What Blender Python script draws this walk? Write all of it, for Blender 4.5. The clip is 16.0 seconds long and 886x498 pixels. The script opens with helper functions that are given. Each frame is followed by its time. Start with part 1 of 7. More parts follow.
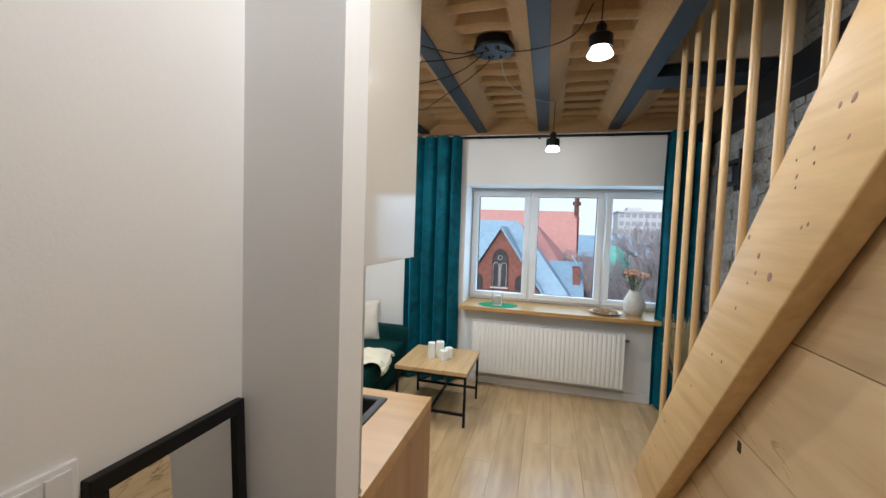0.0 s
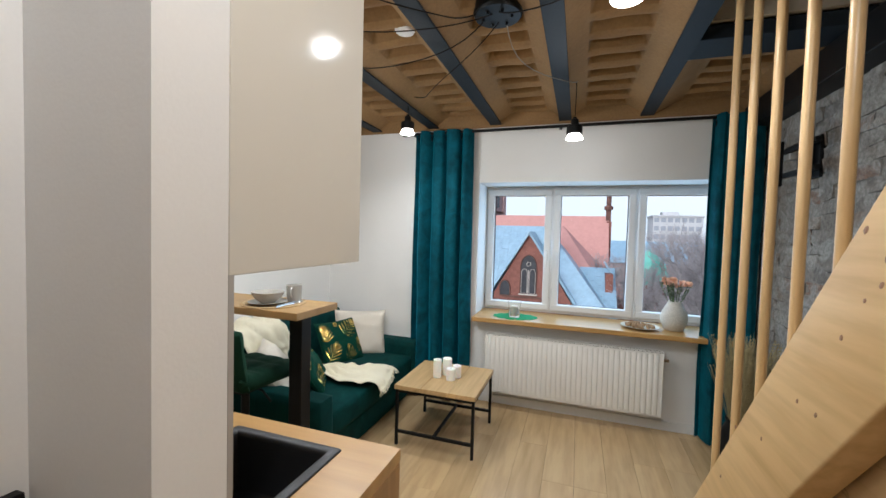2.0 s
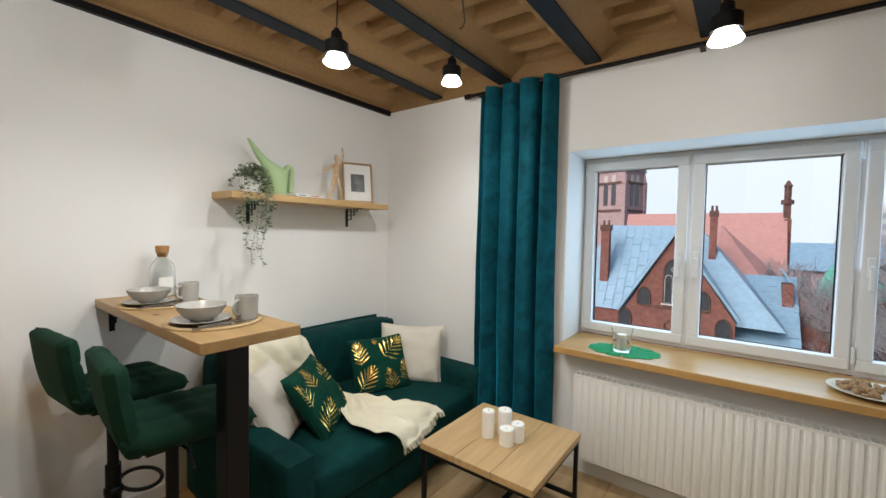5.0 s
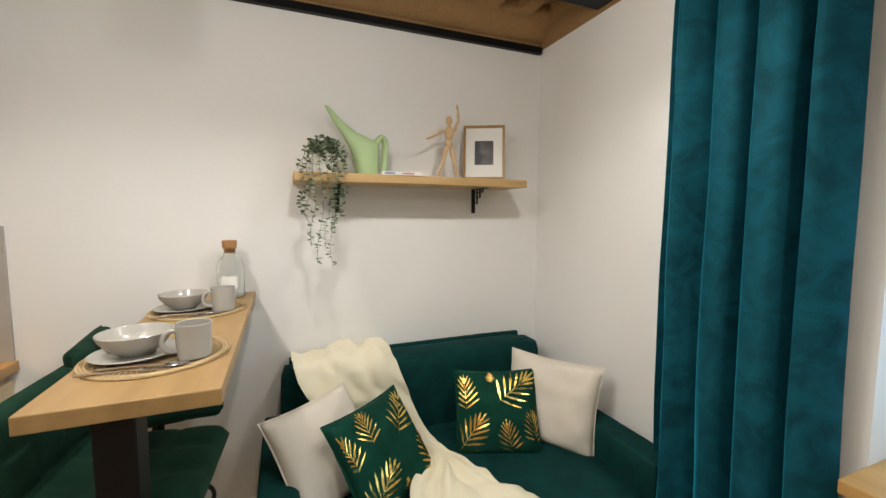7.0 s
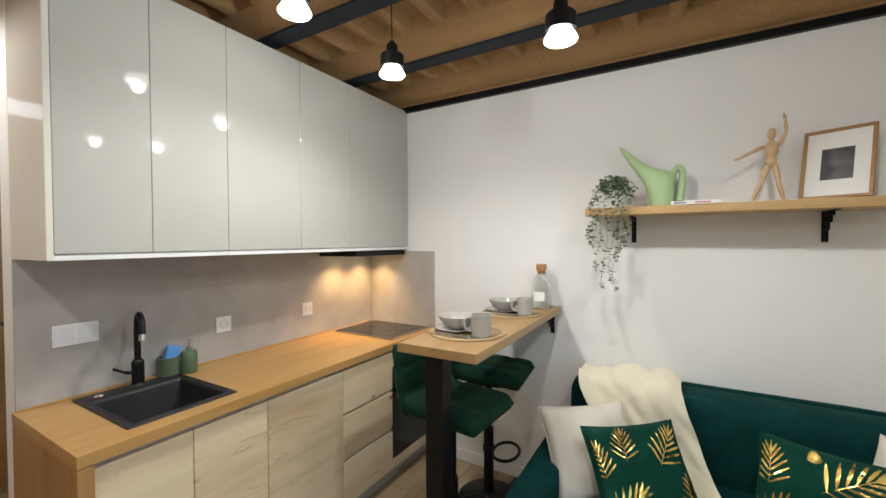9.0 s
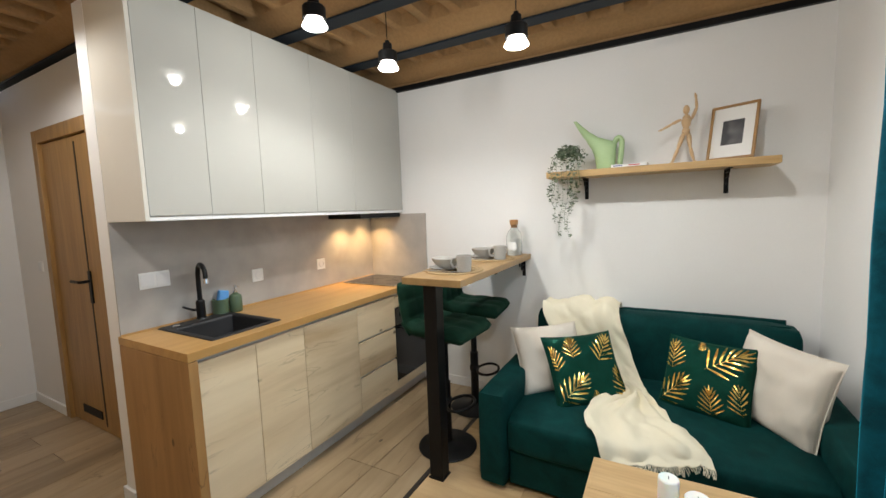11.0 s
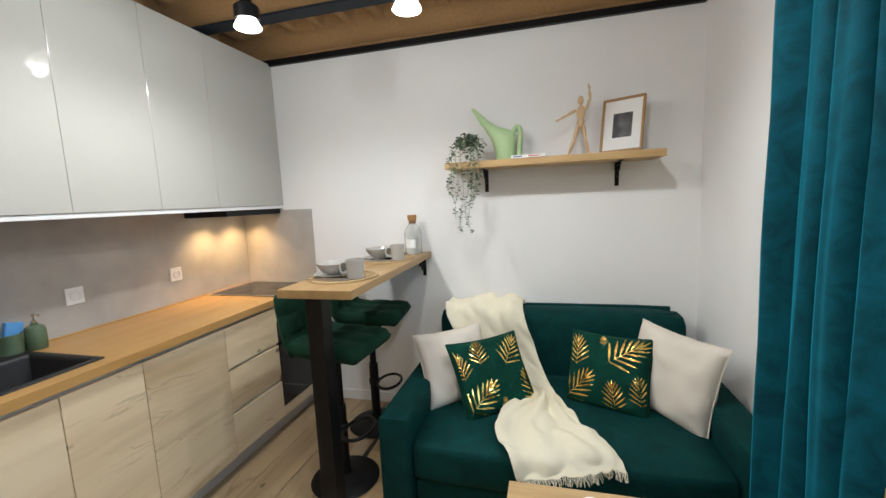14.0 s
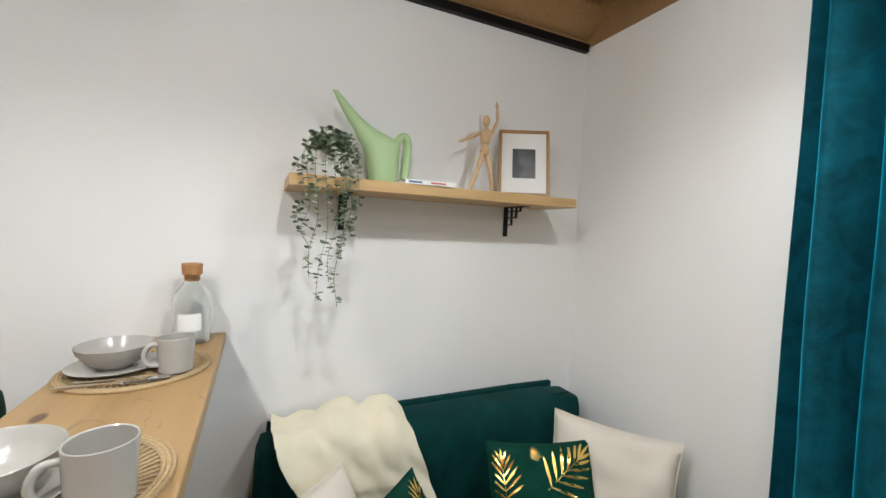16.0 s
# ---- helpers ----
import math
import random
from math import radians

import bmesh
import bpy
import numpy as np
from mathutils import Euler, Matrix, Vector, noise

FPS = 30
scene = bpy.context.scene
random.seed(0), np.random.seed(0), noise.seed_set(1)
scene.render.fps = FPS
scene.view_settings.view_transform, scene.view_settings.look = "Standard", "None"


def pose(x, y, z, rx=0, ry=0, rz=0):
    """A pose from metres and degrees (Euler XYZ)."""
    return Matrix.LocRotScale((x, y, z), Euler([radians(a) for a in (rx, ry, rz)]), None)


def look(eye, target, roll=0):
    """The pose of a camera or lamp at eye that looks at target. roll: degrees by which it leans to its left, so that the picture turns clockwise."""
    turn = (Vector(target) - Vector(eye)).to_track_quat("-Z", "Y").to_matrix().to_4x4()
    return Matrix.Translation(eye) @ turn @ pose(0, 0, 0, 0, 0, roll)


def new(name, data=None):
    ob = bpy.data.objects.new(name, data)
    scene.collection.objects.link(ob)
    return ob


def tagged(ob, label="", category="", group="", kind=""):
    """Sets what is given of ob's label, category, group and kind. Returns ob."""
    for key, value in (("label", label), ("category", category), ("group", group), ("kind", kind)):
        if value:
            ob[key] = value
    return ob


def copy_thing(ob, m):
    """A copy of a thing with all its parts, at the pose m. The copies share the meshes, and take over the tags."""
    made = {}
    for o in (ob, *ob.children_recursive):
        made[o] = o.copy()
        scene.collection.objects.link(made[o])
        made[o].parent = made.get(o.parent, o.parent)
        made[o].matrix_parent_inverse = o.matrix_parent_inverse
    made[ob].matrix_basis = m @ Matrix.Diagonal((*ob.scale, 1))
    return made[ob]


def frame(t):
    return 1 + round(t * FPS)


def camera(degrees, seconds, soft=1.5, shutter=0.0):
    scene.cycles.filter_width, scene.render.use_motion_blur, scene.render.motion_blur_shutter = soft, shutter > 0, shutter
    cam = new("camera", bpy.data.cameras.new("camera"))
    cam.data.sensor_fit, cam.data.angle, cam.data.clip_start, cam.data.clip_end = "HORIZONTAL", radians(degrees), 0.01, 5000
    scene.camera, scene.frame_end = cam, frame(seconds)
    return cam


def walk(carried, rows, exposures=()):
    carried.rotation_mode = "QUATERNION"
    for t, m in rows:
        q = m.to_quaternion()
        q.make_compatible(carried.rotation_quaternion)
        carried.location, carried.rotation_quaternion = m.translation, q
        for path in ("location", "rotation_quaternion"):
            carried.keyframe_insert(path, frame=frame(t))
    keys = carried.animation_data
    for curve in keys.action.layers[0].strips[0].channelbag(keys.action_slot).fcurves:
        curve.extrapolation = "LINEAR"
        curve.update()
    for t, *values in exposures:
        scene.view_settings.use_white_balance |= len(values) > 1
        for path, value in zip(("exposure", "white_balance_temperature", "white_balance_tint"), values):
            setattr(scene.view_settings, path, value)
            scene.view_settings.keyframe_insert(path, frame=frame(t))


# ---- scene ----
cam = camera(96.1, 16.0)
PATH = [
    (0, (0.318, -0.009, 1.564), (-0.186, 1.923, 1.457), 2.0),
    (0.5, (0.312, -0.046, 1.593), (-0.21, 1.883, 1.502), 1.5),
    (1, (0.297, -0.027, 1.588), (-0.244, 1.896, 1.5), 1.3),
    (1.5, (0.352, 0.187, 1.562), (-0.222, 2.101, 1.476), 1.4),
    (2, (0.38, 0.409, 1.536), (-0.262, 2.301, 1.457), 1.6),
    (2.5, (0.406, 0.577, 1.512), (-0.317, 2.441, 1.454), 1.9),
    (3, (0.416, 0.778, 1.475), (-0.399, 2.605, 1.461), 2.2),
    (3.5, (0.476, 0.938, 1.473), (-0.447, 2.712, 1.498), 2.1),
    (5.8, (0.317, 1.874, 1.484), (-1.058, 3.32, 1.339), -0.4),
    (6, (0.289, 1.983, 1.466), (-1.14, 3.375, 1.325), -0.8),
    (6.5, (0.196, 2.272, 1.455), (-1.425, 3.432, 1.293), -0.8),
    (7, (0.045, 2.487, 1.497), (-1.805, 3.229, 1.329), 0.1),
    (7.5, (-0.079, 2.599, 1.489), (-2.067, 2.787, 1.381), -0.1),
    (8, (-0.017, 2.711, 1.532), (-1.981, 2.335, 1.47), -0.3),
    (8.5, (0.198, 2.839, 1.525), (-1.653, 2.083, 1.487), -0.4),
    (9, (0.351, 2.96, 1.522), (-1.371, 1.943, 1.484), -0.3),
    (9.2, (0.39, 3.005, 1.538), (-1.273, 1.895, 1.474), -0.4),
    (11.3, (0.836, 3.267, 1.454), (-0.925, 2.345, 1.231), -2.4),
    (11.5, (0.845, 3.31, 1.447), (-0.935, 2.428, 1.213), -2.6),
    (12, (0.867, 3.353, 1.429), (-0.954, 2.567, 1.167), -3.0),
    (12.5, (0.865, 3.367, 1.436), (-0.977, 2.64, 1.158), -3.3),
    (13, (0.834, 3.36, 1.441), (-1.024, 2.674, 1.163), -3.5),
    (13.5, (0.724, 3.283, 1.459), (-1.158, 2.663, 1.184), -3.4),
    (14, (0.523, 3.122, 1.473), (-1.397, 2.617, 1.228), -2.6),
    (14.5, (0.259, 2.96, 1.483), (-1.702, 2.627, 1.276), -1.5),
    (15, (-0.021, 2.819, 1.504), (-2.013, 2.723, 1.352), -0.1),
    (15.5, (-0.257, 2.599, 1.508), (-2.228, 2.92, 1.4), 1.5),
    (16, (-0.463, 2.45, 1.52), (-2.274, 3.295, 1.434), 2.4),
]
walk(cam, [(t, look(eye, target, roll)) for t, eye, target, roll in PATH], exposures=((0.0, 1.58, 6120, 10), (2.0, 1.56, 6150, 10), (3.5, 1.63, 5900, 10), (5.8, 1.40, 6850, 10), (7.0, 1.48, 6950, 11), (7.5, 1.52, 6750, 10), (9.0, 1.53, 6500, 10), (11.3, 1.64, 6500, 10), (12.5, 1.58, 6200, 10), (14.0, 1.58, 6250, 10), (15.0, 1.55, 6250, 10), (16.0, 1.56, 6250, 10)))

# ---- world and light ----
W, N, K, E, S = -2.085, 3.985, 0.855, 1.66, -1.38      # west, north, kitchen, east and south walls
TOP = 2.52                                            # underside of the steel beams
world = bpy.data.worlds.new("overcast_sky")
scene.world = world
world.use_nodes = True
wn = world.node_tree.nodes
sky = wn.new("ShaderNodeTexSky")
sky.sky_type = 'NISHITA'
sky.sun_disc = False
sky.sun_elevation, sky.sun_rotation = radians(40), radians(200)
sky.air_density, sky.dust_density, sky.ozone_density = 1.0, 4.0, 2.0
world.node_tree.links.new(sky.outputs[0], wn["Background"].inputs[0])
wn["Background"].inputs[1].default_value = 0.075
sun = new("overcast_sun", bpy.data.lights.new("overcast_sun", 'SUN'))
sun.data.energy, sun.data.angle, sun.data.color = 0.5, radians(25), (0.93, 0.96, 1.0)
sun.matrix_world = look((0, 0, 30), (7, 19, 20))
day = new("window_daylight", bpy.data.lights.new("window_daylight", 'AREA'))
day.data.shape, day.data.size, day.data.size_y = 'RECTANGLE', 1.94, 1.14
day.data.energy, day.data.color = 5.6, (0.44, 0.72, 1.0)
day.matrix_world = look((0.5, 4.325, 1.40), (0.5, 0.0, 1.25))

# ---- helpers ----
def thing(name, x=0, y=0, z=0, rz=0, label="", category="", group="", kind=""):
    ob = new(name)
    ob.empty_display_size = 0.1
    ob.matrix_world = pose(x, y, z, 0, 0, rz)
    return tagged(ob, label, category, group, kind)


def finish(bm, smooth=None):
    bmesh.ops.recalc_face_normals(bm, faces=bm.faces)
    me = bpy.data.meshes.new("mesh")
    if smooth is not None:
        for f in bm.faces:
            f.smooth = True
        for e in bm.edges:
            if len(e.link_faces) == 2:
                e.smooth = e.calc_face_angle(0) < smooth
    bm.to_mesh(me)
    bm.free()
    return me


def part(name, bm, material, parent=None, label="", smooth=None):
    me = finish(bm, smooth)
    me.name = name
    me.materials.append(material)
    ob = new(name, me)
    ob.parent = parent
    return tagged(ob, label)


def box(bm, x0, x1, y0, y1, z0, z1, r=0.0, seg=2, m=None):
    mat = Matrix.Translation(((x0 + x1) / 2, (y0 + y1) / 2, (z0 + z1) / 2)) @ Matrix.Diagonal((abs(x1 - x0), abs(y1 - y0), abs(z1 - z0), 1))
    if m is not None:
        mat = m @ mat
    vs = bmesh.ops.create_cube(bm, size=1, matrix=mat)["verts"]
    if r > 0:
        es = list({e for v in vs for e in v.link_edges})
        bmesh.ops.bevel(bm, geom=es, offset=r, segments=seg, profile=0.5, affect='EDGES')
    return bm


def cube(*a, **k):
    return box(bmesh.new(), *a, **k)


def lathe(bm, prof, n=24, x=0, y=0, z=0, a0=0.0, a1=2 * math.pi):
    full = abs(a1 - a0 - 2 * math.pi) < 1e-6
    rings = []
    for r, h in prof:
        if r < 1e-6:
            rings.append([bm.verts.new((x, y, z + h))])
        else:
            rings.append([bm.verts.new((x + r * math.cos(a0 + (a1 - a0) * i / n), y + r * math.sin(a0 + (a1 - a0) * i / n), z + h)) for i in range(n if full else n + 1)])
    for a, b in zip(rings, rings[1:]):
        for i in range(n):
            j = (i + 1) % n if full else i + 1
            if len(a) == 1 and len(b) > 1:
                bm.faces.new((a[0], b[i], b[j]))
            elif len(b) == 1 and len(a) > 1:
                bm.faces.new((a[i], a[j], b[0]))
            elif len(a) > 1:
                bm.faces.new((a[i], a[j], b[j], b[i]))
    return bm


def tube(bm, pts, r, n=8, closed=False, caps=True):
    pts = [Vector(p) for p in pts]
    rs = r if isinstance(r, (list, tuple)) else [r] * len(pts)
    rings, side = [], None
    for i, p in enumerate(pts):
        if closed:
            d = pts[(i + 1) % len(pts)] - pts[i - 1]
        else:
            d = pts[min(i + 1, len(pts) - 1)] - pts[max(i - 1, 0)]
        d.normalize()
        if side is None:
            side = d.orthogonal().normalized()
        side = (side - d * side.dot(d))
        side = side.normalized() if side.length > 1e-5 else d.orthogonal().normalized()
        up = d.cross(side)
        rings.append([bm.verts.new(p + rs[i] * (math.cos(2 * math.pi * k / n) * side + math.sin(2 * math.pi * k / n) * up)) for k in range(n)])
    pairs = list(zip(rings, rings[1:])) + ([(rings[-1], rings[0])] if closed else [])
    for a, b in pairs:
        for k in range(n):
            bm.faces.new((a[k], a[(k + 1) % n], b[(k + 1) % n], b[k]))
    if caps and not closed:
        bm.faces.new(rings[0][::-1])
        bm.faces.new(rings[-1])
    return bm


def bend(pts, steps=6):
    """A smooth line through the given points."""
    P = [Vector(p) for p in pts]
    P = [2 * P[0] - P[1]] + P + [2 * P[-1] - P[-2]]
    out = []
    for i in range(1, len(P) - 2):
        for k in range(steps):
            t = k / steps
            a, b, c, d = P[i - 1:i + 3]
            out.append(0.5 * ((2 * b) + (c - a) * t + (2 * a - 5 * b + 4 * c - d) * t * t + (3 * b - a - 3 * c + d) * t ** 3))
    return out + [P[-2]]


def sheet(bm, f, nu, nv, thick=0.0):
    """A cloth from f(u, v), closed with a back side when thick."""
    g = [[bm.verts.new(f(i / nu, j / nv)) for j in range(nv + 1)] for i in range(nu + 1)]
    for i in range(nu):
        for j in range(nv):
            bm.faces.new((g[i][j], g[i + 1][j], g[i + 1][j + 1], g[i][j + 1]))
    if thick:
        bm.normal_update()
        h = [[bm.verts.new(v.co - v.normal * thick) for v in row] for row in g]
        for i in range(nu):
            for j in range(nv):
                bm.faces.new((h[i][j + 1], h[i + 1][j + 1], h[i + 1][j], h[i][j]))
        for i in range(nu):
            bm.faces.new((g[i][0], h[i][0], h[i + 1][0], g[i + 1][0]))
            bm.faces.new((g[i + 1][nv], h[i + 1][nv], h[i][nv], g[i][nv]))
        for j in range(nv):
            bm.faces.new((g[0][j + 1], h[0][j + 1], h[0][j], g[0][j]))
            bm.faces.new((g[nu][j], h[nu][j], h[nu][j + 1], g[nu][j + 1]))
    return bm


# ---- materials ----
def nodes_of(name):
    m = bpy.data.materials.new(name)
    m.use_nodes = True
    nt = m.node_tree
    return m, nt, nt.nodes["Principled BSDF"]


def put_in(nt, kind, **kw):
    n = nt.nodes.new("ShaderNode" + kind)
    for k, v in kw.items():
        if k in n.inputs:
            if isinstance(v, bpy.types.NodeSocket):
                nt.links.new(v, n.inputs[k])
            else:
                n.inputs[k].default_value = v
    return n


def coords(nt, scale=(1, 1, 1), shift=True):
    tc = put_in(nt, "TexCoord")
    out = tc.outputs["Object"]
    if shift:
        info = put_in(nt, "ObjectInfo")
        sc = put_in(nt, "VectorMath")
        sc.operation = 'SCALE'
        comb = put_in(nt, "CombineXYZ", X=info.outputs["Random"], Y=info.outputs["Random"], Z=info.outputs["Random"])
        nt.links.new(comb.outputs[0], sc.inputs[0])
        sc.inputs["Scale"].default_value = 37.0
        add = put_in(nt, "VectorMath")
        nt.links.new(out, add.inputs[0])
        nt.links.new(sc.outputs[0], add.inputs[1])
        out = add.outputs[0]
    mp = put_in(nt, "Mapping")
    nt.links.new(out, mp.inputs["Vector"])
    mp.inputs["Scale"].default_value = scale
    return mp.outputs[0]


def ramp(nt, fac, stops):
    r = put_in(nt, "ValToRGB")
    nt.links.new(fac, r.inputs[0])
    el = r.color_ramp.elements
    while len(el) < len(stops):
        el.new(0.5)
    for e, (p, c) in zip(el, stops):
        e.position, e.color = p, (*c, 1)
    return r.outputs[0]


def mixed(nt, fac, a, b, how='MIX'):
    m = nt.nodes.new("ShaderNodeMix")
    m.data_type, m.blend_type = 'RGBA', how
    for sock, v in ((m.inputs[0], fac), (m.inputs[6], a), (m.inputs[7], b)):
        if isinstance(v, bpy.types.NodeSocket):
            nt.links.new(v, sock)
        else:
            sock.default_value = v if isinstance(v, float) else (*v, 1)
    return m.outputs[2]


def bumped(nt, p, height, strength=0.2, distance=0.005):
    b = put_in(nt, "Bump", Strength=strength, Distance=distance)
    nt.links.new(height, b.inputs["Height"])
    nt.links.new(b.outputs[0], p.inputs["Normal"])


def plain(name, col, rough=0.5, metal=0.0, grain=40.0, vary=0.08, bump=0.08, **more):
    m, nt, p = nodes_of(name)
    c = coords(nt)
    n1 = put_in(nt, "TexNoise", Vector=c, Scale=grain, Detail=4.0)
    n2 = put_in(nt, "TexNoise", Vector=c, Scale=2.3, Detail=3.0)
    lo, hi = [v * (1 - vary) for v in col], [min(1, v * (1 + vary)) for v in col]
    a = ramp(nt, n2.outputs[0], [(0.3, lo), (0.7, hi)])
    b = ramp(nt, n1.outputs[0], [(0.3, lo), (0.7, hi)])
    nt.links.new(mixed(nt, 0.45, a, b), p.inputs["Base Color"])
    p.inputs["Roughness"].default_value, p.inputs["Metallic"].default_value = rough, metal
    for k, v in more.items():
        p.inputs[k.replace("_", " ")].default_value = v
    if bump:
        bumped(nt, p, n1.outputs[0], bump)
    return m


def wood(name, light, mid, dark, axis=0, rough=0.42, size=1.0, knots=0.0, spread=0.12, bump=0.12, cracks=0.0, fine=0.35):
    m, nt, p = nodes_of(name)
    s = [16.0 / size] * 3
    s[axis] = 1.1 / size
    c = coords(nt, s)
    g = put_in(nt, "TexNoise", Vector=c, Scale=1.0, Detail=7.0, Roughness=0.62, Distortion=0.7)
    col = ramp(nt, g.outputs[0], [(0.28, dark), (0.47, mid), (0.68, light)])
    s2 = [70.0 / size] * 3
    s2[axis] = 3.0
    f = put_in(nt, "TexNoise", Vector=coords(nt, s2), Scale=1.0, Detail=3.0)
    col = mixed(nt, fine, col, ramp(nt, f.outputs[0], [(0.35, [v * 0.72 for v in mid]), (0.6, light)]))
    info = put_in(nt, "ObjectInfo")
    tone = ramp(nt, info.outputs["Random"], [(0.0, [1 - spread] * 3), (1.0, [1.0, 1.0, 1.0])])
    col = mixed(nt, 1.0, col, tone, 'MULTIPLY')
    if knots:
        s3 = [5.5] * 3
        s3[axis] = 3.0
        v = put_in(nt, "TexVoronoi", Vector=coords(nt, s3), Scale=1.0, Randomness=1.0)
        k = ramp(nt, v.outputs["Distance"], [(0.05, (1, 1, 1)), (0.05 + 0.1 * knots, (0, 0, 0))])
        col = mixed(nt, k, col, [v * 0.42 for v in dark])
    if cracks:
        s4 = [6.0] * 3
        s4[axis] = 1.3
        cn = put_in(nt, "TexNoise", Vector=coords(nt, s4), Scale=1.0, Detail=5.0, Distortion=1.2)
        band = ramp(nt, cn.outputs[0], [(0.488, (0, 0, 0)), (0.5, (1, 1, 1)), (0.512, (0, 0, 0))])
        lo = put_in(nt, "TexNoise", Vector=coords(nt, (2.2, 2.2, 2.2)), Scale=1.0, Detail=1.0)
        mask = ramp(nt, lo.outputs[0], [(0.47, (0, 0, 0)), (0.60, (cracks, cracks, cracks))])
        col = mixed(nt, mixed(nt, 1.0, band, mask, 'MULTIPLY'), col, [v * 0.5 for v in dark])
    nt.links.new(col, p.inputs["Base Color"])
    p.inputs["Roughness"].default_value = rough
    bumped(nt, p, f.outputs[0], bump, 0.003)
    return m


def velvet(name, col, sheen=0.5, mottle=0.28):
    m, nt, p = nodes_of(name)
    c = coords(nt)
    n1 = put_in(nt, "TexNoise", Vector=c, Scale=9.0, Detail=6.0, Roughness=0.6, Distortion=0.8)
    n2 = put_in(nt, "TexNoise", Vector=c, Scale=350.0, Detail=2.0)
    a = ramp(nt, n1.outputs[0], [(0.32, [v * (1 - mottle) for v in col]), (0.7, [v * (1 + mottle) for v in col])])
    nt.links.new(mixed(nt, 0.25, a, ramp(nt, n2.outputs[0], [(0.3, [v * 0.5 for v in col]), (0.7, [v * 1.5 for v in col])])), p.inputs["Base Color"])
    p.inputs["Roughness"].default_value = 0.8
    p.inputs["Specular IOR Level"].default_value = 0.12
    p.inputs["Sheen Weight"].default_value = sheen
    p.inputs["Sheen Roughness"].default_value = 0.35
    p.inputs["Sheen Tint"].default_value = (*[min(1, v * 9) for v in col], 1)
    bumped(nt, p, n2.outputs[0], 0.15, 0.002)
    return m


def glass(name, tint=(1, 1, 1), rough=0.0, ior=1.45):
    m, nt, p = nodes_of(name)
    p.inputs["Base Color"].default_value = (*tint, 1)
    p.inputs["Transmission Weight"].default_value = 1.0
    p.inputs["Roughness"].default_value = rough
    p.inputs["IOR"].default_value = ior
    return m


def glow(name, col, strength):
    m, nt, p = nodes_of(name)
    p.inputs["Base Color"].default_value = (0.9, 0.9, 0.88, 1)
    p.inputs["Emission Color"].default_value = (*col, 1)
    p.inputs["Emission Strength"].default_value = strength
    return m


WHITE = plain("white_wall_paint", (0.80, 0.79, 0.77), 0.75, grain=160, vary=0.02, bump=0.06)
TRIM = plain("white_satin_trim", (0.80, 0.80, 0.79), 0.4, vary=0.02, bump=0.02)
PVC = plain("white_window_plastic", (0.74, 0.745, 0.75), 0.3, vary=0.015, bump=0.0)
BLACK = plain("black_powder_coat", (0.0045, 0.0045, 0.005), 0.45, vary=0.2, grain=220, bump=0.05, Specular_IOR_Level=0.25)
STEEL = plain("slate_painted_steel", (0.013, 0.018, 0.024), 0.6, grain=90, vary=0.18, bump=0.12, Specular_IOR_Level=0.2)
CLAY = plain("ochre_clay_vault", (0.305, 0.177, 0.074), 0.9, grain=55, vary=0.18, bump=0.35)
LOFT = plain("beige_loft_board", (0.52, 0.45, 0.34), 0.7, grain=60, vary=0.08)
OAK = wood("oak_worktop", (0.52, 0.305, 0.108), (0.475, 0.272, 0.090), (0.40, 0.218, 0.068), 0, 0.36, size=1.8, spread=0.04, fine=0.14)
BAROAK = wood("oak_bar_board", (0.42, 0.265, 0.112), (0.365, 0.222, 0.09), (0.26, 0.15, 0.056), 0, 0.42, size=3.0, knots=0.35, spread=0.05, cracks=0.5, fine=0.2)
OAK_Y = wood("oak_board", (0.56, 0.37, 0.165), (0.49, 0.31, 0.13), (0.37, 0.22, 0.085), 1, 0.42, spread=0.06)
OAK_Z = wood("oak_end_panel", (0.44, 0.25, 0.095), (0.37, 0.20, 0.070), (0.24, 0.12, 0.038), 2, 0.45, size=3.0, knots=0.3, spread=0.05, cracks=0.8, fine=0.2)
TABLE = wood("pale_oak_plank", (0.62, 0.42, 0.21), (0.55, 0.36, 0.165), (0.42, 0.255, 0.105), 1, 0.42, size=1.6, spread=0.12)
FRONT = wood("bleached_rustic_oak", (0.86, 0.72, 0.50), (0.77, 0.615, 0.40), (0.52, 0.365, 0.205), 0, 0.5, size=4.6, knots=0.4, spread=0.12, cracks=0.45, fine=0.12)
PANEL = wood("oak_wall_board", (0.66, 0.475, 0.265), (0.57, 0.395, 0.205), (0.36, 0.225, 0.105), 1, 0.5, size=3.2, knots=0.35, spread=0.14, cracks=0.9, fine=0.2)
LAMINATE = wood("oak_laminate", (0.64, 0.455, 0.25), (0.56, 0.385, 0.20), (0.43, 0.28, 0.135), 1, 0.22, size=3.0, spread=0.12)
TILEWOOD = wood("dark_oak_tile", (0.52, 0.385, 0.235), (0.42, 0.30, 0.172), (0.23, 0.155, 0.082), 0, 0.34, size=3.4, knots=0.25, spread=0.26, cracks=0.6, fine=0.22)
PINE = wood("varnished_pine", (0.75, 0.52, 0.255), (0.69, 0.45, 0.20), (0.57, 0.345, 0.13), 1, 0.5, size=2.4, spread=0.03)
DOWEL = wood("varnished_pine_dowel", (0.74, 0.51, 0.26), (0.67, 0.44, 0.205), (0.56, 0.34, 0.14), 2, 0.34, size=1.2, spread=0.1)
KNOT = plain("pine_knot", (0.27, 0.13, 0.06), 0.5, grain=120, vary=0.45)
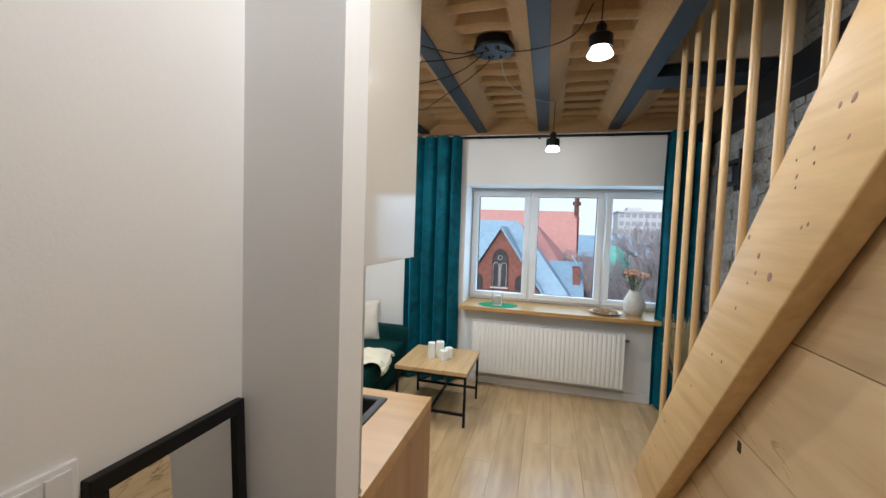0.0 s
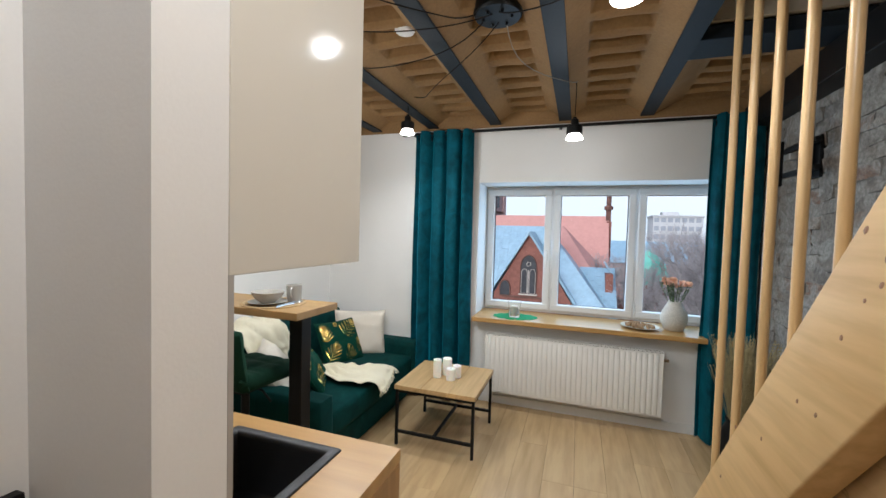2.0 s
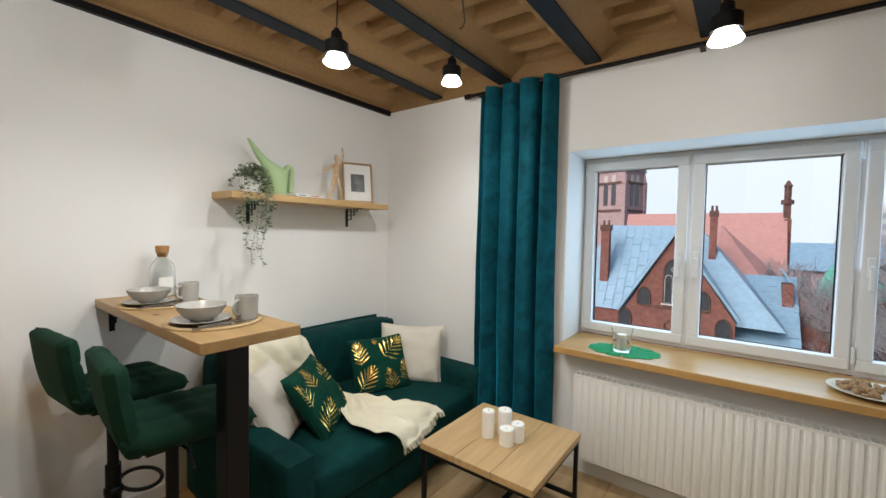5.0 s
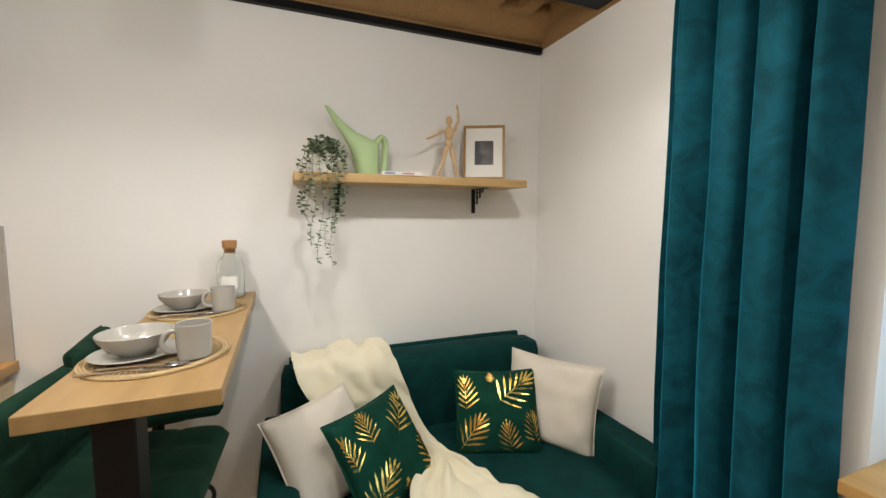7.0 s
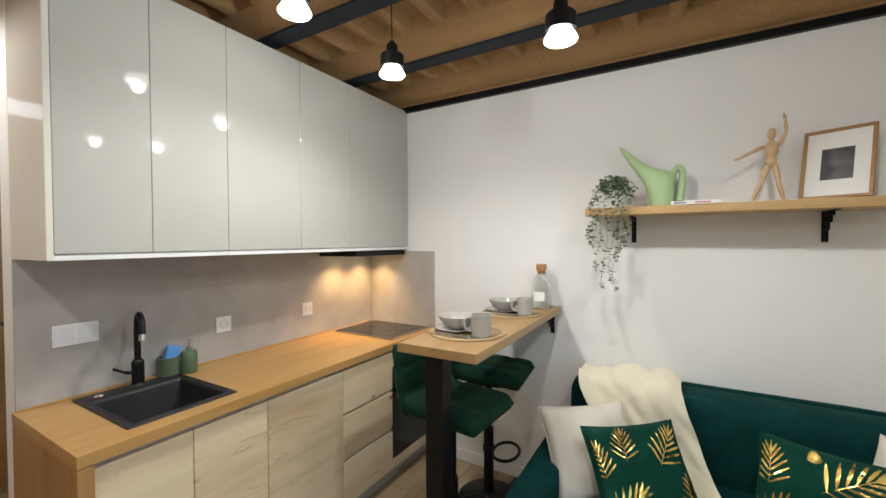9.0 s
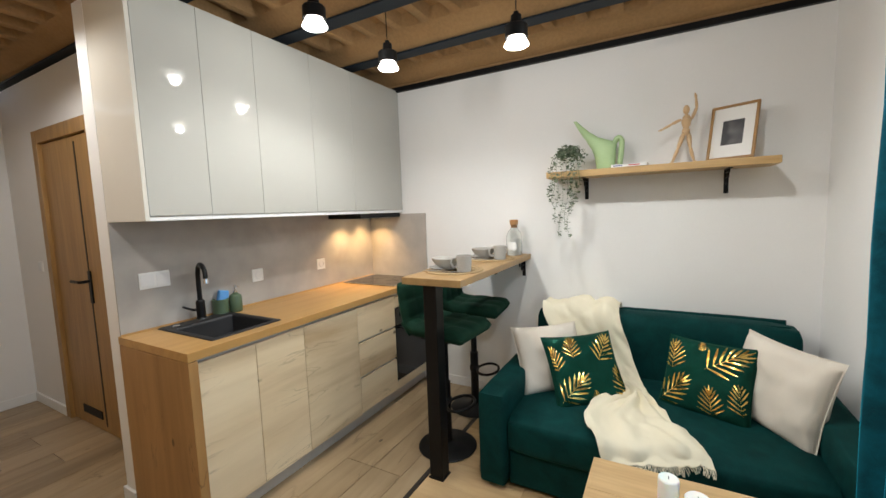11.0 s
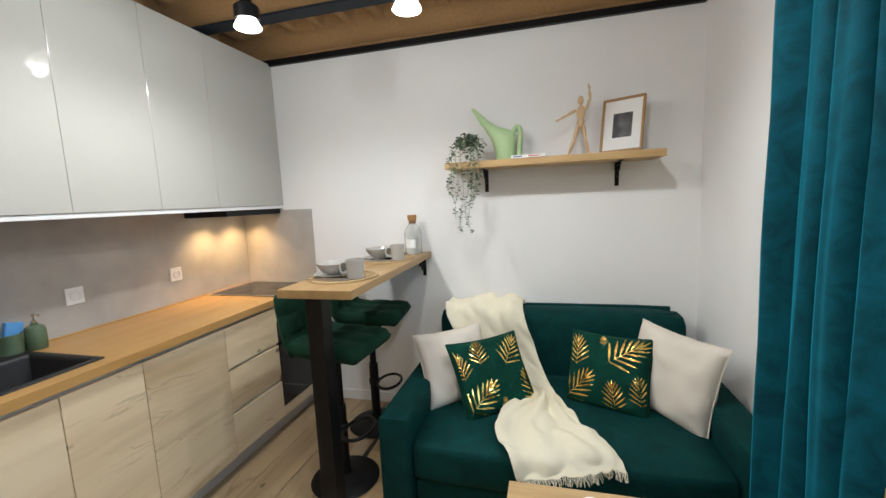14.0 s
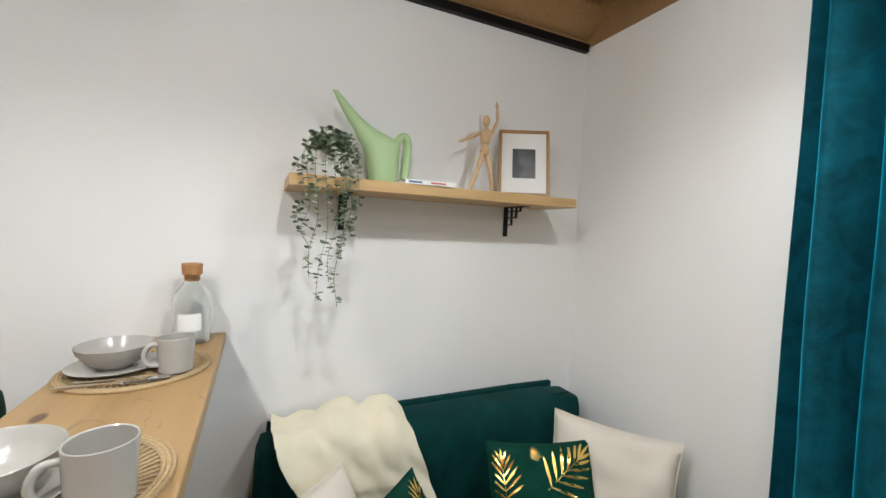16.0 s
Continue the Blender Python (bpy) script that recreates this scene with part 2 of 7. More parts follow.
KNOTD = plain("dark_pine_knot", (0.06, 0.03, 0.016), 0.6, grain=120, vary=0.3)
STRIP = plain("bronze_floor_strip", (0.055, 0.048, 0.042), 0.4, 0.6, vary=0.1)
DOORW = wood("oak_veneer_door", (0.44, 0.255, 0.085), (0.36, 0.20, 0.062), (0.24, 0.12, 0.035), 2, 0.45, size=1.5, spread=0.03)
CHURCHWOOD = plain("dark_stained_joint", (0.03, 0.02, 0.014), 0.6)
GLOSS = plain("pearl_gloss_lacquer", (0.455, 0.447, 0.405), 0.03, grain=6, vary=0.01, bump=0.0, Specular_IOR_Level=0.38)
SIDEG = plain("beige_gloss_side", (0.68, 0.645, 0.57), 0.09, grain=6, vary=0.02, bump=0.0, Specular_IOR_Level=0.16)
CARCASS = plain("beige_cabinet_board", (0.62, 0.57, 0.49), 0.35, vary=0.03, bump=0.02)
STONE = plain("grey_beige_stone_panel", (0.39, 0.366, 0.336), 0.5, grain=9, vary=0.16, bump=0.05)
PLINTH = plain("grey_aluminium_plinth", (0.55, 0.54, 0.52), 0.4, 0.3, vary=0.05, bump=0.02)
BLACKGLASS = plain("black_ceramic_glass", (0.010, 0.010, 0.011), 0.06, vary=0.05, bump=0.0)
GRANITE = plain("black_granite_composite", (0.014, 0.014, 0.016), 0.5, grain=400, vary=0.5, bump=0.25)
CHROME = plain("brushed_chrome", (0.75, 0.75, 0.75), 0.16, 1.0, vary=0.03, bump=0.0)
SAGE = plain("sage_green_ceramic", (0.085, 0.13, 0.075), 0.4, grain=200, vary=0.12)
BLUE = plain("blue_sponge", (0.10, 0.30, 0.62), 0.9, grain=260, vary=0.15, bump=0.6)
SOFA = velvet("teal_velvet", (0.0016, 0.034, 0.032), 0.06, 0.34)
STOOLV = velvet("bottle_green_velvet", (0.0065, 0.031, 0.018), 0.12)
CURTAIN = velvet("petrol_velvet_curtain", (0.0020, 0.061, 0.086), 0.9, 0.55)
GREENC = velvet("emerald_velvet", (0.0020, 0.040, 0.026), 0.05)
GOLD = plain("gold_foil", (0.83, 0.58, 0.16), 0.22, 1.0, grain=120, vary=0.2, bump=0.1)
LINEN = plain("oatmeal_linen", (0.70, 0.64, 0.55), 0.95, grain=420, vary=0.1, bump=0.4)
THROW = plain("cream_knit_throw", (0.82, 0.755, 0.575), 0.95, grain=500, vary=0.08, bump=0.5)
WAX = plain("white_candle_wax", (0.90, 0.885, 0.83), 0.55, vary=0.02, bump=0.03, Subsurface_Weight=0.2)
WICK = plain("black_wick", (0.02, 0.02, 0.02), 0.9)
CERAMIC = plain("warm_white_stoneware", (0.39, 0.37, 0.335), 0.2, vary=0.03, bump=0.0)
DISH = plain("cream_stoneware", (0.66, 0.61, 0.50), 0.3, vary=0.05, bump=0.0)
HOBRING = plain("grey_hob_print", (0.045, 0.045, 0.047), 0.2, vary=0.05, bump=0.0)
POTW = plain("white_glazed_pot", (0.78, 0.77, 0.74), 0.3, vary=0.03, bump=0.0)
STRAW = plain("woven_seagrass", (0.40, 0.28, 0.145), 0.85, grain=180, vary=0.35, bump=0.5)
STRAWD = plain("dark_seagrass", (0.20, 0.14, 0.075), 0.85, grain=180, vary=0.45, bump=0.5)
CORK = plain("cork", (0.36, 0.18, 0.07), 0.9, grain=140, vary=0.35, bump=0.4)
CLEAR = glass("clear_glass", (0.97, 0.99, 0.98))
THIN = glass("thin_clear_glass", (0.98, 0.99, 0.99), ior=1.18)
PANE = glass("window_pane", (0.98, 1.0, 1.0), ior=1.02)
MIRROR = plain("silver_mirror", (0.86, 0.87, 0.86), 0.01, 1.0, vary=0.0, bump=0.0)
CANG = plain("pale_green_plastic", (0.40, 0.54, 0.285), 0.5, vary=0.03, bump=0.02, Specular_IOR_Level=0.3)


def leafy():
    """Round leaves, some grey-green, some nearly cream."""
    m, nt, p = nodes_of("eucalyptus_leaf")
    geo = put_in(nt, "NewGeometry")
    tone = ramp(nt, geo.outputs["Random Per Island"], [(0.0, (0.055, 0.085, 0.05)), (0.45, (0.12, 0.165, 0.10)), (0.75, (0.24, 0.28, 0.19)), (1.0, (0.50, 0.51, 0.40))])
    n1 = put_in(nt, "TexNoise", Vector=coords(nt), Scale=60.0, Detail=4.0)
    nt.links.new(mixed(nt, 0.3, tone, ramp(nt, n1.outputs[0], [(0.3, (0.08, 0.11, 0.07)), (0.7, (0.26, 0.31, 0.22))])), p.inputs["Base Color"])
    p.inputs["Roughness"].default_value = 0.6
    bumped(nt, p, n1.outputs[0], 0.08)
    return m


LEAF = leafy()
STEM = plain("green_stem", (0.07, 0.13, 0.045), 0.6, vary=0.2)
MANIKIN = plain("pale_beech", (0.60, 0.41, 0.23), 0.4, grain=60, vary=0.08)
PAPER = plain("white_paper", (0.82, 0.81, 0.78), 0.7, vary=0.01, bump=0.0)
INK_R = plain("red_print", (0.45, 0.07, 0.06), 0.6)
INK_B = plain("navy_print", (0.05, 0.08, 0.24), 0.6)
FELT = plain("green_felt", (0.008, 0.27, 0.10), 0.95, grain=400, vary=0.12, bump=0.3)
VASE = plain("speckled_stone_vase", (0.60, 0.575, 0.52), 0.85, grain=130, vary=0.5, bump=1.0)
PETAL = plain("peach_petal", (0.90, 0.56, 0.40), 0.7, grain=80, vary=0.12)
NUT = plain("walnut_shell", (0.33, 0.19, 0.085), 0.7, grain=60, vary=0.35, bump=0.5)
DRY = plain("dried_grass", (0.40, 0.335, 0.18), 0.9, grain=60, vary=0.3)
RADW = plain("white_radiator_enamel", (0.80, 0.79, 0.75), 0.3, vary=0.015, bump=0.0)


def masonry():
    """Old brick, some of it red, under smears of grey lime."""
    m, nt, p = nodes_of("grey_washed_brick")
    info = put_in(nt, "ObjectInfo")
    geo = put_in(nt, "NewGeometry")
    pick = put_in(nt, "Math")
    pick.operation = 'FRACT'
    add = put_in(nt, "Math")
    nt.links.new(info.outputs["Random"], add.inputs[0])
    nt.links.new(geo.outputs["Random Per Island"], add.inputs[1])
    nt.links.new(add.outputs[0], pick.inputs[0])
    base = ramp(nt, pick.outputs[0], [(0.0, (0.20, 0.19, 0.18)), (0.45, (0.27, 0.255, 0.235)), (0.76, (0.25, 0.215, 0.185)), (0.93, (0.27, 0.165, 0.12)), (1.0, (0.16, 0.11, 0.09))])
    world_place = put_in(nt, "Mapping")
    nt.links.new(geo.outputs["Position"], world_place.inputs["Vector"])
    n1 = put_in(nt, "TexNoise", Vector=world_place.outputs[0], Scale=7.0, Detail=8.0, Roughness=0.65, Distortion=0.8)
    n2 = put_in(nt, "TexNoise", Vector=world_place.outputs[0], Scale=45.0, Detail=6.0, Roughness=0.7)
    smear = ramp(nt, n1.outputs[0], [(0.42, (0, 0, 0)), (0.56, (1, 1, 1))])
    lime = ramp(nt, n2.outputs[0], [(0.3, (0.20, 0.193, 0.185)), (0.5, (0.33, 0.32, 0.30)), (0.72, (0.47, 0.455, 0.43))])
    pitted = mixed(nt, 0.55, base, ramp(nt, n2.outputs[0], [(0.3, (0.25, 0.25, 0.25)), (0.65, (1.25, 1.2, 1.15))]), 'MULTIPLY')
    nt.links.new(mixed(nt, smear, pitted, lime), p.inputs["Base Color"])
    p.inputs["Roughness"].default_value = 0.92
    hh = mixed(nt, 0.5, n1.outputs[0], n2.outputs[0])
    bumped(nt, p, hh, 1.0, 0.02)
    return m


BRICKG = masonry()
MORTAR = plain("grey_lime_mortar", (0.27, 0.26, 0.245), 0.95, grain=30, vary=0.45, bump=1.0)
BULB = glow("lit_glass_shade", (1.0, 0.95, 0.86), 2.6)
LED = glow("warm_led", (1.0, 0.72, 0.38), 12.0)
CABLE = plain("dark_brown_cable", (0.014, 0.010, 0.008), 0.7, Specular_IOR_Level=0.15)
GREYCABLE = plain("grey_cable", (0.24, 0.21, 0.17), 0.6)

# ---- the shell ----
def setting(name, bm, material, label="", smooth=None):
    return tagged(part(name, bm, material, None, label, smooth), kind="structure")


setting("wall_west", cube(W - 0.15, W, K - 0.15, N + 0.4, 0, 2.50), WHITE, "white painted plaster wall behind the sofa")
X0, X1, Z0, Z1 = -0.495, 1.5, 0.80, 2.007
bm = bmesh.new()
box(bm, W, X0, N, N + 0.40, 0, 2.50)
box(bm, X1, E + 0.15, N, N + 0.40, 0, 2.50)
box(bm, X0, X1, N, N + 0.40, 0, Z0 - 0.04)
box(bm, X0, X1, N, N + 0.40, Z1, 2.50)
setting("wall_north", bm, WHITE, "white plaster wall with a wide window opening")
setting("wall_kitchen", cube(W, -0.10, K - 0.11, K, 0, 2.50), WHITE, "white partition wall behind the kitchen units")
HX = -0.345
bm = bmesh.new()
D0, D1, DH = -0.70, 0.10, 2.06
box(bm, HX - 0.12, HX, D1, K - 0.11, 0, 2.50)
box(bm, HX - 0.12, HX, S, D0, 0, 2.50)
box(bm, HX - 0.12, HX, D0, D1, DH, 2.50)
setting("wall_hall", bm, WHITE, "white hallway wall with a door opening")
setting("wall_south", cube(HX - 0.12, E + 0.15, S - 0.15, S, 0, 2.50), WHITE, "plain white hallway end wall")
setting("wall_behind_door", cube(HX - 0.34, HX - 0.30, D0 - 0.2, D1 + 0.2, 0, 2.50), WHITE, "plain wall of the room behind the door")

# skirting boards
bm = bmesh.new()
box(bm, W, W + 0.014, 1.47, 2.36, 0, 0.075, 0.003)
box(bm, -1.0, E, N - 0.014, N, 0, 0.075, 0.003)
box(bm, HX, HX + 0.014, D1 + 0.07, K - 0.125, 0, 0.075, 0.003)
box(bm, HX, HX + 0.014, S, D0 - 0.07, 0, 0.075, 0.003)
box(bm, HX, 1.02, S, S + 0.014, 0, 0.075, 0.003)
box(bm, HX, -0.10, K - 0.124, K - 0.11, 0, 0.075, 0.003)
box(bm, -0.10, -0.086, K - 0.124, K - 0.002, 0, 0.075, 0.003)
setting("baseboard", bm, TRIM, "low white skirting board")

# brick wall on the east, its bricks follow at the end of the file
setting("wall_east", cube(E + 0.006, E + 0.2, S, N + 0.4, 0, 3.9), BRICKG, "grey lime-washed brick wall")

# ceiling: clay vaults between steel beams
BEAMS = [-1.55, -0.955, -0.36, 0.235, 0.86]
OPEN = (0.915, E, -0.9, 2.72)         # stair opening x0 x1 y0 y1


def ease(f):
    f = max(0.0, min(1.0, f))
    return f * f * (3 - 2 * f)


def vault(bm, xa, xb, ya, yb, deep=0.155):
    """Clay blocks between two beams: smooth haunches and a ribbed flat middle."""
    wide = xb - xa
    us = [0, 0.05, 0.11, 0.17, 0.22, 0.25, 0.265, 0.28, 0.295, 0.33, 0.42, 0.5, 0.58, 0.67, 0.705, 0.72, 0.735, 0.75, 0.78, 0.83, 0.89, 0.95, 1.0]
    pitch = 0.205
    ny = max(2, int(round((yb - ya) / pitch)))
    vs = []
    for i in range(ny):
        for k in (0.0, 0.10, 0.17, 0.20, 0.23, 0.27, 0.5, 0.73, 0.77, 0.80, 0.83, 0.90):
            vs.append((ya + (i + k) * (yb - ya) / ny, k))
    vs.append((yb, 0.0))

    def height(u, y, k):
        e = min(u, 1 - u)
        base = 0.085 * ease(e / 0.26)
        wob = 0.012 * noise.noise((y * 3, xa * 7, 2))
        cell = max(0.0, min(1.0, (e - 0.255 + wob) / 0.04))
        along = max(0.0, min(1.0, (0.5 - abs(k - 0.5) - 0.16) / 0.09))
        slope = 0.012 * (k - 0.5) * cell
        return TOP + 0.015 + base + (deep - 0.085) * cell * along + slope

    g = [[bm.verts.new((xa + u * wide, y + 0.008 * noise.noise((u * 5, y * 9, xa)), height(u, y, k) + 0.009 * noise.noise((u * 4 + xa * 3, y * 5, 1)))) for u in us] for y, k in vs]
    for a, b in zip(g, g[1:]):
        for i in range(len(us) - 1):
            bm.faces.new((a[i], a[i + 1], b[i + 1], b[i]))


bm = bmesh.new()
edges = [W] + BEAMS
for xa, xb in zip(edges, edges[1:]):
    vault(bm, xa, xb, S, N)
vault(bm, 0.90, E, 3.0, N, 0.15)
vault(bm, 0.90, E, S, OPEN[2], 0.12)
# clay infill above the wall tops
box(bm, W - 0.1, E + 0.1, N - 0.004, N + 0.1, 2.50, 2.80)
box(bm, W - 0.1, W + 0.004, S, N, 2.50, 2.80)
setting("ceiling", bm, CLAY, "ochre clay-block vaulted ceiling between steel beams", 0.7)
setting("ceiling_deck", cube(W - 0.15, 0.90, S - 0.15, N + 0.4, 2.80, 2.90), LOFT, "plain board deck over the vaults")
setting("ceiling_deck", cube(0.90, E + 0.2, 2.75, N + 0.4, 2.80, 2.90), LOFT, "plain board deck over the vaults")
setting("ceiling_deck", cube(0.90, E + 0.2, S - 0.15, OPEN[2], 2.80, 2.90), LOFT, "plain board deck over the vaults")
# loft walls that close the stair opening
bm = bmesh.new()
box(bm, 0.90, E, 2.72, 2.745, 2.615, 4.0)
box(bm, 0.895, 0.915, OPEN[2], 2.72, 2.615, 2.95)
box(bm, 0.90, E, OPEN[2] - 0.02, OPEN[2], 2.53, 4.0)
box(bm, 0.60, 0.62, OPEN[2], 2.72, 2.9, 4.0)
box(bm, 0.60, E + 0.2, OPEN[2], 2.745, 4.0, 4.05)
setting("wall_loft", bm, LOFT, "beige boarded sides of the stair opening")


def beam(name, x0, x1, y0, y1, flange_x=True, label="slate-grey painted steel ceiling beam"):
    ob = tagged(thing(name, (x0 + x1) / 2, (y0 + y1) / 2, TOP, 0, label, "beam", "steel ceiling beams"), kind="structure")
    hx, hy = (x1 - x0) / 2, (y1 - y0) / 2
    part("flange", cube(-hx, hx, -hy, hy, 0, 0.012, 0.002), STEEL, ob)
    if flange_x:
        part("web", cube(-0.006, 0.006, -hy, hy, 0.012, 0.2), STEEL, ob)
    else:
        part("web", cube(-hx, hx, -0.006, 0.006, 0.012, 0.2), STEEL, ob)
    return ob


for bx in BEAMS:
    beam("ceiling_beam", bx - 0.05, bx + 0.05, S, N - 0.006)
bm = bmesh.new()
box(bm, 0.912, E, 2.75, 2.99, TOP + 0.02, TOP + 0.09, 0.004)
setting("trimmer_beam", bm, STEEL, "slate-grey steel trimmer across the stair opening")
setting("trim_west", cube(W, W + 0.03, K, N - 0.01, 2.472, 2.512, 0.003), BLACK, "black angle strip along the wall top")
setting("trim_east", cube(E - 0.14, E, 2.0, N - 0.005, 2.36, 2.53, 0.004), BLACK, "dark beam along the top of the brick wall")

# window
win = tagged(thing("window_1", 0.5, N + 0.33, Z0, 0, "white plastic three-part window with a wide oak sill", "window"), kind="structure")
gy = 4.372 - (N + 0.33)


def rail(bm, x0, x1, z0, z1, y0, y1, w, r=0.006):
    box(bm, x0, x1, y0, y1, z0, z0 + w, r)
    box(bm, x0, x1, y0, y1, z1 - w, z1, r)
    box(bm, x0, x0 + w, y0 + 0.001, y1 - 0.001, z0 + w - 0.004, z1 - w + 0.004, r)
    box(bm, x1 - w, x1, y0 + 0.001, y1 - 0.001, z0 + w - 0.004, z1 - w + 0.004, r)
    return bm


wz0, wz1 = 0.002, Z1 - Z0
bm = rail(bmesh.new(), X0 - 0.5, X1 - 0.5, wz0, wz1, 0.01, 0.07, 0.032)
for mx in (0.142, 0.868):
    box(bm, mx - 0.5 - 0.022, mx - 0.5 + 0.022, 0.012, 0.068, 0.03, wz1 - 0.03, 0.004)
part("window_frame", bm, PVC, win, "white plastic outer frame")
for sx0, sx1 in ((X0 + 0.016, 0.132), (0.152, 0.858), (0.878, X1 - 0.016)):
    sash = part("sash", rail(bmesh.new(), sx0 - 0.5, sx1 - 0.5, 0.026, wz1 - 0.026, -0.012, 0.055, 0.062, 0.008), PVC, win)
    pn = part("pane", cube(sx0 - 0.44, sx1 - 0.56, gy, gy + 0.006, 0.08, wz1 - 0.08), PANE, sash, "clear window pane")
    pn.visible_shadow = False
    part("gasket", rail(bmesh.new(), sx0 - 0.44, sx1 - 0.56, 0.083, wz1 - 0.083, gy - 0.006, gy + 0.008, 0.006, 0), BLACK, sash, "thin black rubber gasket")
for hx in (0.098, 0.185, 0.912):
    bm = cube(hx - 0.5 - 0.013, hx - 0.5 + 0.013, -0.022, -0.011, 0.50, 0.60, 0.005)
    box(bm, hx - 0.5 - 0.009, hx - 0.5 + 0.009, -0.05, -0.020, 0.54, 0.56, 0.004)
    box(bm, hx - 0.5 - 0.010, hx - 0.5 + 0.010, -0.056, -0.044, 0.44, 0.56, 0.005)
    part("window_handle", bm, PVC, win, "white lever handle turned down")
for hx in (X0 + 0.02, 0.868):
    for hz in (0.07, wz1 - 0.12):
        part("hinge", tube(bmesh.new(), [(hx - 0.5, -0.016, hz), (hx - 0.5, -0.016, hz + 0.08)], 0.008, 8), PVC, win)
sill = setting("window_sill", cube(X0 - 0.002, X1, 3.838, N + 0.335, Z0 - 0.04, Z0, 0.004), OAK, "oak window board projecting into the room")

# hallway door
door = tagged(thing("door_1", HX, -0.30, 0, 0, "closed oak veneer door with a dark inlay strip", "door"), kind="structure")
part("door_leaf", cube(-0.05, -0.012, -0.385, 0.385, 0.008, 2.035, 0.003), DOORW, door)
part("inlay", cube(-0.0125, -0.0095, 0.14, 0.158, 0.05, 2.0), CHURCHWOOD, door, "dark vertical inlay strip")
bm = bmesh.new()
box(bm, -0.12, 0.012, -0.465, -0.388, 0, 2.13, 0.004)
box(bm, -0.12, 0.012, 0.388, 0.465, 0, 2.13, 0.004)
box(bm, -0.12, 0.012, -0.388, 0.388, 2.04, 2.13, 0.004)
part("door_frame", bm, DOORW, door, "oak veneer door frame")
part("backplate", cube(-0.012, -0.002, 0.145, 0.185, 0.93, 1.15, 0.003), BLACK, door, "black handle plate")
part("door_handle", tube(bmesh.new(), bend([(-0.004, 0.165, 1.08), (0.045, 0.165, 1.08), (0.05, 0.13, 1.08), (0.05, 0.04, 1.08)], 4), 0.010, 8), BLACK, door, "black lever handle")
part("door_vent", cube(-0.012, -0.006, -0.20, 0.10, 0.09, 0.15, 0.002), BLACK, door, "dark ventilation slot")

# stairs: stringer, treads, dowels, boarded side
def edge(y):
    return 1.2 * (2.805 - y)


ST = thing("staircase", 1.0, 2.805, 0, 0, "varnished pine staircase with round vertical dowels", "staircase")
tagged(ST, kind="structure")
bm = bmesh.new()
y_top = 0.58
pts = [(0.0, 0.0), (-0.395, 0.0), (y_top - 2.805, edge(y_top) - 0.475), (y_top - 2.805, edge(y_top))]
vs = [[bm.verts.new((x, y, z)) for y, z in pts] for x in (-0.06, 0.02)]
bm.faces.new(vs[0])
bm.faces.new(vs[1][::-1])
for i in range(4):
    j = (i + 1) % 4
    bm.faces.new((vs[0][i], vs[0][j], vs[1][j], vs[1][i]))
bmesh.ops.recalc_face_normals(bm, faces=bm.faces)
bmesh.ops.bevel(bm, geom=list(bm.edges), offset=0.007, segments=3, profile=0.5, affect='EDGES')
stringer = part("stringer", bm, PINE, ST, "knotty varnished pine stringer", 0.7)
slope = Vector((0, -1, 1.2)).normalized()
across = Vector((0, 1.2, 1)).normalized()
KNOTS = [(1.096, 1.870, 8), (1.052, 1.873, 12), (1.059, 1.792, 7), (1.176, 1.790, 6), (1.171, 1.753, 5), (1.245, 1.773, 4), (1.239, 1.729, 8), (1.240, 1.700, 5), (1.467, 1.567, 9), (1.399, 1.512, 10), (1.411, 1.459, 8),
         (1.330, 1.455, 14), (1.201, 1.596, 6), (1.175, 1.604, 6), (1.523, 1.329, 7), (1.456, 1.422, 6), (1.686, 1.122, 8), (1.600, 1.121, 8), (1.876, 0.928, 7), (2.081, 0.871, 9), (2.200, 0.620, 8), (2.330, 0.420, 7), (2.420, 0.300, 8)]
rnd = random.Random(5)
for ky, kz, size in KNOTS:
    bm = bmesh.new()
    ra, rb = size * 0.0011, size * 0.0008 * rnd.uniform(0.7, 1.1)
    c = Vector((-0.0605, ky - 2.805, kz))
    ring = [bm.verts.new(c + slope * ra * math.cos(t * math.pi / 6) * rnd.uniform(0.85, 1.1) + across * rb * math.sin(t * math.pi / 6)) for t in range(12)]
    mid = bm.verts.new(c + Vector((-0.0008, 0, 0)))
    for t in range(12):
        bm.faces.new((mid, ring[t], ring[(t + 1) % 12]))
    part("knot", bm, KNOT if size > 5 else KNOTD, stringer)
for i in range(10):
    y = 2.437 - 0.199 * i
    z0 = edge(y) - 0.02
    part("dowel", tube(bmesh.new(), [(-0.01, y - 2.805, z0), (-0.01, y - 2.805, 2.63)], 0.0155, 14), DOWEL, ST, "round varnished pine dowel", 0.9)
for i in range(11):
    y, z = 2.62 - 0.19 * i, 0.19 + 0.228 * i
    part("tread", cube(0.022, E - 1.0, y - 2.805 - 0.22, y - 2.805, z - 0.04, z, 0.004), PINE, ST)


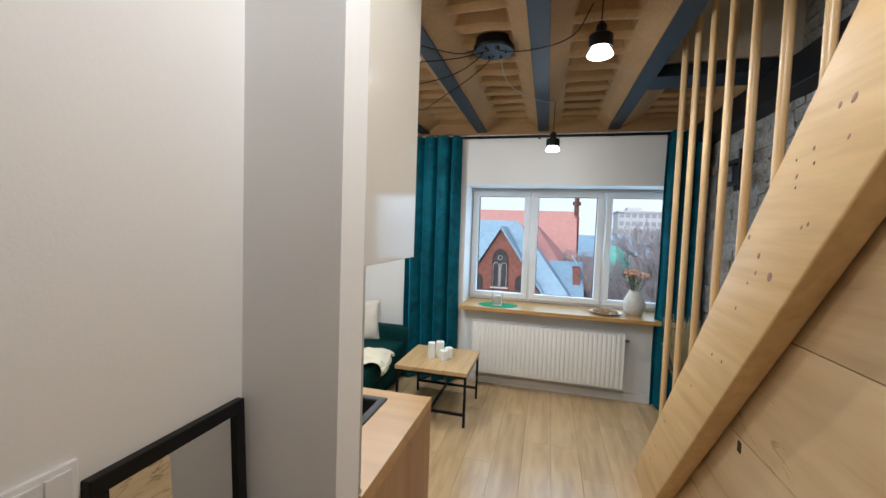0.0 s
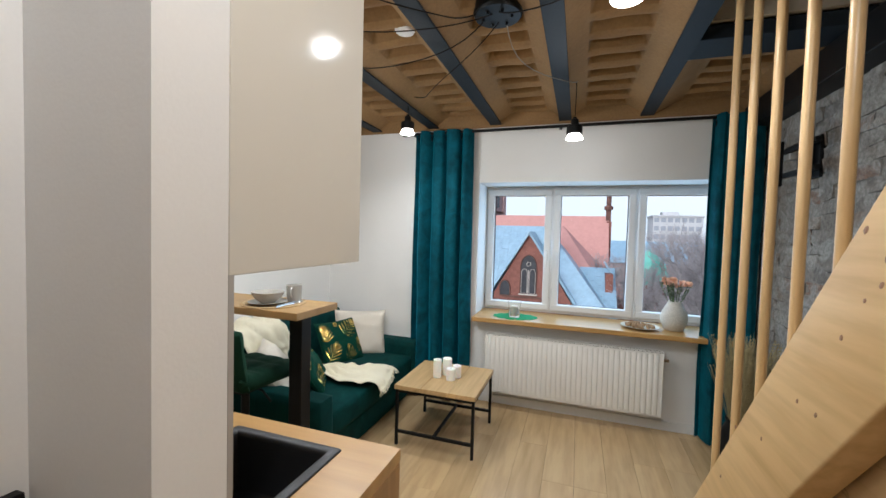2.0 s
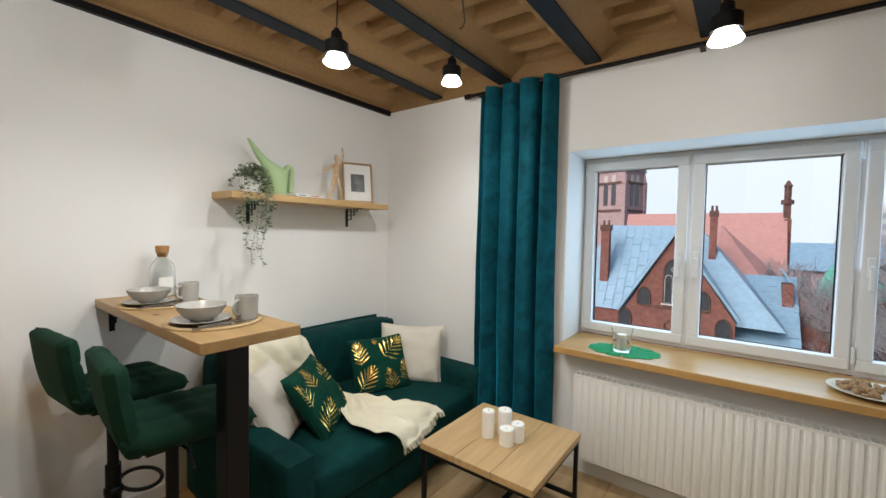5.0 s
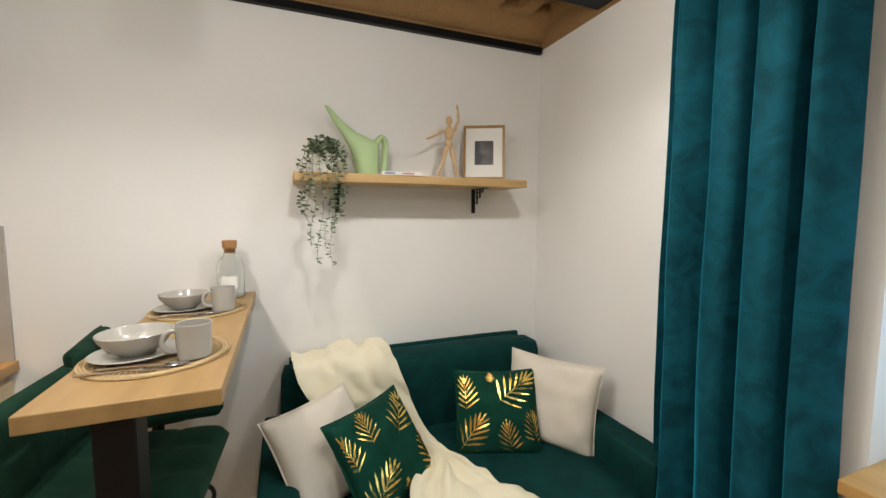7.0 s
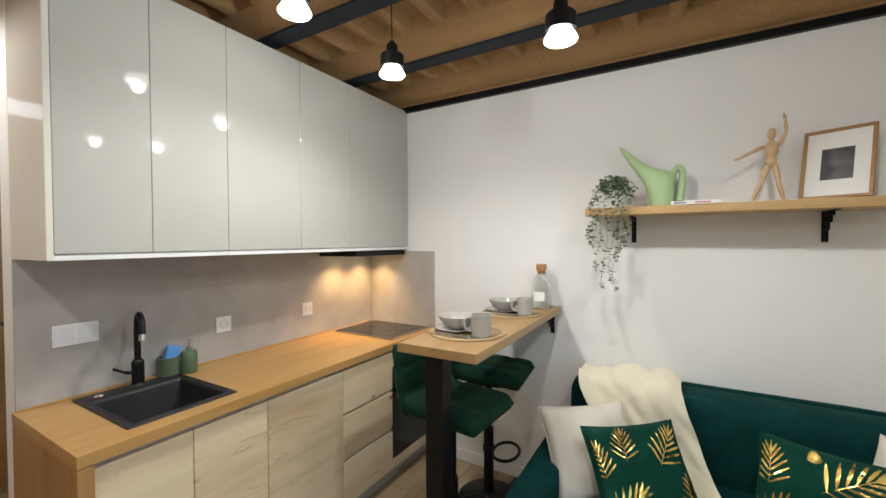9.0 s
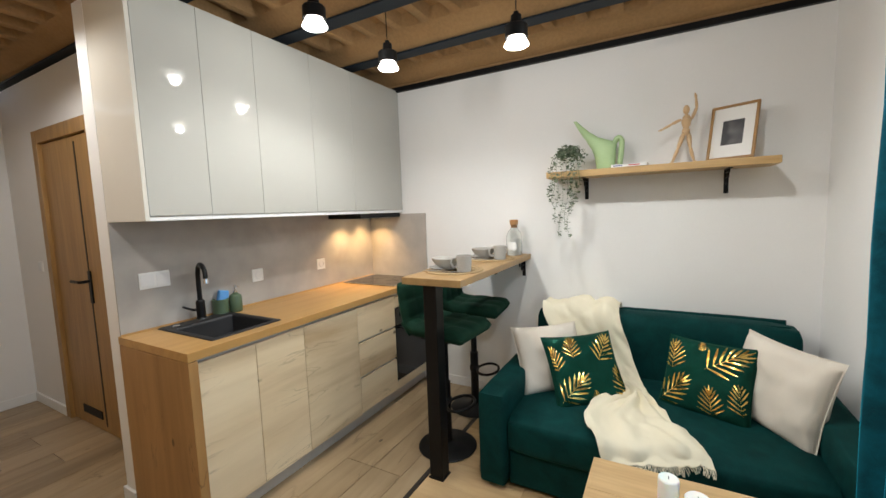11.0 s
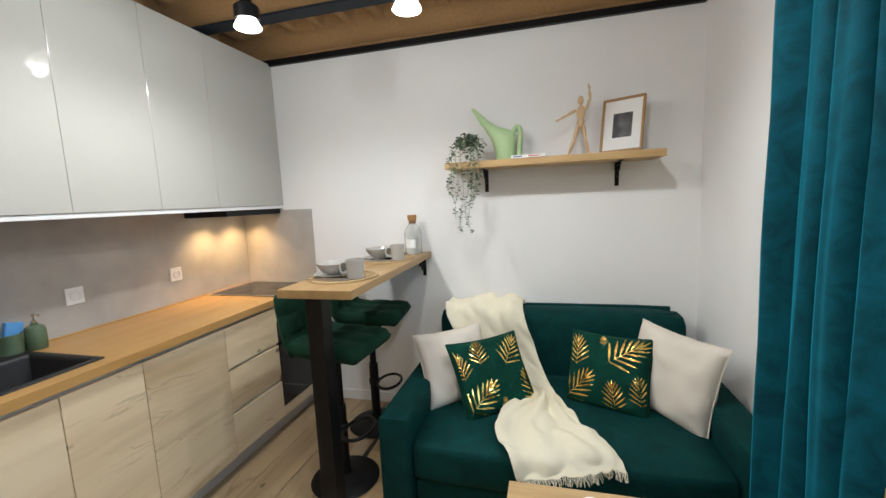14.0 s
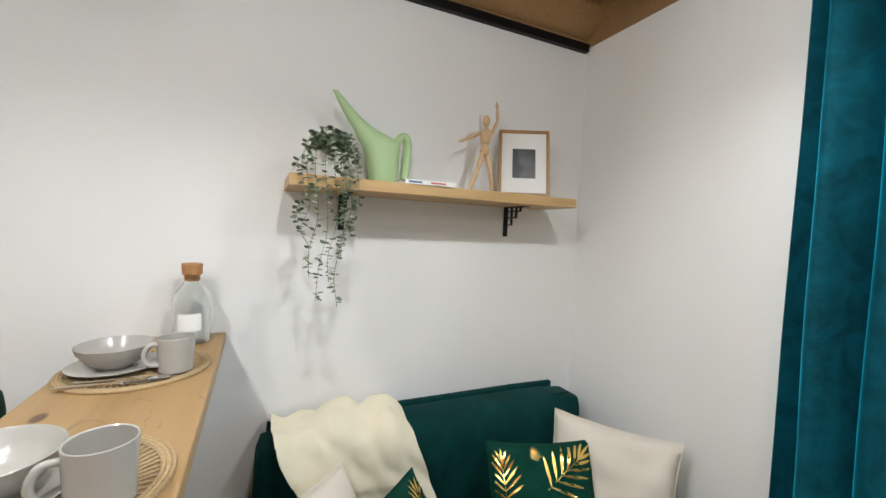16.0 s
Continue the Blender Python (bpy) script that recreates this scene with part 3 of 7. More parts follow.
def board_wall():
    """Oak boards that close the side below the stringer."""
    ob = tagged(thing("stair_panelling", 1.03, 0, 0, 0, "oak board panelling under the stairs", "wall panelling"), kind="structure")
    cuts = [2.40, 0.97, -0.25, S]
    z = 0.0
    rows = [0.42, 0.42, 0.42, 0.42, 0.42, 0.42]
    for r, h in enumerate(rows):
        for ya, yb in zip(cuts, cuts[1:]):
            z0, z1 = z + 0.002, z + h - 0.002
            top = lambda y: min(2.5, edge(y) - 0.40)
            y1 = min(ya, 2.805 - (z0 + 0.40) / 1.2) - 0.002
            if y1 <= yb + 0.05:
                continue
            bm = bmesh.new()
            y2 = min(y1, 2.805 - (z1 + 0.40) / 1.2)
            outline = [(yb + 0.002, z0), (y1, z0)]
            if y2 > yb + 0.002:
                outline += [(y2, min(z1, top(y2)))]
                outline += [(yb + 0.002, z1)]
            else:
                outline += [(yb + 0.002, top(yb))]
            a = [bm.verts.new((0.0, y, zz)) for y, zz in outline]
            b = [bm.verts.new((0.018, y, zz)) for y, zz in outline]
            bm.faces.new(a)
            bm.faces.new(b[::-1])
            n = len(a)
            for i in range(n):
                bm.faces.new((a[i], a[(i + 1) % n], b[(i + 1) % n], b[i]))
            part("board", bm, PANEL, ob)
        z += h
    part("finger_hole", cube(-0.003, 0.004, 1.622, 1.647, 0.785, 0.825, 0.001), CHURCHWOOD, ob, "small dark finger slot")
    part("backing", cube(0.02, 0.04, S, 0.58, 0, 2.5), CHURCHWOOD, ob)


board_wall()

# ---- lamps ----
def lamp_at(name, x, y, z, watts, radius, col, kind='POINT'):
    li = bpy.data.lights.new(name, kind)
    li.energy, li.color, li.shadow_soft_size = watts, col, radius
    ob = new(name, li)
    ob.location = (x, y, z)
    return ob


PENDANTS = [(-1.04, 2.61, 2.225), (-1.065, 1.868, 2.275), (-0.922, 3.30, 2.325), (0.325, 3.288, 2.22), (0.507, 1.928, 2.374), (-0.598, 1.804, 2.339)]
HOOKS = []
CANOPY = (-0.037, 2.37)
PEND_DOWN = 5.8
PEND_W, PEND_COL = 2.1, (0.98, 0.99, 0.97)


def pendant_meshes():
    cap = lathe(bmesh.new(), [(0, 0.150), (0.012, 0.150), (0.014, 0.138), (0.024, 0.134), (0.027, 0.09), (0.0, 0.09)], 20)
    body = lathe(bmesh.new(), [(0.0, 0.094), (0.047, 0.092), (0.052, 0.086), (0.052, 0.034), (0.048, 0.034), (0.048, 0.082), (0.0, 0.086)], 28)
    shade = lathe(bmesh.new(), [(0.030, 0.055), (0.042, 0.032), (0.057, 0.005), (0.054, 0.001), (0.0, 0.010)], 28)
    return cap, body, shade


LAMP_GROUP = "pendant lamps hung from one canopy"
first = None
for x, y, z in PENDANTS:
    ob = thing("pendant_lamp", x, y, z - 0.02, 0, "black metal pendant lamp, lit, on a thin cable", "pendant lamp", LAMP_GROUP)
    cap, body, shade = pendant_meshes()
    part("cap", cap, BLACK, ob, "", 0.6)
    part("body", body, BLACK, ob, "", 0.6)
    part("shade", shade, BULB, ob, "glowing white glass shade", 0.6)
    part("cable", tube(bmesh.new(), [(0, 0, 0.16), (0.003, 0, 0.3), (0, 0, TOP + 0.225 - z)], 0.0028, 6), CABLE, ob, "thin dark cable")
    lamp_at("pendant_lamp_light", x, y, z - 0.045, PEND_W, 0.022, PEND_COL)
    down = lamp_at("pendant_lamp_beam", x, y, z - 0.04, PEND_DOWN, 0.022, PEND_COL, 'SPOT')
    down.data.spot_size, down.data.spot_blend = radians(162), 0.7
    HOOKS.append((x, y, TOP + 0.07))

can = thing("ceiling_canopy", CANOPY[0], CANOPY[1], 2.60, 0, "round black ceiling canopy with several cables", "canopy")
part("canopy_plate", lathe(bmesh.new(), [(0, 0.06), (0.118, 0.06), (0.12, 0.052), (0.12, 0.012), (0.112, 0.0), (0, 0.0)], 36), BLACK, can, "", 0.5)
for i, (x, y, z) in enumerate(HOOKS):
    a = math.atan2(y - CANOPY[1], x - CANOPY[0])
    s = Vector((CANOPY[0] + 0.07 * math.cos(a), CANOPY[1] + 0.07 * math.sin(a), 2.60))
    e = Vector((x, y, z))
    L = (e - s).length
    pts = []
    for k in range(13):
        t = k / 12
        q = s.lerp(e, t)
        q.z -= 4 * t * (1 - t) * (0.05 + 0.06 * L)
        q.x += 0.05 * math.sin(t * math.pi * 2 + i)
        pts.append(q - Vector((CANOPY[0], CANOPY[1], 2.60)))
    part("canopy_cable", tube(bmesh.new(), pts, 0.0030, 6), GREYCABLE if i == 3 else CABLE, can)
for i in range(6):
    a = i * math.pi / 3
    part("cable_grip", lathe(bmesh.new(), [(0, -0.014), (0.006, -0.014), (0.007, 0.0), (0, 0.0)], 10, 0.07 * math.cos(a), 0.07 * math.sin(a), 0.0), BLACK, can)
det = thing("smoke_detector", -0.545, 2.40, 2.60, 0, "round white smoke detector on the ceiling", "smoke detector")
part("detector_base", lathe(bmesh.new(), [(0, 0.035), (0.055, 0.035), (0.055, 0.018), (0, 0.018)], 28), TRIM, det, "", 0.5)
part("detector_cover", lathe(bmesh.new(), [(0.052, 0.018), (0.048, 0.006), (0.03, -0.002), (0, -0.003)], 28), TRIM, det, "", 0.7)

# ---- kitchen ----
FY = 1.44                                   # fronts of the base units
def base_unit(x0, x1, rows, label, top=0.855):
    """A base cabinet from x1 (west) to x0 (east); rows: front heights from the top."""
    ob = thing("base_cabinet", (x0 + x1) / 2, 1.15, 0, 0, label, "kitchen cabinet", "kitchen base units")
    h = (x0 - x1) / 2
    part("body", cube(-h, h, -0.28, 0.265, 0.10, top, 0.002), CARCASS, ob)
    part("grip_rail", cube(-h, h, 0.255, 0.272, 0.828, 0.857), PLINTH, ob, "recessed grey grip rail")
    z = 0.838
    for i, r in enumerate(rows):
        nm = "drawer_front" if len(rows) > 2 else "door"
        part(nm, cube(-h + 0.0015, h - 0.0015, 0.268, 0.290, z - r + 0.003, z - 0.0, 0.0025), FRONT, ob)
        z -= r
        if i < len(rows) - 1 and len(rows) > 2:
            part("grip_rail", cube(-h, h, 0.255, 0.274, z - 0.016, z + 0.004), PLINTH, ob, "recessed grey grip rail")
            z -= 0.013
    return ob


base_unit(-0.133, -0.425, [0.740], "base cabinet with a bleached rustic oak door", 0.70)
base_unit(-0.425, -0.730, [0.740], "base cabinet with a bleached rustic oak door", 0.70)
base_unit(-0.730, -1.180, [0.740], "wide base cabinet with a bleached rustic oak door")
base_unit(-1.180, -1.600, [0.232, 0.232, 0.242], "drawer cabinet with three bleached oak fronts")
tagged(part("end_panel", cube(-0.133, -0.091, K + 0.002, 1.461, 0.0, 0.858, 0.003), OAK_Z), "oak end panel beside the base cabinets", "end panel")
tagged(part("plinth", cube(W + 0.002, -0.134, 1.365, 1.38, 0.0, 0.098, 0.001), PLINTH), "grey plinth under the base cabinets", "plinth")
ov = thing("oven", -1.842, 1.15, 0.10, 0, "built-in black glass oven under the hob", "oven")
part("oven_body", cube(-0.242, 0.242, -0.28, 0.262, 0.0, 0.755), CARCASS, ov)
part("oven_door", cube(-0.240, 0.240, 0.262, 0.288, 0.07, 0.50, 0.004), BLACKGLASS, ov, "black glass oven door")
part("control_panel", cube(-0.240, 0.240, 0.262, 0.286, 0.505, 0.635, 0.003), BLACKGLASS, ov)
bm = tube(bmesh.new(), [(-0.2, 0.325, 0.475), (0.2, 0.325, 0.475)], 0.008, 10)
for hx in (-0.18, 0.18):
    tube(bm, [(hx, 0.284, 0.475), (hx, 0.328, 0.475)], 0.006, 8)
part("oven_handle", bm, BLACK, ov, "black bar handle")
for hx in (-0.13, 0.13):
    part("knob", tube(bmesh.new(), [(hx, 0.284, 0.57), (hx, 0.312, 0.57)], 0.019, 16), BLACK, ov)
part("top_filler", cube(-0.242, 0.242, 0.262, 0.288, 0.645, 0.722, 0.002), FRONT, ov, "bleached oak filler strip")
part("bottom_filler", cube(-0.242, 0.242, 0.262, 0.288, 0.004, 0.065, 0.002), FRONT, ov, "bleached oak filler strip")
# worktop with a cut-out for the sink
SX0, SX1, SY0, SY1 = -0.628, -0.243, 0.905, 1.388
bm = bmesh.new()
oo = [(W + 0.001, K + 0.001), (-0.091, K + 0.001), (-0.091, 1.461), (W + 0.001, 1.461)]
ii = [(SX0 + 0.012, SY0 + 0.012), (SX1 - 0.012, SY0 + 0.012), (SX1 - 0.012, SY1 - 0.012), (SX0 + 0.012, SY1 - 0.012)]
ot, ob_, it, ib = [[bm.verts.new((x, y, z)) for x, y in ring] for ring, z in ((oo, 0.90), (oo, 0.862), (ii, 0.90), (ii, 0.862))]
for k in range(4):
    j = (k + 1) % 4
    for q in ((ot[k], ot[j], it[j], it[k]), (ob_[j], ob_[k], ib[k], ib[j]), (ob_[k], ob_[j], ot[j], ot[k]), (it[k], it[j], ib[j], ib[k])):
        bm.faces.new(q)
tagged(part("worktop", bm, OAK), "oak laminate kitchen worktop", "worktop")
tagged(part("worktop_strip", cube(W + 0.012, -0.10, K + 0.0115, K + 0.019, 0.9005, 0.908, 0.001), OAK), "thin oak strip along the back of the worktop", "trim")
# backsplash
tagged(part("backsplash", cube(W + 0.012, -0.10, K + 0.001, K + 0.011, 0.9005, 1.466), STONE), "grey-beige stone-look backsplash panel", "backsplash")
tagged(part("backsplash", cube(W + 0.001, W + 0.011, K + 0.001, 1.452, 0.9005, 1.452), STONE), "grey-beige backsplash return beside the hob", "backsplash")
# sink
sk = thing("kitchen_sink", (SX0 + SX1) / 2, (SY0 + SY1) / 2, 0.90, 0, "black granite composite inset sink in the worktop", "sink")
hx, hy = (SX1 - SX0) / 2, (SY1 - SY0) / 2
bm = bmesh.new()
outer = [(-hx, -hy), (hx, -hy), (hx, hy), (-hx, hy)]
inner = [(-hx + 0.03, -hy + 0.095), (hx - 0.03, -hy + 0.095), (hx - 0.03, hy - 0.03), (-hx + 0.03, hy - 0.03)]
lev = [(outer, 0.0005), (outer, 0.007), (inner, 0.007), ([(x * 0.97, y * 0.97 + 0.002) for x, y in inner], -0.005), ([(x * 0.93, y * 0.94 + 0.004) for x, y in inner], -0.165), ]
rings = [[bm.verts.new((x, y, z)) for x, y in ring] for ring, z in lev]
for a, b in zip(rings, rings[1:]):
    for i in range(4):
        bm.faces.new((a[i], a[(i + 1) % 4], b[(i + 1) % 4], b[i]))
bm.faces.new(rings[-1])
bmesh.ops.bevel(bm, geom=[e for e in bm.edges if not e.is_boundary], offset=0.005, segments=2, profile=0.5, affect='EDGES')
part("basin", bm, GRANITE, sk, "", 0.6)
part("drain", lathe(bmesh.new(), [(0.035, -0.162), (0.03, -0.158), (0.012, -0.161), (0, -0.16)], 20, 0, 0.03), CHROME, sk, "chrome drain strainer")
part("overflow", lathe(bmesh.new(), [(0, 0.0085), (0.016, 0.0085), (0.018, 0.006)], 18, hx - 0.07, -hy + 0.05), CHROME, sk, "chrome overflow cap")
tp = thing("kitchen_tap", -0.456, 0.938, 0.907, -24, "black swan-neck kitchen tap with a chrome tip", "tap")
part("tap_body", lathe(bmesh.new(), [(0, 0), (0.026, 0), (0.027, 0.006), (0.023, 0.012), (0.023, 0.10), (0.018, 0.108), (0, 0.108)], 20), BLACK, tp, "", 0.5)
part("spout", tube(bmesh.new(), bend([(0, 0, 0.10), (0, 0, 0.24), (-0.004, 0.025, 0.298), (-0.012, 0.075, 0.312), (-0.02, 0.12, 0.288), (-0.022, 0.135, 0.24)], 6), 0.0125, 12), BLACK, tp, "", 0.9)
part("spout_tip", tube(bmesh.new(), [(-0.022, 0.134, 0.242), (-0.0225, 0.136, 0.215)], 0.0135, 12), CHROME, tp, "chrome spout tip", 0.9)
part("tap_lever", tube(bmesh.new(), bend([(0.02, 0, 0.055), (0.04, 0, 0.058), (0.085, 0.0, 0.082)], 4), [0.008] * 5 + [0.006] * 4, 8), BLACK, tp, "", 0.9)
part("tap_ring", lathe(bmesh.new(), [(0.027, 0.0), (0.029, 0.0), (0.029, 0.005), (0.027, 0.005)], 20), CHROME, tp)
sh = thing("sponge_holder", -0.590, 0.905, 0.90, 8, "sage green ceramic holder with a blue sponge", "sponge holder")
part("cup", lathe(bmesh.new(), [(0, 0.0), (0.040, 0.0), (0.044, 0.004), (0.045, 0.088), (0.042, 0.09), (0.040, 0.086), (0.039, 0.02), (0, 0.02)], 24), SAGE, sh, "", 0.6)
part("sponge", cube(-0.030, 0.036, -0.012, 0.012, 0.03, 0.138, 0.006, m=pose(0, 0, 0, 0, -13, 0)), BLUE, sh, "blue sponge cloth")
sd = thing("soap_dispenser", -0.668, 0.935, 0.90, 0, "sage green ceramic soap dispenser", "soap dispenser")
part("bottle", lathe(bmesh.new(), [(0, 0), (0.033, 0), (0.036, 0.005), (0.036, 0.088), (0.030, 0.102), (0.014, 0.110), (0.013, 0.118), (0, 0.118)], 24), SAGE, sd, "", 0.6)
bm = lathe(bmesh.new(), [(0, 0.117), (0.012, 0.117), (0.012, 0.128), (0.004, 0.130), (0.004, 0.150), (0.008, 0.152), (0.008, 0.160), (0, 0.160)], 14)
tube(bm, [(0, 0, 0.156), (0.0, 0.035, 0.152)], 0.0035, 8)
part("pump", bm, CHROME, sd, "chrome pump", 0.6)


def wall_plate(name, x0, x1, z0, z1, kind):
    ob = thing(name, (x0 + x1) / 2, K + 0.011, (z0 + z1) / 2, 0, "white double light switch on the backsplash" if kind == 'switch' else "white wall socket on the backsplash", "switch" if kind == 'switch' else "socket")
    hx, hz = (x1 - x0) / 2, (z1 - z0) / 2
    part("cover_plate", cube(-hx, hx, 0, 0.008, -hz, hz, 0.002), TRIM, ob)
    if kind == 'switch':
        for s in (-1, 1):
            cx = s * hx / 2
            part("rocker", cube(cx - hx * 0.42, cx + hx * 0.42, 0.006, 0.0115, -hz * 0.78, hz * 0.78, 0.0015), PVC, ob)
    else:
        part("socket_ring", lathe(bmesh.new(), [(0.024, 0), (0.021, 0.004), (0.019, -0.004), (0, -0.004)], 20), PVC, ob).matrix_basis = pose(0, 0.008, 0, -90)
        for s in (-1, 1):
            part("pin_hole", tube(bmesh.new(), [(s * 0.009, 0.003, 0), (s * 0.009, 0.0065, 0)], 0.003, 8), BLACK, ob)
    return ob


wall_plate("light_switch", -0.345, -0.200, 1.115, 1.200, 'switch')
wall_plate("wall_socket", -0.917, -0.837, 1.045, 1.127, 'socket')
wall_plate("wall_socket", -1.476, -1.396, 1.045, 1.127, 'socket')
hb = thing("hob", -1.872, 1.155, 0.9005, 0, "black ceramic glass hob set in the worktop", "hob")
part("glass_plate", cube(-0.198, 0.232, -0.255, 0.255, 0.0, 0.006, 0.002), BLACKGLASS, hb)
for bx, by, br in ((-0.07, 0.12, 0.085), (0.10, 0.12, 0.07), (-0.07, -0.11, 0.07), (0.10, -0.11, 0.085)):
    part("cooking_zone", lathe(bmesh.new(), [(br, 0.0062), (br, 0.0066), (br - 0.002, 0.0066), (br - 0.002, 0.0062)], 32, bx, by), HOBRING, hb)
part("hob_edge", rail(bmesh.new(), -0.200, 0.234, -0.257, 0.257, 0, 0.004, 0.003, 0), PLINTH, hb).matrix_basis = pose(0, 0, 0.004, 90)

UZ0, UZ1, UY = 1.465, 2.488, 1.221
def wall_unit(x0, x1, label="tall glossy pearl-white wall cabinet"):
    ob = thing("wall_cabinet", (x0 + x1) / 2, (K + UY) / 2, UZ0, 0, label, "kitchen cabinet", "glossy wall units")
    h, d = (x0 - x1) / 2, (UY - K) / 2
    part("body", cube(-h, h, -d + 0.002, d - 0.020, 0.0, UZ1 - UZ0, 0.001), CARCASS, ob)
    part("door", cube(-h + 0.0008, h - 0.0008, d - 0.019, d, 0.0215, UZ1 - UZ0 - 0.003, 0.0025), GLOSS, ob, "glossy pearl door without a handle")
    part("grip_edge", cube(-h, h, d - 0.020, d - 0.006, 0.0, 0.020, 0.001), TRIM, ob)
    return ob


for a, b in ((-0.118, -0.401), (-0.401, -0.702), (-0.702, -1.103), (-1.103, -1.476), (-1.476, W + 0.003)):
    wall_unit(a, b)
tagged(part("cabinet_side_panel", cube(-0.118, -0.100, K + 0.002, UY - 0.001, UZ0, UZ1, 0.0015), SIDEG), "glossy beige side panel of the wall cabinets", "side panel")
hd = thing("cooker_hood", -1.80, 1.06, 1.428, 0, "slim black cooker hood under the wall cabinets", "cooker hood")
part("hood_body", cube(-0.26, 0.26, -0.185, 0.145, 0.0, 0.036, 0.003), BLACK, hd)
for lx in (-0.13, 0.13):
    part("hood_light", lathe(bmesh.new(), [(0, -0.002), (0.024, -0.002), (0.026, 0.002)], 20, lx, -0.07), LED, hd, "warm glowing spot light")
    sp = lamp_at("hood_light_beam", -1.80 + lx, 0.99, 1.42, 4.2, 0.02, (1.0, 0.62, 0.27), 'SPOT')
    sp.data.spot_size, sp.data.spot_blend = radians(128), 0.8
part("hood_filter", cube(-0.22, 0.22, -0.02, 0.12, -0.003, 0.001), PLINTH, hd, "grey metal grease filter")

# ---- breakfast bar ----
BZ = 1.125
br = thing("breakfast_bar", -1.49, 2.18, 0, 0, "oak bar table fixed to the wall on a black steel post", "bar table")
part("bar_top", cube(W + 0.002 + 1.49, -0.904 + 1.49, 2.006 - 2.18, 2.353 - 2.18, BZ - 0.038, BZ, 0.003), BAROAK, br, "thick oak bar top")
part("bar_post", cube(-1.03 + 1.49, -0.952 + 1.49, 2.105 - 2.18, 2.183 - 2.18, 0.006, BZ - 0.038, 0.004), BLACK, br, "square black steel post")
part("post_foot", cube(-1.036 + 1.49, -0.946 + 1.49, 2.099 - 2.18, 2.189 - 2.18, 0.0, 0.008, 0.001), BLACK, br)


def bracket(parent, x, y, z, size=0.17, depth=0.2):
    """Black lattice bracket on the west wall: origin at its top on the wall."""
    b = part("bracket", cube(x, x + 0.004, y - 0.012, y + 0.012, z - size, z, 0.001), BLACK, parent, "black metal shelf bracket")
    bm = cube(x, x + depth, y - 0.012, y + 0.012, z - 0.004, z, 0.001)
    for d in (0.35, 0.62, 0.85):
        box(bm, x + depth * d * 0.8, x + depth * d * 0.8 + 0.005, y - 0.005, y + 0.005, z - size * (1 - d) * 0.9, z - 0.003)
        box(bm, x + 0.003, x + depth * d * 0.8 + 0.005, y - 0.005, y + 0.005, z - size * (1 - d) * 0.9 - 0.005, z - size * (1 - d) * 0.9)
    part("bracket_lattice", bm, BLACK, b)


bracket(br, W + 1.49 + 0.001, 2.30 - 2.18, BZ - 0.038, 0.13)
bracket(br, W + 1.49 + 0.001, 2.07 - 2.18, BZ - 0.038, 0.13)


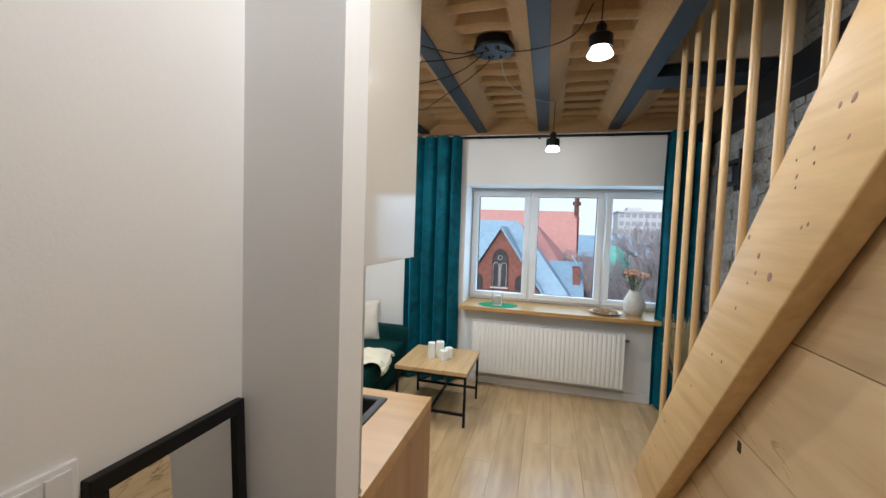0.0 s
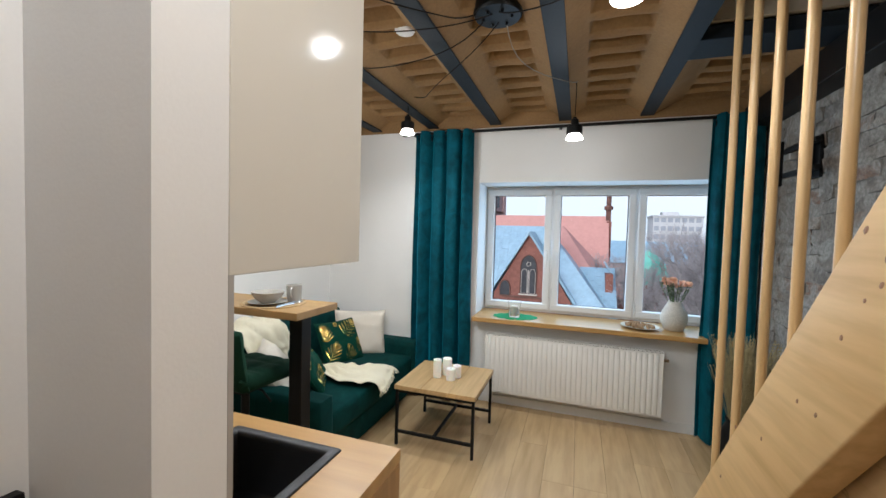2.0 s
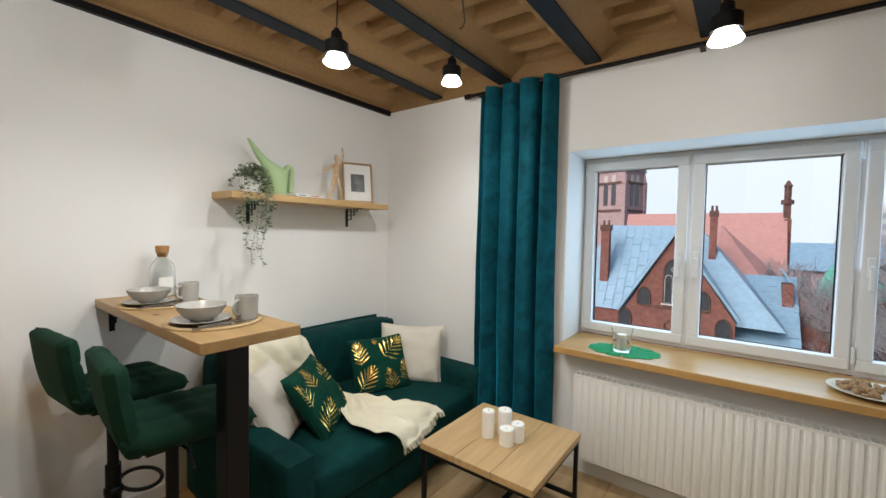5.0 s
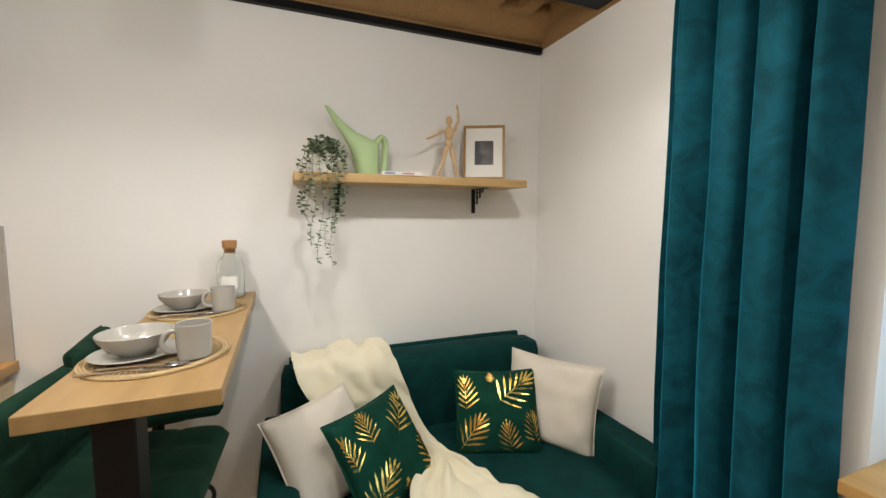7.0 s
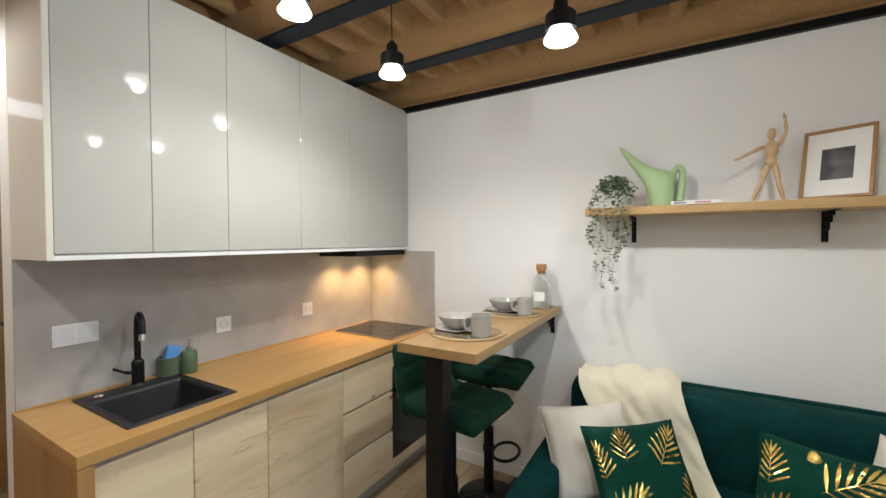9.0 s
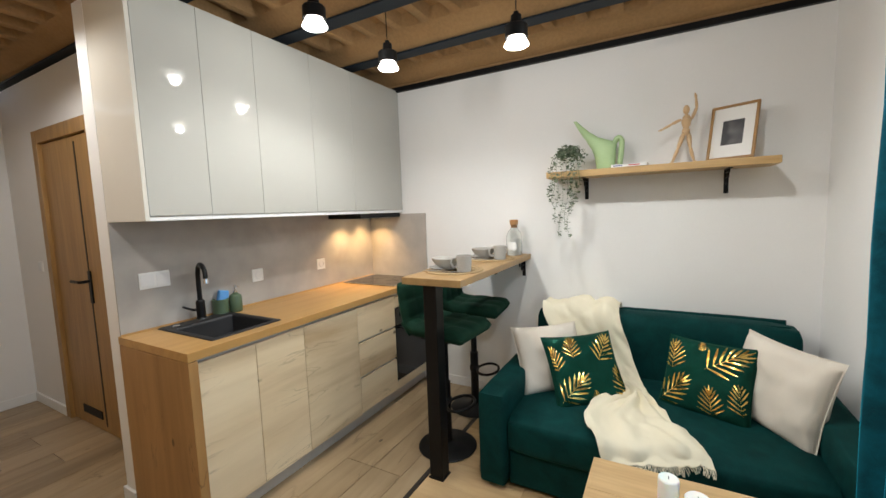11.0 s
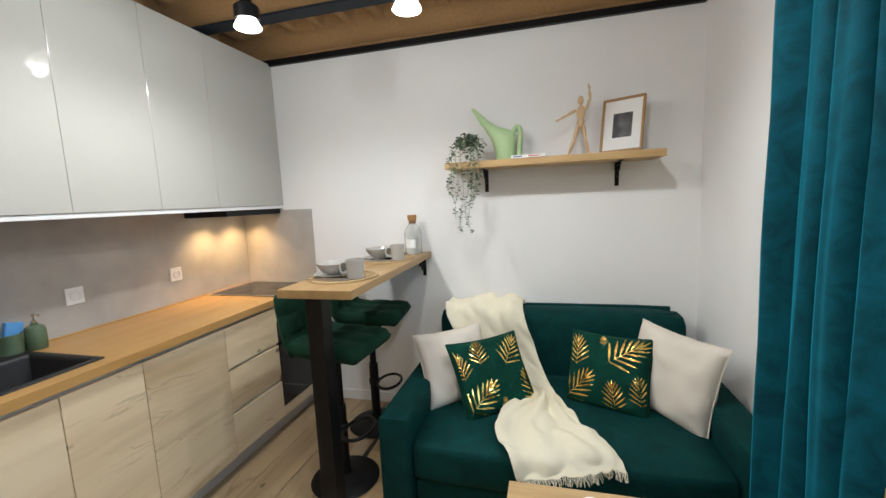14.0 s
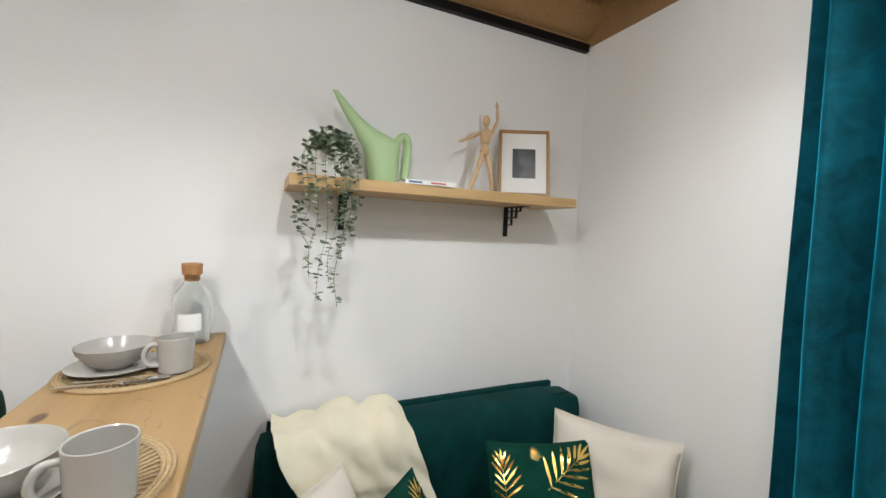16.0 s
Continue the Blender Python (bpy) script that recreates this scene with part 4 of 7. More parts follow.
def stool():
    ob = thing("bar_stool", 0, 0, 0, 0, "bottle green tufted velvet bar stool on a black base", "bar stool", "stools at the breakfast bar")
    part("base_plate", lathe(bmesh.new(), [(0, 0), (0.178, 0), (0.182, 0.006), (0.17, 0.014), (0.06, 0.026), (0.034, 0.04), (0.03, 0.06), (0, 0.06)], 40), BLACK, ob, "round black base plate", 0.5)
    part("column", tube(bmesh.new(), [(0, 0, 0.03), (0, 0, 0.42)], 0.029, 18), BLACK, ob, "", 0.9)
    part("gas_lift", tube(bmesh.new(), [(0, 0, 0.42), (0, 0, 0.71)], 0.021, 16), BLACK, ob, "", 0.9)
    ring = [(0.115 * math.sin(a) * 0.95, 0.02 + 0.15 * (1 - math.cos(a)) * 0.5 + 0.01, 0.30) for a in [i * 2 * math.pi / 24 for i in range(24)]]
    bm = tube(bmesh.new(), ring, 0.009, 8, True)
    lathe(bm, [(0.030, 0.28), (0.035, 0.285), (0.035, 0.315), (0.030, 0.32)], 18)
    part("foot_ring", bm, BLACK, ob, "black foot ring", 0.9)
    part("lift_lever", tube(bmesh.new(), [(0.02, 0, 0.70), (0.10, 0.02, 0.685), (0.15, 0.03, 0.63)], 0.006, 8), BLACK, ob)
    part("seat_plate", cube(-0.10, 0.10, -0.10, 0.10, 0.700, 0.735), BLACK, ob)

    def tuft(u, v, nx=3, ny=3):
        a = abs(math.sin(math.pi * u * nx)) * abs(math.sin(math.pi * v * ny))
        return 0.010 * (a ** 0.4)

    # one upholstered shell: seat that curves up into the back, seen as two parts
    def cushion(w, frame_at, thick, nu=18, nv=30):
        bm = bmesh.new()

        rows_top, rows_bot = [], []
        for j in range(nv + 1):
            v = j / nv
            c, nrm = frame_at(v)
            top, bot = [], []
            for i in range(nu + 1):
                u = i / nu
                e = min(u, 1 - u, v * 1.0, (1 - v) * 1.0)
                rr = min(1.0, e / 0.09)
                rr = math.sqrt(max(0.0, 1 - (1 - rr) ** 2))
                half = w / 2 * (1 - 0.05 * (2 * v - 1) ** 8)
                p = c + Vector(((u - 0.5) * 2 * half, 0, 0))
                top.append(bm.verts.new(p + nrm * (thick / 2 * rr * (1.0) + tuft(u, v) * rr)))
                bot.append(bm.verts.new(p - nrm * (thick / 2 * rr)))
            rows_top.append(top)
            rows_bot.append(bot)
        for j in range(nv):
            for i in range(nu):
                bm.faces.new((rows_top[j][i], rows_top[j][i + 1], rows_top[j + 1][i + 1], rows_top[j + 1][i]))
                bm.faces.new((rows_bot[j][i], rows_bot[j + 1][i], rows_bot[j + 1][i + 1], rows_bot[j][i + 1]))
        bmesh.ops.remove_doubles(bm, verts=bm.verts, dist=0.0004)
        return bm

    def seat_at(v):
        y = 0.235 - 0.42 * v
        z = 0.772 + 0.015 * (1 - v) ** 3 * -1.0 + (0.10 * max(0, v - 0.78) ** 1.5 / 0.22 ** 1.5) * 0.35
        return Vector((0, y, z)), Vector((0, 0.15 * v, 1)).normalized()

    def back_at(v):
        z = 0.735 + 0.315 * v
        y = -0.185 - 0.035 * v + 0.03 * (1 - v) ** 4
        return Vector((0, y + 0.024, z)), Vector((0, 1, 0.12)).normalized()

    part("seat", cushion(0.385, seat_at, 0.070), STOOLV, ob, "tufted velvet seat", 1.2)
    part("backrest", cushion(0.375, back_at, 0.058), STOOLV, ob, "tufted velvet backrest", 1.2)
    return ob


st = stool()
st.matrix_world = pose(-1.262, 2.050, 0, 0, 0, -4)
copy_thing(st, pose(-1.795, 2.000, 0, 0, 0, 6))

# table settings
def placemat():
    ob = thing("placemat", 0, 0, 0, 0, "round woven seagrass placemat on the bar", "placemat", "placemats on the bar")
    part("mat_core", lathe(bmesh.new(), [(0, 0.0), (0.155, 0.0), (0.155, 0.002), (0, 0.002)], 40), STRAWD, ob)
    for k in range(7):
        r = 0.018 + k * 0.0125
        part("woven_ring", tube(bmesh.new(), [(r * math.cos(a), r * math.sin(a), 0.003) for a in [i * 2 * math.pi / 28 for i in range(28)]], 0.0042, 5, True), STRAW, ob)
    bm = bmesh.new()
    for i in range(64):
        a, b = i * 2 * math.pi / 64, (i + 1.6) * 2 * math.pi / 64
        tube(bm, [(0.104 * math.cos(a), 0.104 * math.sin(a), 0.003), (0.152 * math.cos(b), 0.152 * math.sin(b), 0.003)], 0.0022, 4)
    tagged(part("open_weave", bm, STRAW, ob), kind="stuff")
    for r in (0.150, 0.157, 0.164):
        part("woven_ring", tube(bmesh.new(), [(r * math.cos(a), r * math.sin(a), 0.0035) for a in [i * 2 * math.pi / 48 for i in range(48)]], 0.0042, 6, True), STRAW, ob)
    return ob


def plate():
    bm = lathe(bmesh.new(), [(0, 0.0), (0.055, 0.0), (0.06, 0.003), (0.098, 0.012), (0.100, 0.0145), (0.097, 0.0155), (0.06, 0.0075), (0, 0.006)], 48)
    return tagged(part("plate", bm, CERAMIC, None, "", 0.7), "warm white stoneware plate on a placemat", "plate", "tableware on the bar")


def bowl():
    bm = lathe(bmesh.new(), [(0, 0.0), (0.036, 0.0), (0.038, 0.004), (0.060, 0.018), (0.079, 0.044), (0.0835, 0.058), (0.082, 0.0595), (0.0795, 0.057), (0.074, 0.042), (0.055, 0.02), (0.03, 0.010), (0, 0.009)], 48)
    return tagged(part("bowl", bm, CERAMIC, None, "", 0.9), "glazed warm white bowl resting on a plate", "bowl", "tableware on the bar")


def mug():
    ob = thing("mug", 0, 0, 0, 0, "matt white stoneware mug on a placemat", "mug", "tableware on the bar")
    part("cup", lathe(bmesh.new(), [(0, 0.0), (0.036, 0.0), (0.039, 0.003), (0.0425, 0.088), (0.0415, 0.0895), (0.0395, 0.088), (0.036, 0.008), (0, 0.007)], 36), CERAMIC, ob, "", 0.6)
    hp = bend([(0.039, 0, 0.074), (0.060, 0, 0.074), (0.070, 0, 0.052), (0.062, 0, 0.028), (0.038, 0, 0.020)], 5)
    part("handle", tube(bmesh.new(), hp, 0.0058, 8), CERAMIC, ob, "", 0.9)
    return ob


def cutlery(kind):
    bm = bmesh.new()
    if kind == "spoon":
        tube(bm, [(0, -0.09, 0.004), (0, 0.0, 0.007), (0, 0.05, 0.005)], [0.0035, 0.0025, 0.003], 6)
        g = bmesh.ops.create_uvsphere(bm, u_segments=12, v_segments=8, radius=1, matrix=Matrix.Translation((0, 0.075, 0.005)) @ Matrix.Diagonal((0.017, 0.027, 0.004, 1)))
    else:
        tube(bm, [(0, -0.09, 0.004), (0, 0.0, 0.006), (0, 0.04, 0.004)], [0.0035, 0.0025, 0.004], 6)
        box(bm, -0.010, 0.010, 0.038, 0.056, 0.003, 0.0048)
        for k in range(4):
            box(bm, -0.010 + k * 0.0057, -0.0072 + k * 0.0057, 0.054, 0.095, 0.003, 0.0048)
    return tagged(part(kind, bm, CHROME, None, "", 0.9), "steel %s on a woven placemat" % kind, kind, "tableware on the bar")


sets = [(-1.19, 2.172, 0), (-1.735, 2.172, 1)]
mat0, pl0, bo0, mu0, sp0, fk0 = placemat(), plate(), bowl(), mug(), cutlery("spoon"), cutlery("fork")
for x, y, i in sets:
    m1 = pose(x, y, BZ)
    m2, m3 = pose(x + 0.002, y - 0.048, BZ + 0.007), pose(x + 0.002, y - 0.048, BZ + 0.0135)
    m4 = pose(x + 0.058, y + 0.092, BZ + 0.007, 0, 0, -65)
    m5, m6 = pose(x + 0.110, y - 0.01, BZ + 0.007, 0, 0, -6), pose(x + 0.130, y - 0.04, BZ + 0.007, 0, 0, -2)
    for o, m in ((mat0, m1), (pl0, m2), (bo0, m3), (mu0, m4), (sp0, m5), (fk0, m6)):
        if i == 0:
            o.matrix_world = m
        else:
            copy_thing(o, m)
bt = thing("water_bottle", -1.99, 2.258, BZ, 0, "clear glass water bottle with a cork stopper", "bottle")
part("glass_body", lathe(bmesh.new(), [(0, 0.0), (0.054, 0.0), (0.057, 0.004), (0.057, 0.126), (0.055, 0.146), (0.047, 0.167), (0.032, 0.184), (0.024, 0.198), (0.024, 0.215), (0.026, 0.22), (0.0235, 0.22), (0.0215, 0.213), (0.0215, 0.197), (0.0295, 0.182), (0.0445, 0.165), (0.0525, 0.145), (0.0545, 0.125), (0.0545, 0.007), (0, 0.006)], 32), CLEAR, bt, "", 0.8)
part("stopper", lathe(bmesh.new(), [(0, 0.200), (0.021, 0.200), (0.023, 0.222), (0.029, 0.222), (0.031, 0.256), (0.028, 0.258), (0, 0.258)], 24), CORK, bt, "round cork stopper", 0.5)
part("bottle_label", lathe(bmesh.new(), [(0.0576, 0.045), (0.0576, 0.10)], 12, 0, 0, 0, -0.6, 0.6), PAPER, bt, "small white label")

# ---- wall shelf ----
SZ = 1.69
shf = thing("wall_shelf", W, 3.137, SZ, 0, "oak wall shelf on two black brackets", "shelf")
part("shelf_board", cube(0.001, 0.253, -0.6, 0.6, -0.04, 0.0, 0.003), OAK_Y, shf)
for by in (2.75, 3.532):
    bracket(shf, 0.001, by - 3.137, -0.04, 0.14, 0.17)


def watering_can():
    ob = thing("watering_can", -1.965, 2.885, SZ, 0, "pale green plastic watering can with a long spout", "watering can")
    # body: flat-sided vase whose one side runs on into the spout
    bm = bmesh.new()
    rows = []
    levels = [(0.0, -0.052, 0.050, 0.043), (0.006, -0.056, 0.054, 0.046), (0.05, -0.062, 0.056, 0.047), (0.10, -0.072, 0.058, 0.046), (0.14, -0.088, 0.062, 0.043), (0.165, -0.105, 0.064, 0.038), (0.19, -0.122, 0.030, 0.030), (0.215, -0.140, -0.045, 0.023), (0.25, -0.160, -0.098, 0.017), (0.29, -0.182, -0.142, 0.012), (0.325, -0.200, -0.178, 0.009)]
    n = 20
    for z, ya, yb, hx in levels:
        cy, ry = (ya + yb) / 2, (yb - ya) / 2
        tilt = 0.0 if z < 0.17 else 0.25
        rows.append([bm.verts.new((hx * math.cos(a), cy + ry * math.sin(a), z - tilt * ry * math.sin(a) * 0.5)) for a in [k * 2 * math.pi / n for k in range(n)]])
    for a, b in zip(rows, rows[1:]):
        for k in range(n):
            bm.faces.new((a[k], a[(k + 1) % n], b[(k + 1) % n], b[k]))
    bm.faces.new(rows[0][::-1])
    part("can_body", bm, CANG, ob, "", 1.0)
    hp = bend([(0, 0.040, 0.150), (0, 0.062, 0.186), (0, 0.080, 0.192), (0, 0.092, 0.168), (0, 0.090, 0.11), (0, 0.082, 0.03)], 6)
    bm = tube(bmesh.new(), hp, 0.016, 12)
    for v in bm.verts:
        v.co.x *= 1.5
    part("can_handle", bm, CANG, ob, "", 1.0)
    return ob


watering_can()


def leaf(bm, c, d, up, size):
    d, up = d.normalized(), up.normalized()
    s = d.cross(up).normalized() * size * 0.42
    m = c + d * size * 0.5 + up * size * 0.12
    p = [c, c + d * size * 0.35 + s, c + d * size * 0.8 + s * 0.75, c + d * size, c + d * size * 0.8 - s * 0.75, c + d * size * 0.35 - s]
    vs = [bm.verts.new(q) for q in p]
    mv = bm.verts.new(m)
    for i in range(6):
        bm.faces.new((mv, vs[i], vs[(i + 1) % 6]))


pl = thing("potted_plant", -1.905, 2.672, SZ, 0, "trailing eucalyptus plant in a small white pot", "plant")
part("pot", lathe(bmesh.new(), [(0, 0), (0.040, 0), (0.045, 0.004), (0.056, 0.085), (0.053, 0.088), (0.05, 0.08), (0, 0.07)], 24), POTW, pl, "small white pot", 0.6)
rnd = random.Random(11)
trails = []
for k in range(34):
    a = rnd.uniform(0, 2 * math.pi)
    r = rnd.uniform(0.06, 0.125)
    top = rnd.uniform(0.10, 0.165)
    pts = [(0, 0, 0.07), (r * 0.5 * math.cos(a), r * 0.5 * math.sin(a), top), (r * math.cos(a), r * math.sin(a), top - rnd.uniform(0.02, 0.10))]
    trails.append(bend(pts, 6))
for y, low, x in ((-0.085, -0.24, 0.105), (-0.06, -0.33, 0.11), (-0.03, -0.41, 0.115), (0.0, -0.35, 0.11), (0.02, -0.43, 0.12), (0.045, -0.27, 0.11), (0.07, -0.20, 0.11), (-0.10, -0.16, 0.10), (0.03, -0.16, 0.105)):
    pts = [(0, 0, 0.08), (0.06, y * 0.6, 0.13), (x, y, 0.03), (x + 0.004, y + 0.012, low * 0.4), (x - 0.006, y - 0.012, low * 0.75), (x, y + rnd.uniform(-0.02, 0.02), low)]
    trails.append(bend(pts, 8))
stems, crown = bmesh.new(), bmesh.new()
for tr in trails:
    tube(stems, tr, 0.0009, 4)
    for p, q in zip(tr, tr[1:]):
        d = (q - p)
        nrep = max(1, int(d.length / 0.013))
        for k in range(nrep):
            c = p.lerp(q, k / nrep)
            for s in (0, 1):
                out = Vector((rnd.uniform(-1, 1), rnd.uniform(-1, 1), rnd.uniform(-0.5, 0.5)))
                out = (out - d.normalized() * out.dot(d.normalized()) * 0.6)
                if out.length > 0.1 and rnd.random() < 0.64:
                    leaf(crown, c, out, Vector((rnd.uniform(-1, 1), rnd.uniform(-1, 1), 1)), rnd.uniform(0.014, 0.026))
tagged(part("stem", stems, STEM, pl), kind="stuff")
tagged(part("foliage", crown, LEAF, pl, "small grey-green round leaves"), kind="stuff")

bk = thing("book", -1.895, 3.03, SZ, -3, "thin white paperback lying flat on the shelf", "book")
part("pages", cube(-0.066, 0.066, -0.095, 0.095, 0.002, 0.014), PAPER, bk)
bm = cube(-0.068, 0.068, -0.097, 0.097, 0.0, 0.002)
box(bm, -0.068, 0.068, -0.097, 0.097, 0.014, 0.016)
box(bm, 0.066, 0.068, -0.097, 0.097, 0.002, 0.014)
part("cover", bm, PAPER, bk)
part("spine_print", cube(0.0682, 0.0688, -0.085, -0.035, 0.005, 0.011), INK_B, bk, "navy print on the spine")
part("spine_print", cube(0.0682, 0.0688, 0.0, 0.06, 0.005, 0.011), INK_R, bk, "red print on the spine")

# jointed artist's figure, one plain mesh
bm = bmesh.new()


def bone(a, b, ra, rb):
    a, b = Vector(a), Vector(b)
    tube(bm, [a, a.lerp(b, 0.15), a.lerp(b, 0.5), a.lerp(b, 0.85), b], [ra * 0.6, ra, (ra + rb) / 2 * 1.05, rb, rb * 0.6], 10)
    for p, r in ((a, ra * 0.8), (b, rb * 0.8)):
        bmesh.ops.create_uvsphere(bm, u_segments=8, v_segments=6, radius=r, matrix=Matrix.Translation(p))


bone((0, 0, 0.175), (0, 0, 0.20), 0.021, 0.019)
bone((0, 0.0, 0.205), (0, 0.002, 0.258), 0.020, 0.027)
bone((0, 0.002, 0.265), (0, 0.002, 0.282), 0.008, 0.008)
bmesh.ops.create_uvsphere(bm, u_segments=12, v_segments=10, radius=1, matrix=Matrix.Translation((0.002, 0.0, 0.305)) @ Matrix.Diagonal((0.018, 0.017, 0.026, 1)))
bone((0, -0.014, 0.165), (0.01, -0.038, 0.090), 0.013, 0.010)
bone((0.01, -0.038, 0.088), (0.0, -0.066, 0.014), 0.010, 0.008)
bone((0, 0.014, 0.165), (0.02, 0.022, 0.090), 0.013, 0.010)
bone((0.02, 0.022, 0.088), (0.005, 0.042, 0.014), 0.010, 0.008)
box(bm, -0.010, 0.036, -0.078, -0.058, 0.0, 0.012, 0.004)
box(bm, -0.010, 0.036, 0.034, 0.054, 0.0, 0.012, 0.004)
bone((0, 0.030, 0.255), (0.01, 0.050, 0.310), 0.009, 0.008)
bone((0.01, 0.050, 0.312), (0.012, 0.045, 0.362), 0.008, 0.006)
bone((0.012, 0.045, 0.366), (0.012, 0.040, 0.388), 0.008, 0.004)
bone((0, -0.030, 0.252), (0.02, -0.075, 0.228), 0.009, 0.008)
bone((0.02, -0.077, 0.227), (0.03, -0.118, 0.205), 0.008, 0.006)
bone((0.03, -0.12, 0.204), (0.032, -0.138, 0.198), 0.007, 0.004)
fig = tagged(part("wooden_figure", bm, MANIKIN, None, "", 0.9), "jointed pale wooden artist's figure with a raised arm", "figurine")
fig.matrix_world = pose(-1.945, 3.318, SZ)

pf = thing("picture_frame", -1.975, 3.548, SZ + 0.002, 0, "oak picture frame with a black and white print", "picture frame")
pf.matrix_world = pose(-1.948, 3.530, SZ + 0.003, 0, -13, -27)
bm = bmesh.new()
for a in ((-0.115, 0.115, 0.0, 0.013), (-0.115, 0.115, 0.301, 0.314)):
    box(bm, 0, 0.018, a[0], a[1], a[2], a[3], 0.002)
for a in ((-0.115, -0.102), (0.102, 0.115)):
    box(bm, 0, 0.018, a[0], a[1], 0.013, 0.301, 0.002)
part("frame", bm, OAK_Z, pf, "narrow oak frame")
part("mount", cube(0.004, 0.008, -0.102, 0.102, 0.013, 0.301), PAPER, pf, "white mount")
pr, nt, p = nodes_of("grey_print")
wv = put_in(nt, "TexWave", Vector=coords(nt, (1, 1, 1), False), Scale=5.5, Distortion=3.0, Detail=2.0)
nt.links.new(ramp(nt, wv.outputs[0], [(0.1, (0.05, 0.05, 0.055)), (0.4, (0.20, 0.19, 0.19)), (0.55, (0.40, 0.39, 0.38)), (0.75, (0.66, 0.65, 0.64))]), p.inputs["Base Color"])
p.inputs["Roughness"].default_value = 0.4
part("print", cube(0.008, 0.009, -0.052, 0.052, 0.085, 0.225), pr, pf, "small black and white photograph")

# ---- sofa ----
sf = thing("sofa", -1.53, 3.16, 0, 0, "teal velvet two-seat sofa bed against the wall", "sofa")
ox, oy = 1.53, -3.16


def soft_box(x0, x1, y0, y1, z0, z1, r, puff=0.0, n=5):
    bm = bmesh.new()
    box(bm, x0 + ox, x1 + ox, y0 + oy, y1 + oy, z0, z1)
    bmesh.ops.subdivide_edges(bm, edges=bm.edges[:], cuts=n, use_grid_fill=True)
    c = Vector(((x0 + x1) / 2 + ox, (y0 + y1) / 2 + oy, (z0 + z1) / 2))
    h = Vector(((x1 - x0) / 2, (y1 - y0) / 2, (z1 - z0) / 2))
    for v in bm.verts:
        q = v.co - c
        inner = Vector([max(-h[i] + r, min(h[i] - r, q[i])) for i in range(3)])
        d = q - inner
        if d.length > 1e-6:
            q = inner + d.normalized() * min(r, d.length if d.length < r else r)
        u = Vector([q[i] / h[i] for i in range(3)])
        for i in range(3):
            o = [k for k in range(3) if k != i]
            q[i] += puff * u[i] * (1 - u[o[0]] ** 2) * (1 - u[o[1]] ** 2)
        v.co = c + q
    return bm


part("base", cube(-2.03 + ox, -1.075 + ox, 2.52 + oy, 3.81 + oy, 0.02, 0.205, 0.01), SOFA, sf)
part("seat_cushion", soft_box(-1.92, -1.045, 2.515, 3.812, 0.205, 0.395, 0.035, 0.012, 9), SOFA, sf, "", 1.2)
bk = soft_box(-2.045, -1.85, 2.46, 3.865, 0.20, 0.775, 0.045, 0.012, 9)
part("backrest", bk, SOFA, sf, "", 1.2)
part("back_fold", soft_box(-2.08, -2.035, 2.49, 3.835, 0.10, 0.784, 0.018, 0.0, 5), SOFA, sf, "folded rear layer of the sofa back", 1.2)
part("arm", soft_box(-2.02, -1.025, 2.368, 2.518, 0.02, 0.515, 0.02, 0.004, 7), SOFA, sf, "", 1.2)
part("arm", soft_box(-2.02, -1.025, 3.812, 3.962, 0.02, 0.515, 0.02, 0.004, 7), SOFA, sf, "", 1.2)
part("back_piping", tube(bmesh.new(), [(-1.905 + ox, 2.50 + oy, 0.776), (-1.905 + ox, 3.82 + oy, 0.776)], 0.004, 6), SOFA, sf)
for fx, fy in ((-1.1, 2.44), (-1.1, 3.88), (-1.95, 2.44), (-1.95, 3.88)):
    part("foot", lathe(bmesh.new(), [(0, 0), (0.018, 0), (0.02, 0.022), (0, 0.022)], 12, fx + ox, fy + oy), BLACK, sf)


def pillow_point(u, v, w, h, t, side):
    """u, v from -1 to 1."""
    pinch = 1 - 0.07 * (1 - u * u) * (abs(v) ** 3)
    pinch2 = 1 - 0.07 * (1 - v * v) * (abs(u) ** 3)
    e = max(0.0, (1 - abs(u) ** 2.6)) * max(0.0, (1 - abs(v) ** 2.6))
    z = side * t * e ** 0.42
    z += (0.016 * noise.noise((u * 2.2 + w * 31, v * 2.2, w * 7 + side)) + 0.007 * abs(noise.noise((u * 6 + h * 13, v * 6, w * 3)))) * min(1.0, e * 3)
    return Vector((u * w / 2 * pinch2, v * h / 2 * pinch, z))


